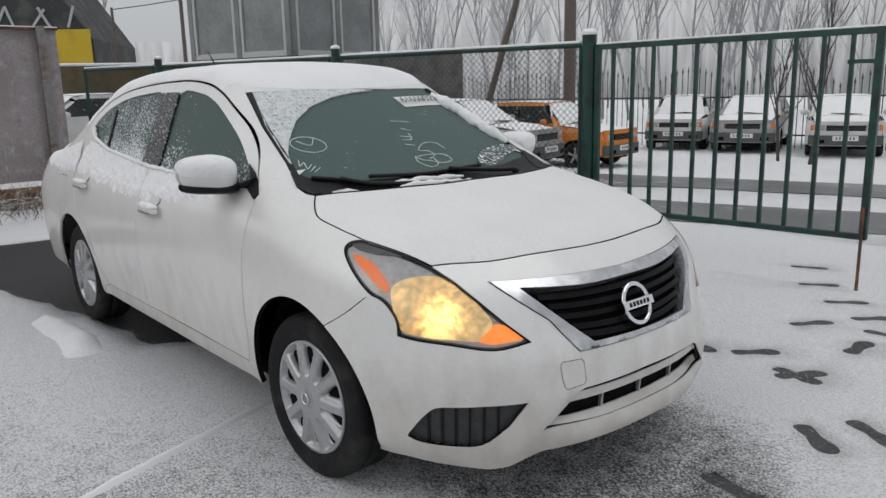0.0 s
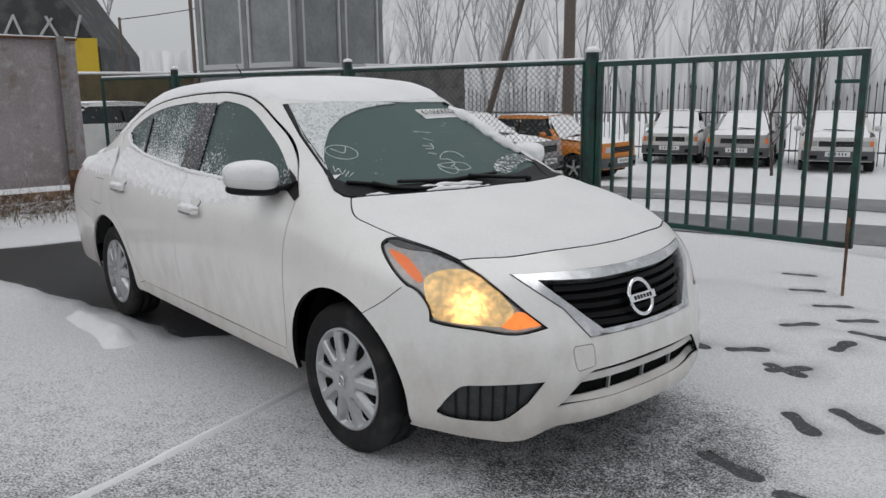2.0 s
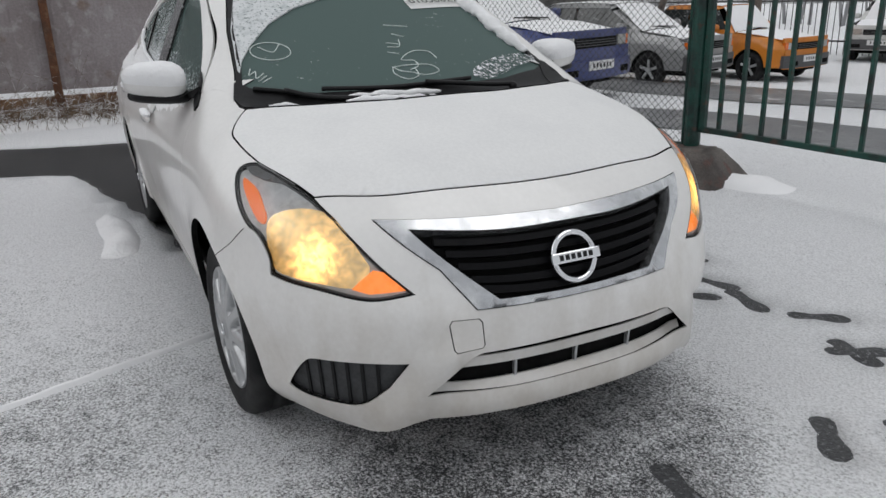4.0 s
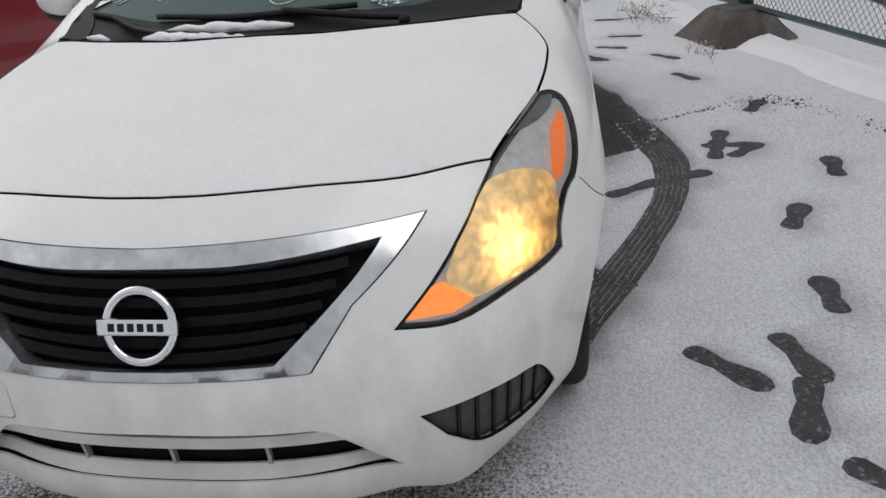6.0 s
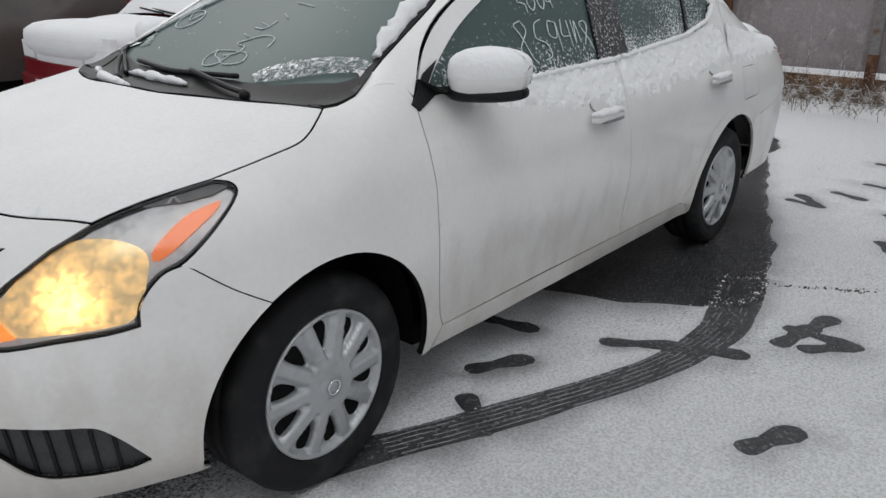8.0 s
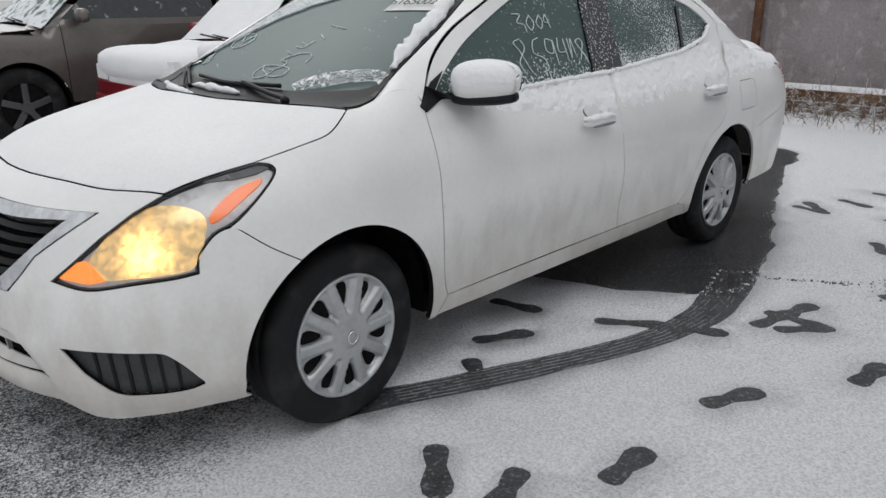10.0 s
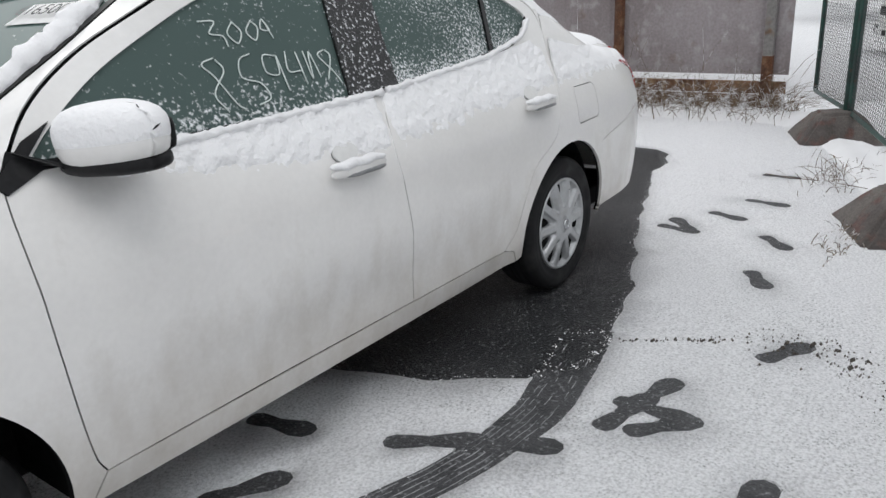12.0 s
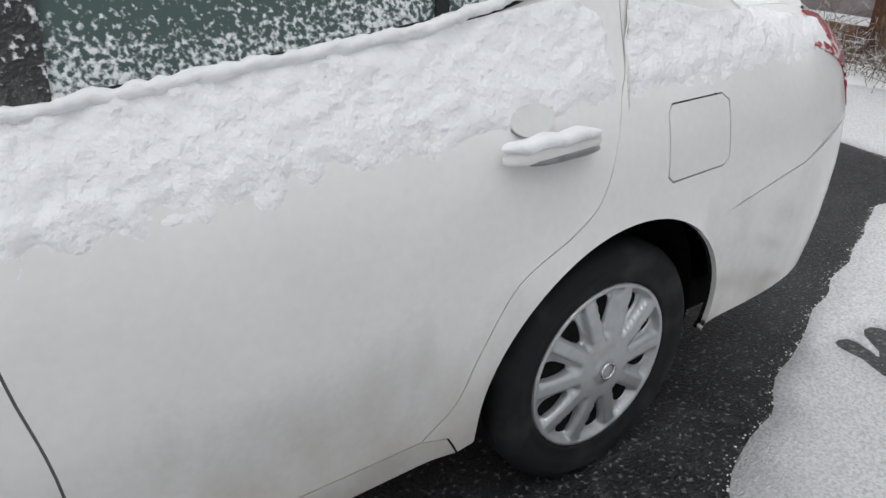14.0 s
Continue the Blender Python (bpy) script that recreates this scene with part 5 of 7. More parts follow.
WET = [(-4.38, .10), (-4.2, .25), (-3.9, .35), (-3.6, .37), (-2.56, .69), (-1.87, .93), (-1.50, 1.07), (-1.24, 1.17), (-.93, 1.235), (-.84, 1.24), (-.49, 1.14), (-.30, .83),
       (-.20, .54), (-.12, .2), (-.30, -.3), (-.55, -.72), (-1.3, -.78), (-1.6, -.86), (-2.3, -1.02), (-3.07, -1.2), (-3.5, -2.2), (-3.8, -4.0), (-3.9, -6.5),
       (-5.6, -6.5), (-5.4, -4.0), (-4.9, -2.2), (-4.5, -1.0), (-4.42, -.3)]
TRACK = np.vstack([curve([(-1.0, 1.22), (-.84, 1.255), (-.41, 1.335), (-.12, 1.32), (.25, 1.23), (.745, 1.04), (1.137, .855), (1.32, .78)], 6),
                   curve([(1.20, .66), (1.05, .745), (.64, .925), (.15, 1.115), (-.22, 1.17), (-.50, 1.135), (-.9, 1.05)], 6)])
PRINTS = [((.587, .695), (.351, .827)), ((.706, .787), (.792, .90)), ((.083, .937), (-.098, 1.218)), ((-.06, 1.20), (-.18, 1.415)), ((.435, 1.593), (.195, 1.706)), ((-.318, 1.455), (-.61, 1.528)), ((-.50, 1.50), (-.748, 1.562)),
          ((-.515, 1.424), (-.508, 1.70)), ((-.345, 1.53), (-.46, 1.64)), ((1.215, 1.105), (1.413, 1.30)), ((1.349, 1.409), (1.621, 1.335)), ((1.13, 1.375), (1.32, 1.43)), ((1.03, 1.59), (.785, 1.60)),
          ((-2.406, .85), (-2.355, 1.10)), ((-2.38, 1.05), (-2.52, .93)), ((-2.78, 1.02), (-2.69, 1.25)), ((-3.127, 1.127), (-3.08, 1.397)), ((-2.47, 1.394), (-2.30, 1.544)), ((-1.92, 1.475), (-1.705, 1.60)),
          ((-.07, 1.92), (-.30, 1.955)), ((-1.02, 1.75), (-1.16, 1.83)), ((.206, .467), (.18, .61)), ((1.676, 1.399), (1.843, 1.578)), ((1.921, 1.353), (2.166, 1.291)), ((1.98, 1.24), (2.10, 1.42)),
          ((1.671, 2.048), (1.753, 2.169)), ((2.084, 1.795), (2.088, 2.014)), ((1.862, 2.391), (2.037, 2.578)), ((1.992, 2.223), (2.17, 2.227)), ((2.282, .83), (2.45, .688)), ((2.40, 1.01), (2.65, .873)),
          ((2.233, .197), (2.52, .144)), ((2.57, .10), (2.78, .16)), ((1.605, 2.634), (1.755, 2.751)), ((1.033, 3.411), (1.202, 3.475)), ((1.30, 2.95), (1.45, 3.05)), ((3.1, .25), (2.95, .5)), ((2.75, 1.6), (2.65, 1.85)),
          ((-3.82, 1.05), (-3.815, 1.10))]
gaps = [ragged(WET, .06, .035), ragged(TRACK, .05, .010)] + [sole(a, b) for a, b in PRINTS]
edge_loop = spaced(np.array([(-14.0, -14), (14, -14), (14, 14), (-14, 14)]), .8)
covered = lambda p: within(edge_loop, p) & ~np.any([within(h, p) for h in gaps], axis=0)
near_loop = spaced(np.array([(-7.5, -4.5), (5.5, -4.5), (5.5, 4.6), (-7.5, 4.6)]), .15)


def snow_patch(name, loops, step, keep, z=.007):
    v, f = fill(loops, step, keep)
    h = np.array([.0025 * noise.noise((x * 2.2, y * 2.2, 0)) + .0015 * noise.noise((x * 9, y * 9, 3)) for x, y in v])
    top = np.c_[v, z + h]
    rims = rim_edges(f)
    ids = sorted({i for e in rims for i in e})
    at = {i: len(top) + k for k, i in enumerate(ids)}
    verts = np.vstack([top, [(*v[i], .0005) for i in ids]])
    faces = [tuple(t) for t in f] + [(b, a, at[a], at[b]) for a, b in rims]
    return mesh_ob(name, verts, faces, snow_thin)


yard = snow_patch("snow_cover", [near_loop] + gaps, .16, lambda p: within(near_loop, p) & covered(p))
tagged(yard, "thin trodden snow with shoe prints and a tyre track", "snow", kind="structure")
level_loop = spaced(np.array([(-120.0, -90), (90, -90), (90, 7 + .33 * 93), (-120, 7 - .33 * 117)]), 20)
around = snow_patch("snow_field", [level_loop, near_loop], 12, lambda p: within(level_loop, p) & ~within(near_loop, p))
beyond = mesh_ob("snow_slope", *strips(-120, 90, FALL_AT + [90], .008), snow_thin, smooth=False)
tagged(beyond, "thin snow on the lower yard of the parked cars", "snow", kind="structure")
tagged(around, "thin snow over the yard and road beyond the fence", "snow", kind="structure")
# slush lines pressed by the tread inside the track
mid = curve([(-.84, 1.16), (-.45, 1.235), (-.17, 1.245), (.2, 1.172), (.69, .982), (1.094, .80)], 14)
nrm = np.c_[-np.gradient(mid[:, 1]), np.gradient(mid[:, 0])]
nrm /= np.linalg.norm(nrm, axis=1, keepdims=True)
verts, faces = [], []
for off in (-.060, -.040, -.018, .004, .026, .048):
    k = len(verts)
    for i, (p, n_) in enumerate(zip(mid, nrm)):
        w = .0022 + .0012 * noise.noise((i * .7, off * 90, 0))
        c = p + n_ * (off + .0012 * math.sin(i * 1.3))
        verts += [(*(c - n_ * w), .001), (*c, .004), (*(c + n_ * w), .001)]
    for i in range(len(mid) - 1):
        if (i * 7 + int(off * 1000)) % 9 and noise.noise((i * .35, off * 60, 5)) < .15 + (i - 18) / 22:
            faces += [(k + 3 * i, k + 3 * i + 3, k + 3 * i + 4, k + 3 * i + 1), (k + 3 * i + 1, k + 3 * i + 4, k + 3 * i + 5, k + 3 * i + 2)]
tread = mesh_ob("tread_slush", verts, faces, material("pressed_slush", (.36, .362, .37), .6, spots=[(30, (.16, .162, .168), .48, .62)], bump=(90, .004)))
tagged(tread, "thin lines of slush pressed by a tyre tread", "slush", kind="stuff")


def ridge(name, line, width, height, label):
    """A low uneven bank of snow along a line."""
    line = curve(line, 8)
    n_ = np.c_[-np.gradient(line[:, 1]), np.gradient(line[:, 0])]
    n_ /= np.linalg.norm(n_, axis=1, keepdims=True)
    rows = np.linspace(-1, 1, 9)
    verts, faces = [], []
    for i, (p, q) in enumerate(zip(line, n_)):
        for s in rows:
            x, y = p + q * s * width * (1 + .35 * noise.noise((p[0] * 3, p[1] * 3, s)))
            taper = min(1, i / 3, (len(line) - 1 - i) / 3)
            z = -.004 + (height + .01) * taper * (1 - s * s) ** 1.3 * (1 + .5 * noise.noise((x * 7, y * 7, 1)))
            verts.append((x, y, z))
    for i in range(len(line) - 1):
        for j in range(8):
            a = i * 9 + j
            faces.append((a, a + 1, a + 10, a + 9))
    return tagged(mesh_ob(name, verts, faces, snow), label, "snow", kind="stuff")


ridge("snow_ridge", [(.45, -.35), (.586, -.563), (.76, -1.05), (.983, -1.695), (1.15, -2.3)], .026, .020, "narrow ridge of snow left by a tyre")
ridge("snow_bank", [(-6.25, -6.5), (-6.2, -4), (-6.15, -2), (-6.15, -.5), (-6.1, .7), (-5.8, 1.0)], .38, .075, "low snow bank with dead weeds at the fence")
ridge("snow_bank", [(-1.55, -1.05), (-1.2, -1.02), (-.9, -1.0), (-.6, -1.05)], .11, .045, "small pile of snow beside a rear wheel")
ridge("snow_bank", [(-5.6, 1.15), (-4.2, 1.68), (-3.0, 2.05), (-1.6, 2.5), (-.3, 2.9), (.3, 3.15)], .22, .06, "low snow bank under the mesh fence")

# ---- fences ----
green = material("green_gate_paint", (.006, .048, .036), .42, spots=[(7, (.005, .020, .017), .46, .60), (16, (.045, .026, .018), .60, .70)], grain=(60, .25), bump=(60, .0012))
concrete = material("stained_concrete", (.13, .115, .105), .8, spots=[(4, (.07, .06, .055), .42, .62), (9, (.11, .06, .05), .55, .68)], grain=(80, .25), bump=(40, .006))
iron = material("weathered_wire", (.06, .06, .06), .6, .4, grain=(40, .3))
sheet_paint = material("faded_fence_sheet", (.34, .305, .31), .55, .05, spots=[(1.4, (.26, .225, .225), .42, .62), (7, (.40, .37, .375), .52, .66), (3.2, (.20, .14, .11), .60, .72)], grain=(40, .12))
rust = material("rusty_steel", (.14, .06, .03), .8, .2, spots=[(10, (.24, .14, .08), .5, .65), (4, (.07, .04, .03), .5, .7)], grain=(60, .3), bump=(70, .003))
old_post = material("grey_steel_post", (.24, .23, .22), .6, .2, spots=[(5, (.16, .09, .05), .56, .68)], grain=(40, .2))
plank = material("rotten_planks", (.24, .14, .08), .85, spots=[(5, (.10, .045, .025), .45, .6), (14, (.33, .23, .14), .55, .7), (11, (.80, .80, .81), .68, .73)], grain=(50, .3), bump=(50, .004))
GP, C2, C1, CE = Vector((-.45, 2.89, 0)), Vector((-2.95, 2.12, 0)), Vector((-5.40, 1.30, 0)), Vector((-6.62, .80, 0))


def footing(at, size, turn):
    """A poured concrete block, narrowing upwards."""
    bm = bmesh.new()
    box(bm, (-size, -size, -.05), (size, size, .23))
    for v in bm.verts:
        if v.co.z > .1:
            v.co.x *= .42
            v.co.y *= .42
    bmesh.ops.bevel(bm, geom=list(bm.edges), offset=.025, segments=2, affect="EDGES")
    bmesh.ops.subdivide_edges(bm, edges=list(bm.edges), cuts=3, use_grid_fill=True)
    for v in bm.verts:
        d = noise.noise_vector(v.co * 9 + at) * .012
        v.co += d
    ob = part("footing", bm, concrete, None, smooth=True)
    ob.matrix_world = Matrix.Translation(at) @ Matrix.Rotation(radians(turn), 4, "Z")
    return tagged(ob, "stained sloping concrete footing of a fence post", "footing", "post footings")


for at, size in ((GP + Vector((.05, -.05, 0)), .37), (C2 + Vector((.08, -.08, 0)), .37), (C1 + Vector((.1, -.06, 0)), .36)):
    footing(at, size, 22)


def fence_post(at, r, top):
    p = thing("fence_post", "dark green round steel post with a snow cap", "post", Matrix.Translation(at), "fence posts")
    part("tube", tube(bmesh.new(), (0, 0, .1), (0, 0, top), r, sides=16), green, p, smooth=False)
    bm = bmesh.new()
    bmesh.ops.create_uvsphere(bm, u_segments=16, v_segments=8, radius=r * 1.12, matrix=Matrix.Translation((0, 0, top)) @ Matrix.Diagonal((1, 1, .55, 1)))
    part("cap", bm, snow, p, "snow cap", smooth=True)


fence_post(GP, .058, 1.75)
fence_post(C2, .042, 1.755)
fence_post(C1, .042, 1.755)


def mesh_panel(a, b, z0, z1):
    """A framed field of chain-link between two posts."""
    a, b = a.copy(), b.copy()
    d = (b - a).normalized()
    a, b = a + d * .07, b - d * .07
    f = thing("mesh_fence_panel", "chain-link fence panel in a dark green angle-iron frame", "fence", group="mesh fence panels")
    side_ = Vector((-d.y, d.x, 0)) * .018
    up = Vector((0, 0, 1))
    for nm, p, q in (("top_rail", a + up * z1, b + up * z1), ("bottom_rail", a + up * z0, b + up * z0), ("side_rail", a + up * z0, a + up * z1), ("side_rail", b + up * z0, b + up * z1)):
        part(nm, tube(bmesh.new(), p, q, .022, sides=4), green, f)
    part("snow_line", tube(bmesh.new(), a + up * (z1 + .022), b + up * (z1 + .022), .012, sides=6), snow, f, "line of snow")
    L, H = (b - a).length, z1 - z0
    s, verts, faces = .055, [], []
    for sign in (1, -1):
        for k in range(-int(H / s) - 1, int(L / s) + 1):
            u0 = k * s
            lo_, hi_ = max(0, -u0), min(H, L - u0)
            if hi_ - lo_ < .02:
                continue
            ends = [(u0 + t, (t if sign > 0 else H - t)) for t in (lo_, hi_)]
            pts = [a + d * u + up * (z0 + w) for u, w in ends]
            n0 = len(verts)
            for p in pts:
                verts += [p + side_ * .1, p + up * .0026 - side_ * .05, p - up * .0026 - side_ * .05]
            faces += [(n0 + i, n0 + (i + 1) % 3, n0 + 3 + (i + 1) % 3, n0 + 3 + i) for i in range(3)]
    w = mesh_ob("wire_mesh", verts, faces, iron, f, "grey diamond wire mesh", smooth=False)
    w["kind"] = "stuff"


mesh_panel(GP, C2, .22, 1.66)
mesh_panel(C2, C1, .22, 1.66)
mesh_panel(C1, CE, .22, 1.66)

# the gate leaf, standing a little ajar
HINGE, LEAF = GP + Vector((.07, .01, 0)), Vector((1.66, 3.07, 0))
gd = (LEAF - HINGE).normalized()
GL = (LEAF - HINGE).length
gate = thing("metal_gate", "dark green tubular steel gate leaf, snow on its top rail", "gate", Matrix.Translation(HINGE) @ Matrix.Rotation(math.atan2(gd.y, gd.x), 4, "Z"))
part("top_rail", boxes(((0, -.02, 1.615), (GL, .02, 1.655)), bevel=.004), green, gate)
part("bottom_rail", boxes(((0, -.02, .335), (GL, .02, .375)), bevel=.004), green, gate)
part("end_stile", boxes(((GL - .045, -.022, .335), (GL, .022, 1.655)), bevel=.004), green, gate)
part("hinge_stile", boxes(((-.01, -.02, .335), (.035, .02, 1.655)), bevel=.004), green, gate)
for k in range(11):
    xk = .14 + k * (GL - .33) / 10
    part("bar", boxes(((xk, -.012, .36), (xk + .025, .012, 1.63))), green, gate)
part("latch_bar", boxes(((GL - .20, -.012, 1.44), (GL - .04, .012, 1.465))), green, gate)
part("drop_rod", tube(bmesh.new(), (GL - .025, -.03, .0), (GL - .025, -.03, .55), .010), rust, gate, "rusty drop rod")
part("snow_line", boxes(((0, -.018, 1.655), (GL, .018, 1.668)), bevel=.004), snow, gate, "line of snow")

# corrugated sheet fence on planks, behind the car
FX = -6.60
fence_c = thing("sheet_fence", "faded purplish-grey profiled sheet fence on rotten planks", "fence", Matrix.Translation((FX, 0, 0)))
for k in range(9):
    y0 = .56 - (k + 1) * 1.15
    ys = np.arange(0, 1.1501, .0125)
    ph = (ys / .23) % 1
    dep = np.interp(ph, [0, .28, .38, .72, .82, 1], [0, 0, .007, .007, 0, 0])
    verts = [(dep[i] - .006 * (k % 2), y0 + y, z) for i, y in enumerate(ys) for z in (.36, 2.12 + .015 * math.sin(k * 2.1))]
    verts += [(x - .003, y, z) for x, y, z in verts]
    m_, n_ = len(ys), 2 * len(ys)
    faces = [(2 * i, 2 * i + 2, 2 * i + 3, 2 * i + 1) for i in range(m_ - 1)] + [(n_ + 2 * i, n_ + 2 * i + 1, n_ + 2 * i + 3, n_ + 2 * i + 2) for i in range(m_ - 1)]
    mesh_ob("fence_sheet", verts, faces, sheet_paint, fence_c, smooth=False)
for k in range(6):
    y1 = .55 - k * 1.75
    for z in (.10, .235):
        part("fence_plank", boxes(((.02 + .006 * ((k + int(z * 9)) % 2), y1 - 1.74, z - .06), (.055, y1, z + .062)), bevel=.006), plank, fence_c)
for k, (y, m_) in enumerate(((.37, old_post), (-1.2, rust), (-2.9, old_post), (-4.6, rust), (-6.3, old_post), (-8.0, rust))):
    part("fence_upright", boxes(((.03, y - .045, 0), (.11, y + .045, 2.16)), bevel=.006), m_, fence_c)
    part("post_foot", boxes(((.025, y - .048, 0), (.115, y + .048, .55 + .1 * (k % 2))), bevel=.006), rust, fence_c, "rusted foot of a post")
part("top_strip", boxes(((-.02, -9.5, 2.12), (.06, .57, 2.145))), rust, fence_c)
part("snow_line", boxes(((-.018, -9.5, 2.145), (.055, .57, 2.16)), bevel=.004), snow, fence_c, "line of snow")

# dead weeds along the fence
straw = material("dead_straw", (.17, .12, .075), .9, spots=[(20, (.07, .045, .03), .48, .62), (9, (.80, .80, .81), .50, .58)], grain=(60, .3))
rng = random.Random(4)


def weeds(n, place, h0, h1, name="dead_weeds", label="tangle of dead weeds and straw in the snow"):
    verts, faces = [], []
    for _ in range(n):
        x, y = place()
        h, a, lean = rng.uniform(h0, h1), rng.uniform(0, math.tau), rng.uniform(.1, 1.4)
        pts = []
        for s in (0, .35, .7, 1.0):
            pts.append(Vector((x + math.cos(a) * lean * h * s ** 1.6, y + math.sin(a) * lean * h * s ** 1.6, .01 + h * (s - .45 * lean * s ** 2) * .9)))
        v, f = path_tube(pts, [.003, .0025, .002, .0008], 3)
        k = len(verts)
        verts += v
        faces += [tuple(i + k for i in t) for t in f]
    return tagged(mesh_ob(name, verts, faces, straw, smooth=False), label, "weeds", kind="stuff")


weeds(2300, lambda: (rng.gauss(-6.18, .20), rng.uniform(-5, .75)), .18, .58)
weeds(60, lambda: (-6.42 + rng.gauss(0, .05), rng.uniform(-3, .7)), .5, 1.1, label="tall dry weed stalks by the fence")
weeds(90, lambda: (rng.gauss(-3.9, .22), rng.gauss(1.52, .12)), .04, .18)
weeds(60, lambda: (rng.gauss(-2.5, .18), rng.gauss(1.76, .05)), .02, .09)
# dirt and crumbs along the crack in the asphalt and under the fence
dirt = material("dark_dirt", (.06, .052, .045), .9, spots=[(30, (.12, .10, .08), .5, .65)], grain=(80, .3))
crack = curve([(-.914, 1.245), (-1.03, 1.45), (-1.142, 1.63), (-1.238, 1.885), (-1.12, 2.02), (-.935, 2.155), (-.5, 2.35), (.1, 2.45)], 30)
verts, faces = [], []
for i, c in enumerate(crack):
    for _ in range(4 if i < 60 else 8):
        x, y = c + np.array([rng.gauss(0, .012 if i < 60 else .06), rng.gauss(0, .012 if i < 60 else .06)])
        s, a = rng.uniform(.0015, .0055) * (1 + 1.2 * (rng.random() < .12)), rng.uniform(0, math.tau)
        if rng.random() < .22:
            k = len(verts)
            for q in range(4):
                verts.append((x + s * (2.6 if q % 2 else .7) * math.cos(a + q * math.tau / 4), y + s * math.sin(a + q * math.tau / 4), .006))
            verts.append((x, y, .010 + s * .7))
            faces += [(k + q, k + (q + 1) % 4, k + 4) for q in range(4)]
tagged(mesh_ob("dirt_crumbs", verts, faces, dirt, smooth=False), "crumbs of dirt and twigs along a crack in the asphalt", "dirt", kind="stuff")
lv, lf = path_tube([(-3.82, 1.07, .012), (-3.7, 1.25, .03), (-3.62, 1.5, .045), (-3.6, 1.72, .03)], .0025, 4)
tagged(mesh_ob("dry_stalk", lv, lf, straw), "dry bent weed stalk lying on the snow", "stalk")

# loose crumbs of snow along the melting edges and in the prints
verts, faces = [], []
for loop, dense, reach in [(gaps[0], 16, .035), (gaps[1], 8, .02)] + [(q, 4, .018) for q in gaps[2:]]:
    mid_ = loop.mean(0)
    for i, p in enumerate(loop):
        for _ in range(dense):
            d = abs(rng.gauss(0, reach))
            a = rng.uniform(0, math.tau)
            x, y = p + np.array([math.cos(a), math.sin(a)]) * d
            s, k = rng.uniform(.0012, .0042) * (1.3 - min(d / reach, 1) * .7), len(verts)
            turn = rng.uniform(0, math.tau)
            verts += [(x + s * rng.uniform(.6, 1.5) * math.cos(turn + q * math.tau / 5), y + s * rng.uniform(.6, 1.5) * math.sin(turn + q * math.tau / 5), .0008) for q in range(5)]
            verts.append((x, y, .0008 + s * .9))
            faces += [(k + q, k + (q + 1) % 5, k + 5) for q in range(5)]
tagged(mesh_ob("snow_crumbs", verts, faces, snow), "loose crumbs of wet snow along the melting edges", "snow", kind="stuff")

# grey slush left in the shoe prints and the tyre track
slush_thin = material("trodden_slush", (.058, .059, .062), .5, spots=[(7, (.035, .036, .038), .5, .66), (60, (.20, .202, .21), .56, .68)], grain=(140, .4), bump=(120, .006), spec=.3)
for i, loop in enumerate(gaps[1:]):
    v, f = fill([loop], .12, lambda p: within(loop, p) & ~within(gaps[0], p))
    if not len(f):
        continue
    # where prints cross, one lies a hair over the other
    ob = mesh_ob("shoe_print" if i else "tyre_track", [(x, y, .0022 + .0004 * (i % 6) + .0010 * noise.noise((x * 30, y * 30, 0))) for x, y in v], f, slush_thin)
    if i:
        tagged(ob, "dark wet shoe print trodden through thin snow", "shoe print", "shoe prints")
    else:
        tagged(ob, "dark curved tyre track pressed through thin snow", "tyre track")


# ---- other parked cars ----
def boxy_field(nose, tail, half, hood, deck_z, roof, ws0, ws1, rw0, rw1, belt, soft=.06, sill=.22, drop=.05):
    """Outer form of a plain car: nose and tail x, half width, heights, feet and heads of the two screens."""
    def field(p):
        x, y, z = p[..., 0], np.abs(p[..., 1]), p[..., 2]
        w = np.where(z < belt, half - .05 * np.clip((z - .65) / (belt - .65), 0, 1) ** 2 - .05 * np.clip((.4 - z) / .3, 0, 1) ** 2,
                     half - .05 - .36 * (z - belt))
        side_ = w - y - .10 * np.clip((x - nose + .45) / .45, 0, 1) ** 2.2 - .08 * np.clip((tail + .4 - x) / .4, 0, 1) ** 2.2
        fr = (nose - .05 * ((z - .5) / .3) ** 2 - .10 * y * y - x)
        rr = (x - tail - .05 * ((z - .6) / .4) ** 2 - .06 * y * y)
        tp = np.where(x > 0, hood - drop * np.clip((x - ws0) / (nose - ws0), 0, 1) ** 1.5, deck_z) - .05 * y * y - z
        low = smin(smin(side_, smin(fr, rr, .05), soft), tp, soft)
        k1, k2 = (ws0 - ws1) / (roof - hood), (rw0 - rw1) / (roof - deck_z)
        g1 = (ws0 - k1 * (z - hood) - .12 * y * y - x) / math.hypot(1, k1)
        g2 = (x - rw0 + k2 * (z - deck_z) - .08 * y * y) / math.hypot(1, k2)
        rf = roof - .04 * (x - (ws1 + rw1) / 2) ** 2 - .06 * y * y - z
        cab = smin(smin(smin(g1, g2, .05), rf, soft), side_, soft)
        return np.minimum(-smin(-low, -cab, .01), z - sill)
    return field


dark_glass = material("dark_car_glass", (.03, .035, .036), .12, coat=.3, grain=(20, .2), spots=[(12, (.45, .46, .47), .62, .75)])
grey_plastic = material("grey_plastic_bumper", (.075, .076, .079), .6, grain=(40, .2))
lamp_glass = material("lamp_glass", (.50, .50, .48), .12, .3, grain=(60, .2))
plate_mat = material("plate_white", (.7, .7, .7), .5, grain=(30, .04))
road_tyre_v, road_tyre_f = lathe([(.19, -.08), (.19, .08), (.27, .09), (.305, .06), (.305, -.06), (.27, -.09)], 32)


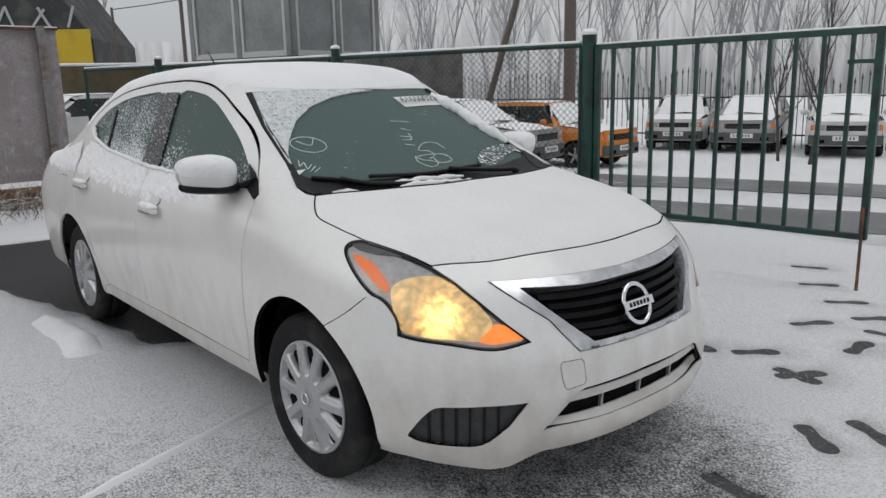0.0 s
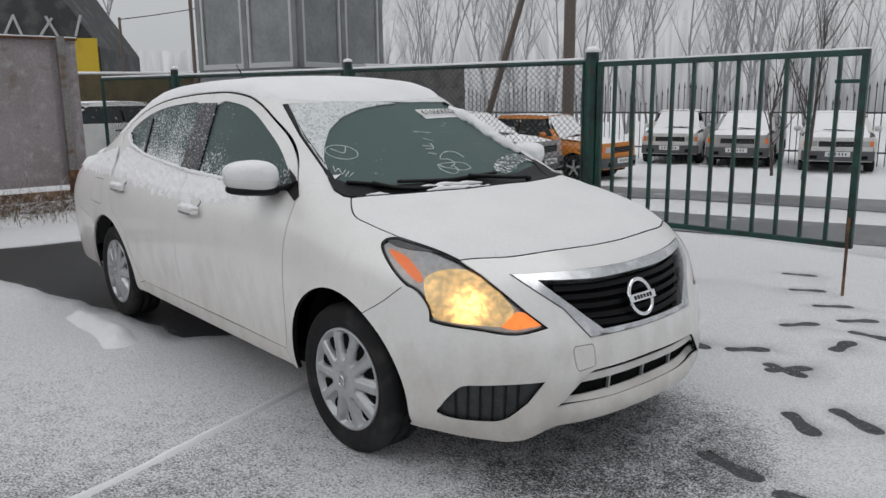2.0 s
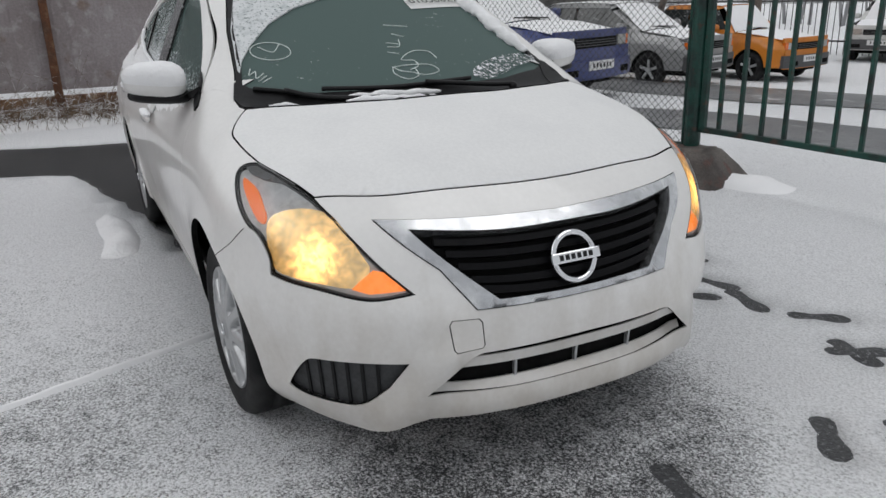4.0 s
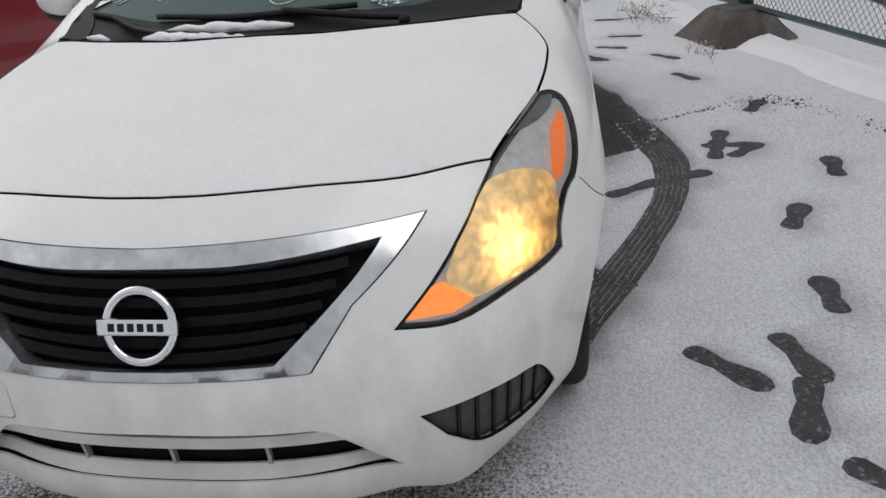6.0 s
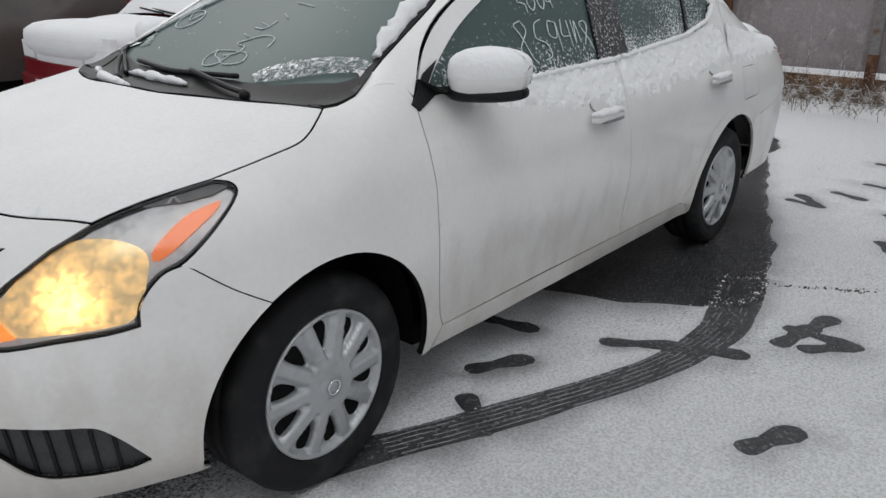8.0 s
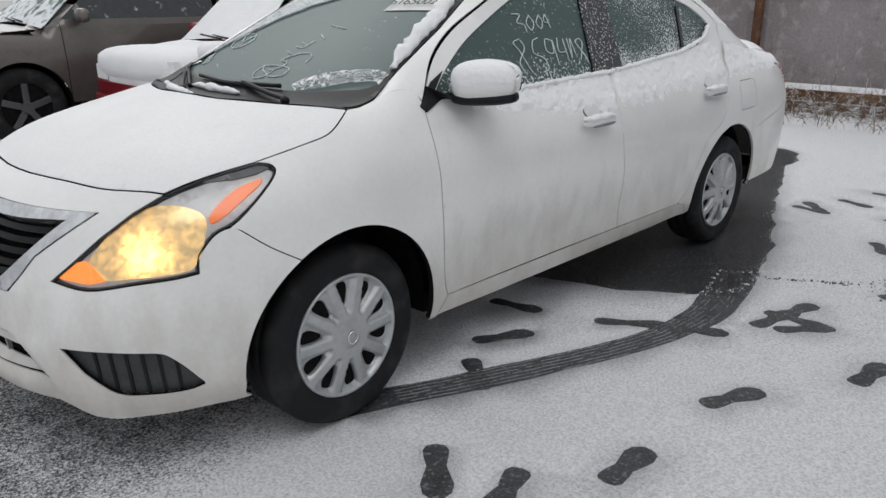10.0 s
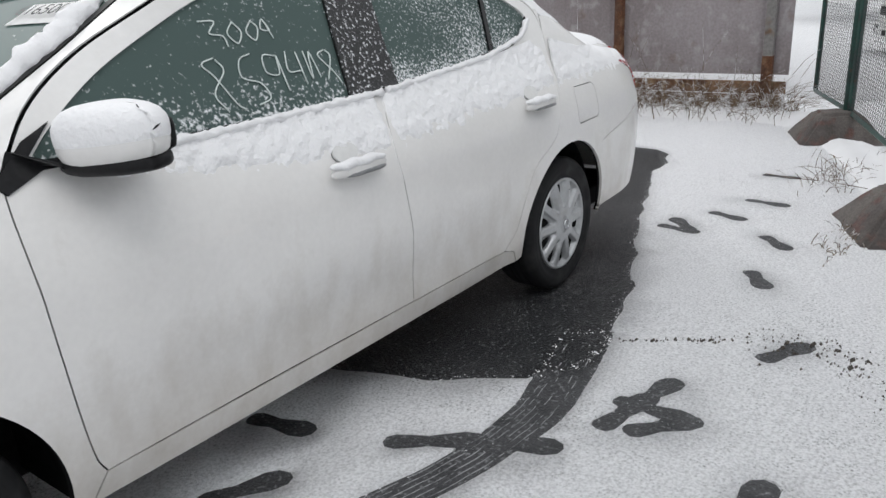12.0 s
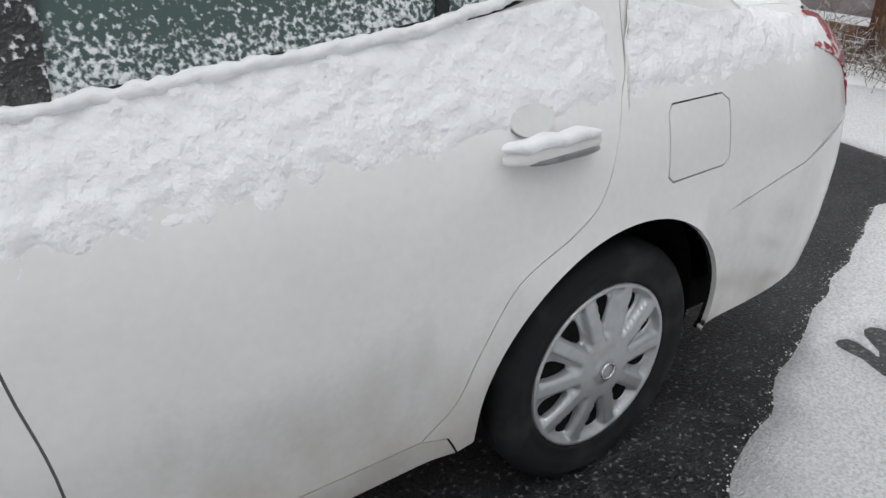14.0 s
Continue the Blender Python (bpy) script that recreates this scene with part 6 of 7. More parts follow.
def plain_wheel(parent, x, y, r, rim_mat, spokes=5):
    w = new("wheel")
    w.parent = parent
    s = r / .305
    w.matrix_local = pose(x, y, r, 0, 0, 0 if y > 0 else 180) @ Matrix.Diagonal((s, 1.1, s, 1))
    mesh_ob("tyre", road_tyre_v, road_tyre_f, rubber, w)
    bm = bmesh.new()
    bmesh.ops.create_cone(bm, cap_ends=True, segments=24, radius1=.195, radius2=.195, depth=.06, matrix=Matrix.Translation((0, .03, 0)) @ Matrix.Rotation(radians(90), 4, "X"))
    part("rim_back", bm, lining, w)
    bm = bmesh.new()
    for k in range(spokes):
        box(bm, (-.025, .058, .02), (.025, .078, .192), .006, Matrix.Rotation(k * math.tau / spokes, 4, "Y"))
    bmesh.ops.create_cone(bm, cap_ends=True, segments=16, radius1=.05, radius2=.045, depth=.03, matrix=Matrix.Translation((0, .07, 0)) @ Matrix.Rotation(radians(-90), 4, "X"))
    part("rim", bm, rim_mat, w, "spoked rim")


def parked_car(label, m, paint, F, nose, tail, half, hood, deck_z, roof, ws0, ws1, rw0, rw1, belt, ax_f, ax_r, r, snowy=True, rim=None, low_bumper=None, group="parked cars", blanket=False):
    """A parked car built panel by panel on its own form; axles at ax_f, ax_r."""
    c = thing("parked_car", label, "car", m, group)
    fw = [paint, lining]
    k1, k2 = (ws0 - ws1) / (roof - hood), (rw0 - rw1) / (roof - deck_z)
    A = r + .05
    beltl = [(ws0 - .10, belt), (rw0 + .06, belt)]
    body_low = np.vstack([[(nose - .08, .30), (nose - .06, hood - .14), (ws0, belt - .03), (rw0, belt - .03), (tail + .06, deck_z - .12), (tail + .08, .32)],
                          arc(ax_r, r, A, 177, 3, 18), arc(ax_f, r, A, 177, 3, 18)])
    top_win = [(ws0 - k1 * (belt + .04 - hood) - .10, belt + .03), (ws1 - .02, roof - .10), (rw1 + .02, roof - .10), (rw0 - k2 * (belt + .04 - deck_z) + .10, belt + .03)]
    cab = [(ws0, belt - .03), (ws1 + .05, roof - .03), (rw1 - .05, roof - .03), (rw0, belt - .03)]
    midx = (ws1 + rw1) / 2
    for right in (False, True):
        kw = dict(mirror=right, step=.10, edge=.05)
        panel("body_side", F, ray_side, body_low, fw, c, gap=0, **kw)
        panel("cabin_side", F, ray_side, cab, fw, c, holes=[top_win], gap=0, **kw)
        t = np.array(top_win)
        for a, b in (((t[0], t[1]), .03), ((t[3], t[2]), -.03)):
            q = np.array([a[0], a[1], (midx + b, roof - .10), (midx + b, belt + .03)])
            panel("side_window", F, ray_side, q, [dark_glass, black_trim], c, gap=0, thick=.01, lift=-.008, **kw)
        for xx in (ws0 - .15, midx, rw0 + .10):
            panel("door_seam", F, ray_side, [(xx, .32), (xx + .006, .32), (xx + .006, belt), (xx, belt)], lining, c, gap=0, thick=.002, lift=.002, mirror=right, step=.1)
        panel("door_handle", F, ray_side, [(midx + .12, belt - .13), (midx + .26, belt - .13), (midx + .26, belt - .105), (midx + .12, belt - .105)], black_trim, c, gap=0, thick=.02, lift=.02, mirror=right, step=.1)
        sgn = -1 if right else 1
        bm = rounded(bmesh.new(), (ws0 - .38, sgn * (half + .06) - .085, belt), (ws0 - .26, sgn * (half + .06) + .085, belt + .13), 3, 14)
        part("door_mirror", bm, paint if F is not None else paint, c, smooth=True)
        plain_wheel(c, ax_f, sgn * (half - .11), r, rim or silver)
        plain_wheel(c, ax_r, sgn * (half - .11), r, rim or silver)
        for wx in (ax_f, ax_r):
            verts, faces = [], []
            for i, a in enumerate(np.radians(np.linspace(-10, 190, 16))):
                verts += [(wx + A * math.cos(a), sgn * (half - .03), r + A * math.sin(a)), (wx + A * math.cos(a), sgn * (half - .4), r + A * math.sin(a))]
                if i:
                    faces.append((2 * i - 2, 2 * i - 1, 2 * i + 1, 2 * i))
            faces.append(tuple(range(1, 32, 2)))
            mesh_ob("wheel_housing", verts, faces, lining, c, smooth=False)
    sym = lambda h: np.vstack([h, np.array(h)[::-1] * (1, -1)])
    topm = [snow, paint] if snowy else fw
    rf = dict(relief=lambda p, n: .008 + .008 * np.array([noise.noise(q * 4) for q in p])) if snowy else {}
    panel("hood", F, ray_top, sym([(ws0 + .05, half - .13), (nose - .12, half - .20), (nose - .07, .3)]), topm, c, "hood under snow" if snowy else "", gap=0, step=.10, edge=.05, **rf)
    panel("roof", F, ray_top, sym([(ws1 - .03, half - .27), (rw1 + .03, half - .27)]), topm, c, "roof under snow" if snowy else "", gap=0, step=.12, edge=.06, **rf)
    panel("boot", F, ray_top, sym([(rw0 - .04, half - .13), (tail + .12, half - .16)]), topm, c, gap=0, step=.12, edge=.06)
    snow_glass = [glass_material("snowed_screen", (.3, .35, .35), .6, .75, 12) if "snowed_screen" not in bpy.data.materials else bpy.data.materials["snowed_screen"], black_trim]
    panel("windscreen", F, ray_top, sym([(ws0 - .02, half - .17), (ws1 + .02, half - .30)]), [snow, black_trim] if snowy else snow_glass, c, "windscreen covered with snow", gap=0, thick=.01, lift=.004, step=.1, edge=.05)
    panel("rear_window", F, ray_top, sym([(rw1 - .02, half - .30), (rw0 + .04, half - .17)]), snow_glass, c, gap=0, thick=.01, lift=.004, step=.1, edge=.05)
    # nose and tail by plain sweeps across the width
    def across(name, z0, z1, wid, xs, mat, out, lab="", depth=.05, back=False, y0=None):
        n_ = 13
        ys = np.linspace(-wid, wid, n_) if y0 is None else np.linspace(y0 - wid, y0 + wid, n_)
        verts, faces = [], []
        s = 1 if not back else -1
        start = np.c_[np.full(n_, xs + s * .25), ys, np.full(n_, (z0 + z1) / 2)]
        for y, px in zip(ys, march(F, start, np.broadcast_to(np.array([-s, 0.0, 0.0]), start.shape), 1.0, 40)[0][:, 0]):
            verts += [(px + s * out, y, z0), (px + s * out, y, z1), (px - s * depth, y, z1), (px - s * depth, y, z0)]
        for i in range(n_ - 1):
            for j in range(4):
                a, b = i * 4 + j, i * 4 + (j + 1) % 4
                faces.append((a, a + 4, b + 4, b))
        faces += [(0, 1, 2, 3), tuple((n_ - 1) * 4 + j for j in (3, 2, 1, 0))]
        return mesh_ob(name, verts, faces, mat, c, lab, smooth=False)
    bp_ = low_bumper or paint
    if blanket:
        part("nose_snow", rounded(bmesh.new(), (nose - .62, -half + .10, hood - .30), (nose + .045, half - .10, hood - .01), 3.0, 28), snow, c, "rounded snow over the nose", smooth=True)
    hz = hood - .20
    across("nose_panel", .28, hz - .11, half - .10, nose, paint, 0)
    across("nose_top", hz - .11, hz + .10, half - .10, nose, snow if blanket else paint, -.004)
    across("front_bumper", .30, .52, half - .06, nose, bp_, .05, "front bumper")
    across("grille", hz - .11, hz + .01, half - .42, nose, snow if blanket else lining, .008, "grille under snow" if blanket else "dark grille")
    for zz in () if blanket else (-.08, -.05, -.02):
        across("grille_bar", hz + zz - .006, hz + zz + .004, half - .43, nose, grey_plastic, .016)
    for sgn in (-1, 1):
        across("headlight", hz - .10, hz + .02, .12, nose, snow if blanket else lamp_glass, .010, "square headlight", y0=sgn * (half - .27))
        across("turn_signal", hz - .10, hz + .02, .035, nose - .02, snow if blanket else amber, .010, "amber corner light", y0=sgn * (half - .13))
        across("tail_light", deck_z - .32, deck_z - .18, .13, tail, red_lens, .01, "red tail light", back=True, y0=sgn * (half - .25))
        across("fog_recess", .34, .42, .10, nose, lining, .056, y0=sgn * (half - .30))
    pl = across("number_plate", .40, .51, .26, nose, plate_mat, .062, "white number plate with an unreadable dark line")
    for k in range(6):
        across("plate_mark", .43, .48, .014, nose, black_trim, .066, depth=-.055, y0=-.18 + k * .07)
    across("rear_bumper", .32, .55, half - .06, tail, bp_, .05, "rear bumper", back=True)
    across("tail_panel", .30, deck_z - .08, half - .12, tail, paint, 0, back=True)
    part("underbody", boxes(((tail + .2, -half + .25, .2), (nose - .2, half - .25, .36)), bevel=.02), lining, c)
    for s in (-1, 1):
        v, f = path_tube([(ws0 + .0, s * .1 + .25, hood + .025), (ws0 - .06, s * .1 - .2, hood + .05)], .008, 5)
        mesh_ob("wiper", v, f, black_trim, c)
    return c


off_white = material("old_white_paint", (.62, .62, .60), .4, coat=.3, spots=[(3, (.50, .50, .49), .45, .7)], grain=(40, .05))
grey_silver = material("silver_grey_paint", (.36, .36, .36), .35, .3, coat=.4, spots=[(3, (.28, .28, .28), .45, .7)], grain=(40, .05))
orange = material("orange_paint", (.62, .21, .02), .4, coat=.3, spots=[(3, (.45, .14, .02), .5, .7)], grain=(40, .05))
dark_red = material("dark_red_paint", (.22, .008, .015), .3, coat=.6, grain=(40, .1))
bronze = material("grey_brown_paint", (.13, .115, .105), .32, .4, coat=.5, spots=[(4, (.10, .09, .085), .45, .7)], grain=(40, .06))
alloy_dark = material("dark_alloy", (.12, .12, .125), .35, .7, grain=(30, .1))
dark_blue = material("blue_paint", (.02, .035, .16), .35, coat=.5, grain=(40, .1))

LADA = dict(nose=2.02, tail=-2.02, half=.80, hood=.93, deck_z=.96, roof=1.43, ws0=.86, ws1=.42, rw0=-1.32, rw1=-.92, belt=.93, ax_f=1.28, ax_r=-1.14, r=.29)
HATCH = dict(nose=2.0, tail=-1.98, half=.82, hood=.93, deck_z=1.0, roof=1.40, ws0=1.02, ws1=.30, rw0=-1.75, rw1=-1.15, belt=.93, ax_f=1.25, ax_r=-1.22, r=.285)
SUV = dict(nose=2.30, tail=-2.25, half=.92, hood=1.08, deck_z=1.12, roof=1.68, ws0=1.15, ws1=.45, rw0=-2.10, rw1=-1.75, belt=1.10, ax_f=1.40, ax_r=-1.32, r=.36)
NEAR = dict(nose=2.15, tail=-2.15, half=.85, hood=.97, deck_z=1.02, roof=1.44, ws0=1.10, ws1=.42, rw0=-1.70, rw1=-1.10, belt=.98, ax_f=1.28, ax_r=-1.30, r=.305)


def form(d):
    return boxy_field(*(d[k] for k in ("nose", "tail", "half", "hood", "deck_z", "roof", "ws0", "ws1", "rw0", "rw1", "belt")), drop=.16)


lada, hatch, suv, near_form = form(LADA), form(HATCH), form(SUV), form(NEAR)
EYE0 = Vector((3.65, -2.40, 1.36))


def seen(az, far, z=0.0):
    x, y = EYE0.x + far * math.cos(radians(az)), EYE0.y + far * math.sin(radians(az))
    return Vector((x, y, z + float(land(x, y))))


def park(az, far, turn):
    p = seen(az, far)
    return pose(p.x, p.y, p.z, 0, 0, turn)


SMALL = dict(nose=1.78, tail=-1.78, half=.79, hood=.95, deck_z=1.0, roof=1.46, ws0=.95, ws1=.38, rw0=-1.60, rw1=-1.25, belt=.96, ax_f=1.12, ax_r=-1.08, r=.285)
small_form = form(SMALL)
parked_car("old white boxy sedan parked in the snow", park(121.7, 23.4, -66), off_white, lada, **LADA, low_bumper=grey_plastic)
parked_car("silver-grey sedan parked in the snow", park(117.2, 22.6, -70), grey_silver, hatch, **HATCH, low_bumper=grey_plastic)
parked_car("old white hatchback with dark lower bumper in the snow", park(111.8, 21.8, -66), off_white, hatch, **HATCH, low_bumper=grey_plastic)
parked_car("old orange sedan with snow on hood and windscreen", pose(-8.25, 11.1, float(land(-8.25, 11.1)), 0, 0, 8), orange, lada, **LADA, low_bumper=grey_plastic)
parked_car("silver-grey hatchback under snow behind the mesh fence", pose(-8.0, 8.27, float(land(-8.0, 8.27)), 0, 0, 15), grey_silver, hatch, **HATCH, low_bumper=grey_plastic)
parked_car("dark blue sedan behind the mesh fence", pose(-6.1, 4.15, 0, 0, 0, 18), dark_blue, near_form, **NEAR)
parked_car("white hatchback behind the mesh fence", park(163.9, 17.6, -75), off_white, hatch, **HATCH)
parked_car("dark red hatchback blanketed with snow", pose(-1.88, -3.74, 0, 0, 0, 0), dark_red, small_form, **SMALL, blanket=True)
parked_car("grey-brown crossover with dark alloy wheels", pose(-1.15, -5.95, 0, 0, 0, 0), bronze, suv, **SUV, snowy=False, rim=alloy_dark)

# ---- behind the fence: hut, sheds, masts, rails ----
hut_wall = material("grey_cladding", (.20, .21, .21), .6, spots=[(2, (.15, .155, .155), .45, .65)], grain=(30, .1))
pale_frame = material("pale_window_frame", (.45, .46, .46), .5, grain=(30, .06))
hut_glass = material("dull_hut_glass", (.16, .175, .175), .18, coat=.2, spots=[(2, (.22, .235, .235), .4, .7)], grain=(12, .1))
olive = material("olive_boards", (.12, .095, .045), .75, spots=[(3, (.08, .065, .035), .45, .65)], grain=(30, .15))
yellow = material("yellow_sheet", (.60, .42, .02), .5, spots=[(2, (.5, .34, .02), .5, .7)], grain=(30, .06))
roof_dark = material("dark_roofing", (.045, .047, .05), .8, spots=[(2, (.09, .095, .09), .5, .65)], grain=(30, .2))
wood_pole = material("weathered_pole", (.14, .115, .10), .85, grain=(30, .2), bump=(40, .004))
a0, a1, a2 = seen(156.2, 17.5), seen(149.3, 15.6), seen(143.3, 17.6)
hut = thing("guard_hut", "grey clad guard hut with wide dull windows, raised above the fence", "hut")
top_c = (a0 + a2) / 2 + ((a0 + a2) / 2 - a1)
for nm, z0, z1, mat in (("wall", .0, 2.08, hut_wall), ("upper_wall", 3.95, 4.6, hut_wall)):
    bm = bmesh.new()
    ring0 = [bm.verts.new((p.x, p.y, z0)) for p in (a0, a1, a2, top_c)]
    ring1 = [bm.verts.new((p.x, p.y, z1)) for p in (a0, a1, a2, top_c)]
    for i in range(4):
        bm.faces.new((ring0[i], ring0[(i + 1) % 4], ring1[(i + 1) % 4], ring1[i]))
    bm.faces.new(ring1)
    bm.faces.new(ring0[::-1])
    bmesh.ops.recalc_face_normals(bm, faces=list(bm.faces))
    part(nm, bm, mat, hut)
for p, q in ((a0, a1), (a1, a2)):
    d = (q - p).normalized()
    n_ = Vector((d.y, -d.x, 0))
    L = (q - p).length
    turn = Matrix.Translation(p) @ Matrix.Rotation(math.atan2(d.y, d.x), 4, "Z")
    for u0, u1 in ((0, .13), (L / 2 - .07, L / 2 + .07), (L - .13, L)):
        bm = bmesh.new()
        box(bm, (u0, -.03, 2.08), (u1, .12, 3.95), .01, turn)
        part("window_post", bm, hut_wall, hut)
    for u0, u1 in ((.13, L / 2 - .07), (L / 2 + .07, L - .13)):
        w = new("window")
        w.parent = hut
        bm = bmesh.new()
        for lo, hi in (((u0, -.02, 2.08), (u1, .08, 2.19)), ((u0, -.02, 3.86), (u1, .08, 3.95)), ((u0, -.02, 2.19), (u0 + .07, .08, 3.86)), ((u1 - .07, -.02, 2.19), (u1, .08, 3.86))):
            box(bm, lo, hi, .008, turn)
        part("frame", bm, pale_frame, w, "pale frame")
        bm = bmesh.new()
        box(bm, (u0 + .07, .02, 2.19), (u1 - .07, .05, 3.86), 0, turn)
        part("pane", bm, hut_glass, w)


def block(name, label, cat, p, q, depth, z0, z1, mat, snow_top=True):
    """A shed-like body whose front runs from p to q."""
    d = (q - p).normalized()
    L = (q - p).length
    t = thing(name, label, cat, Matrix.Translation(p) @ Matrix.Rotation(math.atan2(d.y, d.x), 4, "Z"))
    part("wall", boxes(((0, 0, z0), (L, depth, z1))), mat, t)
    n_ = int(L / .22)
    for k in range(min(n_, 60)):
        part("board", boxes(((k * .22 + .008, -.02, z0), (k * .22 + .212, 0.004, z1 - .02))), mat, t)
    if snow_top:
        part("roof_snow", boxes(((-.1, -.12, z1), (L + .1, depth, z1 + .07)), bevel=.03), snow, t, "snow on its roof")
    return t


shed_boards = material("grey_shed_boards", (.16, .155, .15), .85, spots=[(4, (.10, .098, .095), .45, .65)], grain=(30, .25))
block("plank_fence", "olive-brown board fence with snow on its top edge", "fence", seen(151, 20), seen(166, 20), .08, 0, 2.35, olive)
block("shed", "low grey board shed with a snowy roof", "shed", seen(139.6, 20.5), seen(148, 20), 3, 0, 2.5, shed_boards)
bld = thing("gabled_house", "dark-gabled house with painted strokes and a yellow band", "house")
p, q = seen(175, 26), seen(162.6, 24)
d = (q - p).normalized()
turn = Matrix.Translation(p) @ Matrix.Rotation(math.atan2(d.y, d.x), 4, "Z")
L = (q - p).length
bm = bmesh.new()
pts = [(0, 0), (L, 0), (L, 2.9), (L * .62, 6.3), (0, 6.3)]
v0 = [bm.verts.new(turn @ Vector((u, 0, z))) for u, z in pts]
v1 = [bm.verts.new(turn @ Vector((u, 5, z))) for u, z in pts]
bm.faces.new(v0)
bm.faces.new(v1[::-1])
for i in range(5):
    bm.faces.new((v0[i], v1[i], v1[(i + 1) % 5], v0[(i + 1) % 5]))
bmesh.ops.recalc_face_normals(bm, faces=list(bm.faces))
part("gable_wall", bm, roof_dark, bld)
bm = bmesh.new()
box(bm, (L - 2.4, -.06, 1.9), (L - .05, 0, 3.15), .01, turn)
part("yellow_band", bm, yellow, bld, "yellow sheet band")
for k in range(9):
    bm = bmesh.new()
    box(bm, (-.035, -.05, 0), (.035, -.01, .6), .01, turn @ Matrix.Translation((L - .6 - k * .46, 0, 3.2)) @ Matrix.Rotation(radians((-1) ** k * (18 + 9 * (k % 3))), 4, "Y"))
    part("painted_stroke", bm, pale_frame, bld, "pale painted stroke")


def mast(label, a, b, r0, r1, name="utility_pole"):
    ob = part(name, tube(bmesh.new(), a, b, r0, r1, 12), wood_pole, None, smooth=False)
    return tagged(ob, label, "pole")


mast("weathered wooden utility pole", seen(129.7, 20.5), seen(129.7, 20.5, 11.1), .16, .13)
mast("leaning wooden brace of a utility pole", seen(136.6, 21.5), seen(130.5, 20.2, 7.4), .09, .075)
mast("thin dark lamp mast", seen(161.2, 22), seen(161.2, 22, 3.75), .045, .035)
mast("thin dark mast beside the hut", seen(156.5, 14.8), seen(156.5, 14.8, 7), .035, .03)
for a, b, sag in ((seen(161.2, 22, 3.7), seen(140, 30, 8), .5), (seen(170, 24, 5.2), seen(156.5, 14.8, 4.3), .25), (seen(143, 17.4, 4.25), seen(129.7, 20.5, 7.9), .45)):
    v, f = path_tube([a.lerp(b, s) - Vector((0, 0, sag * 4 * s * (1 - s))) for s in np.linspace(0, 1, 14)], .012, 4)
    tagged(mesh_ob("overhead_cable", v, f, iron), "sagging dark overhead cable", "cable")

# wrought fence behind the parked row
rail_f = thing("railing_fence", "dark wrought-iron railing with pointed pickets and arched tops", "fence")
r0_, r1_ = Vector((-17.0, 15.2, -.42)), Vector((3.5, 20.2, -.42))
L = (r1_ - r0_).length
d = (r1_ - r0_).normalized()
for z in (.35, 1.35):
    part("rail", tube(bmesh.new(), r0_ + Vector((0, 0, z)), r1_ + Vector((0, 0, z)), .022, sides=4), iron, rail_f)
pk = tube(bmesh.new(), (0, 0, 0), (0, 0, 1.7), .013, sides=4)
bmesh.ops.create_cone(pk, cap_ends=True, segments=4, radius1=.03, radius2=.002, depth=.14, matrix=Matrix.Translation((0, 0, 1.77)))
first = part("picket", pk, iron, rail_f)
n_ = int(L / .16)
for k in range(n_):
    ph = (k % 16) / 15
    o = first if k == 0 else new("picket", first.data)
    o.parent = rail_f
    o.matrix_local = Matrix.Translation(r0_ + d * (k * .16)) @ Matrix.Diagonal((1, 1, .92 + .28 * math.sin(ph * math.pi), 1))

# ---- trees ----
# far bark is paled: the haze of the snowfall is in its colour
bark_far = material("haze_pale_bark", (.31, .31, .32), .9, spots=[(3, (.38, .38, .39), .45, .65)], grain=(20, .15))
bark_near = material("dark_wet_bark", (.07, .06, .055), .9, spots=[(8, (.12, .11, .10), .5, .7)], grain=(40, .2))


def bare_tree(seed, h, mat, label, levels=4, twig=5, spread_=.55, thick_=.011):
    """A leafless tree: tapered trunk with limbs, and a crown of many fine twigs."""
    rg = random.Random(seed)
    t = thing("bare_tree", label, "tree", group="bare trees")
    trunk, crown = ([], []), ([], [])

    def limb(p, d, ln, r, lev):
        pts = [p]
        for s in range(4):
            d = (d + Vector((rg.gauss(0, .10), rg.gauss(0, .10), rg.gauss(.04, .05)))).normalized()
            pts.append(pts[-1] + d * ln / 4)
        dst = trunk if lev < 2 else crown
        v, f = path_tube(pts, [r * (1 - .17 * i) for i in range(5)], 5 if lev < 2 else 3)
        k = len(dst[0])
        dst[0].extend(v)
        dst[1].extend(tuple(i + k for i in q) for q in f)
        if lev >= levels:
            return
        for _ in range(twig if lev else twig + 5):
            s = rg.uniform(.25 if lev == 0 else .15, 1)
            i = min(int(s * 4), 3)
            b = pts[i].lerp(pts[i + 1], s * 4 - i)
            a = rg.uniform(0, math.tau)
            out = Vector((math.cos(a), math.sin(a), rg.uniform(.35, 1.2)))
            limb(b, (d * .6 + out * spread_).normalized(), ln * rg.uniform(.32, .55), r * .5 * (1 - .5 * s), lev + 1)

    limb(Vector((0, 0, -.1)), Vector((0, 0, 1)), h * .8, h * thick_, 0)
    mesh_ob("trunk", *trunk, mat, t)
    w = mesh_ob("crown", *crown, mat, t, "fine bare twigs", smooth=False)
    return t


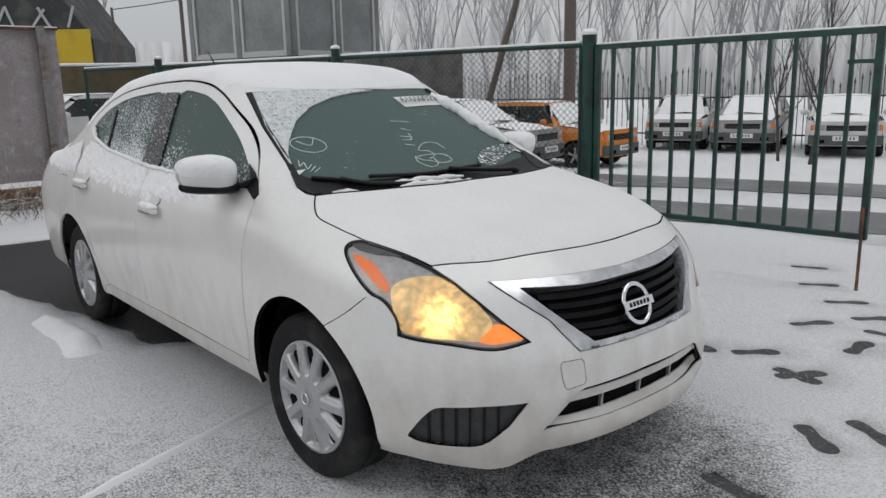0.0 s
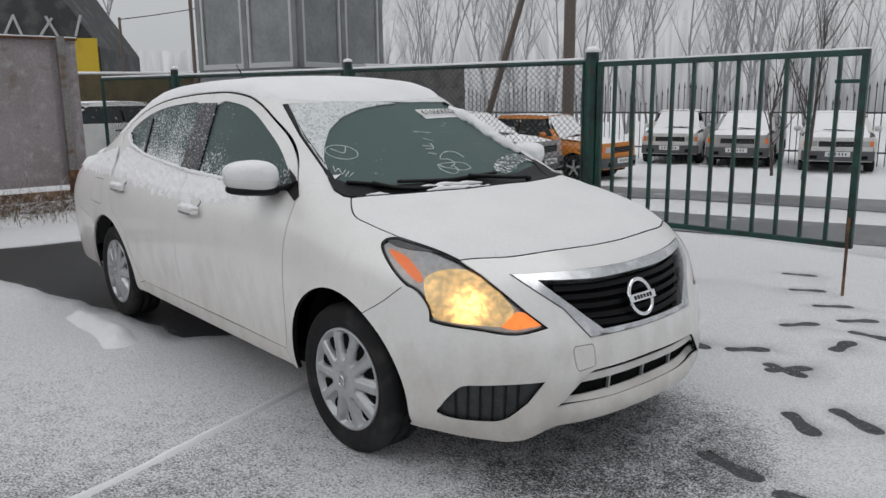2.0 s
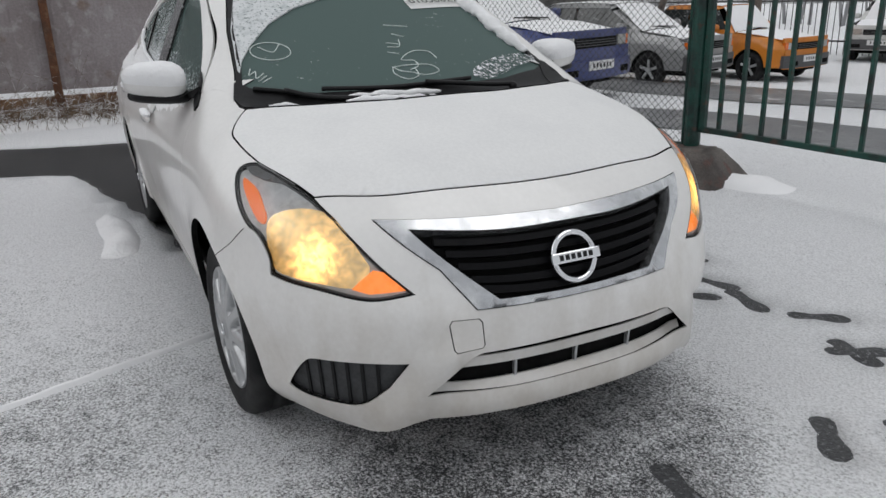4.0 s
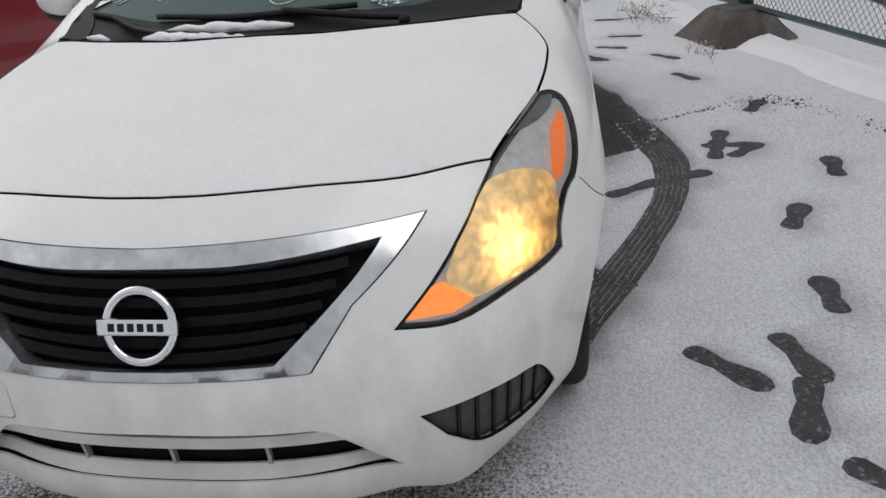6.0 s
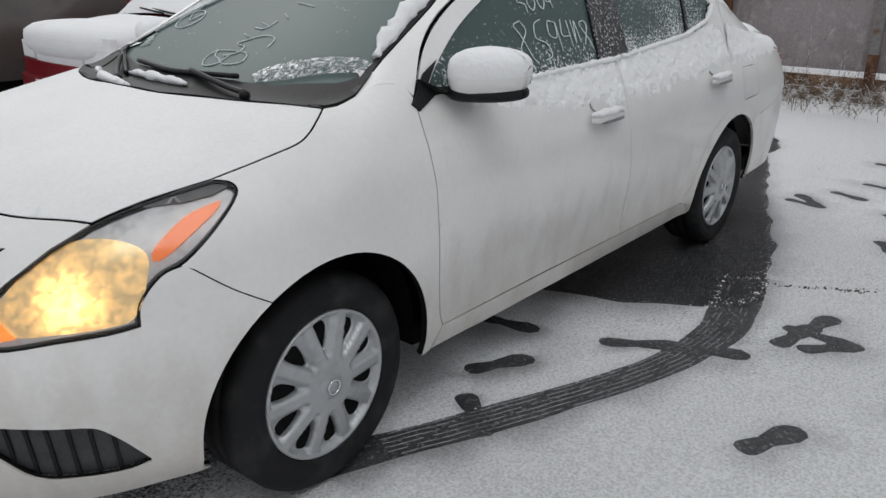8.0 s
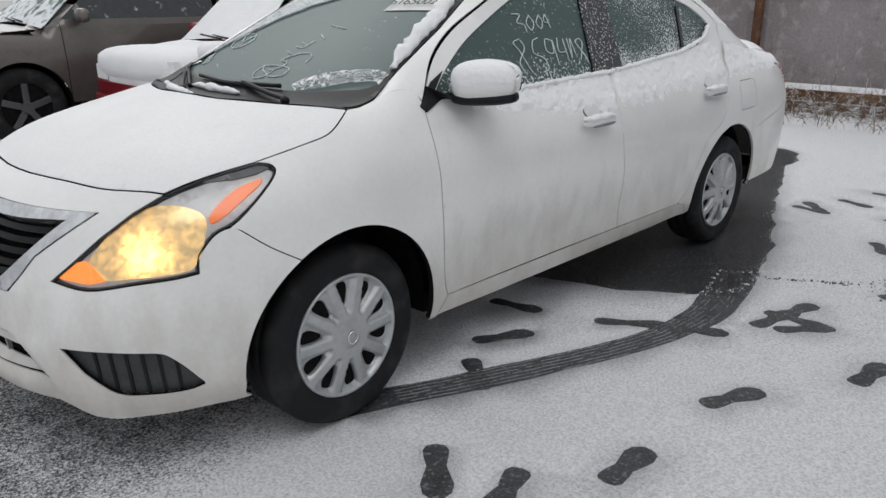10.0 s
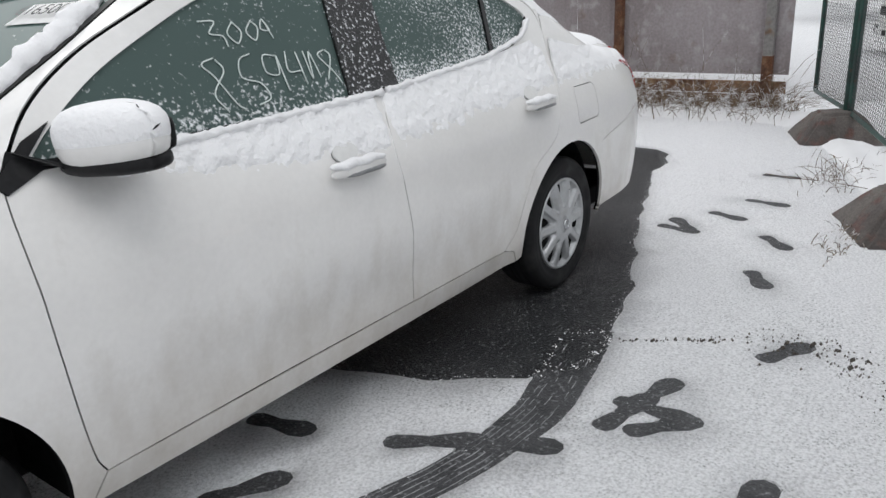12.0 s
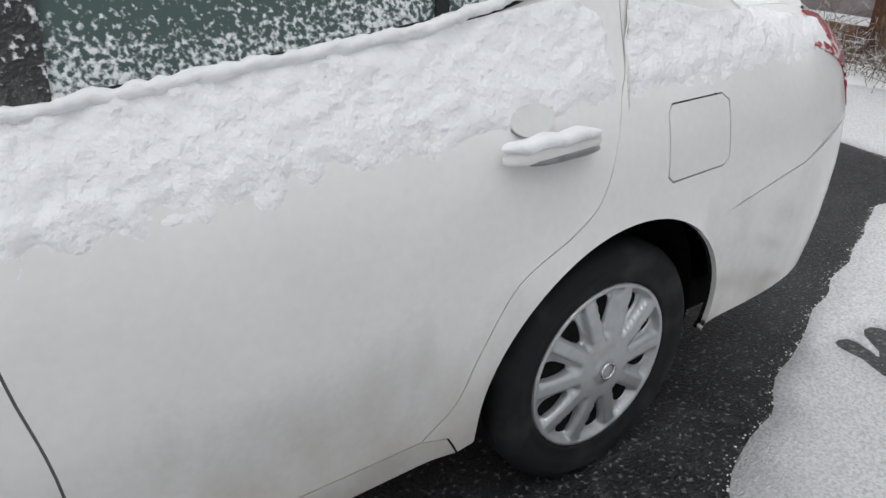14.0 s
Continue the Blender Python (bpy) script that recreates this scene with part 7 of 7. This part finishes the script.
protos = [bare_tree(s, 11, bark_far, "tall leafless tree, haze of the snowfall put into its grey", 4, 4, thick_=.0075) for s in (1, 2, 3, 4)]
rg = random.Random(9)
spots_ = []
for i in range(74):
    az, far = rg.uniform(100, 172), rg.uniform(38, 62)
    if 60 > i:
        az = rg.uniform(100, 146)
    spots_.append((az, far))
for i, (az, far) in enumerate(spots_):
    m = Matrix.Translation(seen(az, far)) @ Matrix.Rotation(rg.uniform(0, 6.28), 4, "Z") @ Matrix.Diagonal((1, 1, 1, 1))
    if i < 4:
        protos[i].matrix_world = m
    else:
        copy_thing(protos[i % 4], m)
near_tree = bare_tree(21, 4.3, bark_near, "dark bare sapling with upright twigs behind the parked cars", 3, 6, .42)
near_tree.matrix_world = Matrix.Translation(seen(113.6, 18.2))
thin_tree = bare_tree(25, 3.6, bark_near, "thin dark bare shrub behind the parked cars", 3, 5, .5)
thin_tree.matrix_world = Matrix.Translation(seen(115.5, 18.8))


# far wood, without detail: snowfall haze painted in as glow, paler towards the top
def far_wood():
    m = bpy.data.materials.new("far_wood")
    m.use_nodes = True
    n, l = m.node_tree.nodes, m.node_tree.links
    b = n["Principled BSDF"]
    b.inputs["Roughness"].default_value, b.inputs["Specular IOR Level"].default_value = 1.0, 0
    co = n.new("ShaderNodeNewGeometry").outputs["Position"]
    mp = n.new("ShaderNodeMapping")
    mp.inputs["Scale"].default_value = (1, 1, .12)
    l.new(co, mp.inputs["Vector"])
    t = n.new("ShaderNodeTexNoise")
    t.inputs["Scale"].default_value, t.inputs["Detail"].default_value = .9, 8
    l.new(mp.outputs[0], t.inputs["Vector"])
    sp = n.new("ShaderNodeSeparateXYZ")
    l.new(co, sp.inputs[0])
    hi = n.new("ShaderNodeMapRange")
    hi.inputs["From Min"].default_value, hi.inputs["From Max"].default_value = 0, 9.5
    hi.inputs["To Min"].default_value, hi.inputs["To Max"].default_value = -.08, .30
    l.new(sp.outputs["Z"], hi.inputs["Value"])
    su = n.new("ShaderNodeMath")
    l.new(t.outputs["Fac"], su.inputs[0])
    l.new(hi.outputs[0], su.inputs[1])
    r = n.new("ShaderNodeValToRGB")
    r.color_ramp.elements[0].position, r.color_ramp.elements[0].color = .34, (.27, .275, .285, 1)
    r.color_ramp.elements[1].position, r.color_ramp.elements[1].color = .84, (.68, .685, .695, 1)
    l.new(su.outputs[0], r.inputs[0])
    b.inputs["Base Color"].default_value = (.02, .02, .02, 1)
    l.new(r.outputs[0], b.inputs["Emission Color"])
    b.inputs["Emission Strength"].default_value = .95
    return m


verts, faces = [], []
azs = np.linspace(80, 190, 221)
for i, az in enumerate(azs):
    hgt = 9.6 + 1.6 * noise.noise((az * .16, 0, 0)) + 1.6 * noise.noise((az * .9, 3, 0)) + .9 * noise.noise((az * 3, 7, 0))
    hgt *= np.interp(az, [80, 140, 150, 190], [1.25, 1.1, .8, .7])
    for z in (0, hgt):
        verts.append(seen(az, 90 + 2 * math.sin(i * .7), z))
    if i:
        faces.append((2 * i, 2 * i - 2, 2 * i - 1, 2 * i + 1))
tagged(mesh_ob("backdrop_wood", verts, faces, far_wood(), smooth=False), "pale grey far wood, haze of the snowfall put into its glow", "backdrop", kind="structure")

# slushy lane beyond the fence, and dark timbers by the sheet fence
slush = material("grey_slush", (.075, .077, .081), .28, spots=[(.8, (.17, .172, .178), .5, .66), (6, (.05, .05, .054), .55, .68), (2.2, (.45, .455, .46), .62, .70)], grain=(50, .3), bump=(30, .006), spec=.4)
for line, w in (([(-14, 4.4), (-8, 6.35), (-3, 8.0), (1, 9.3), (6, 11.0), (12, 13.0)], 1.65), ([(-6, 3.3), (-3, 4.3), (0, 5.3), (3, 6.3), (6, 7.3)], .62)):
    c_ = curve(line, 12)
    n_ = np.c_[-np.gradient(c_[:, 1]), np.gradient(c_[:, 0])]
    n_ /= np.linalg.norm(n_, axis=1, keepdims=True)
    wob = np.array([.25 * noise.noise((x * .7, y * .7, 0)) for x, y in c_])[:, None]
    outer, inner_ = c_ + n_ * (w + wob), c_ - n_ * (w - wob)
    rows_ = [inner_ * (1 - s) + outer * s for s in np.linspace(0, 1, 15)]
    verts = [(*p, .016 + float(land(*p))) for q in rows_ for p in q]
    k = len(outer)
    tagged(mesh_ob("road", verts, [(k * j + i, k * j + i + 1, k * j + k + i + 1, k * j + k + i) for j in range(14) for i in range(k - 1)], slush, smooth=False), "wet slushy wheel lane beyond the fence", "road", kind="structure")
old_wood = material("black_wet_timber", (.035, .028, .025), .8, grain=(40, .3), bump=(40, .004))
for k, (x, y, z, yaw, ln) in enumerate(((-6.1, -3.0, .10, 84, 1.7), (-5.9, -3.25, .09, 97, 1.4), (-6.05, -3.1, .27, 88, 1.5), (-6.3, -3.9, .12, 70, 1.6))):
    bm = bmesh.new()
    box(bm, (-ln / 2, -.08, -.075), (ln / 2, .08, .075), .012)
    tb = thing("timber", "black wet timber lying by the fence under snow", "timber", pose(x, y, z, 4 * (-1) ** k, 0, yaw), "timbers")
    part("beam", bm, old_wood, tb)
    bm = bmesh.new()
    box(bm, (-ln / 2 + .03, -.07, .07), (ln / 2 - .05, .07, .10), .012)
    part("snow_strip", bm, snow, tb, "strip of snow")
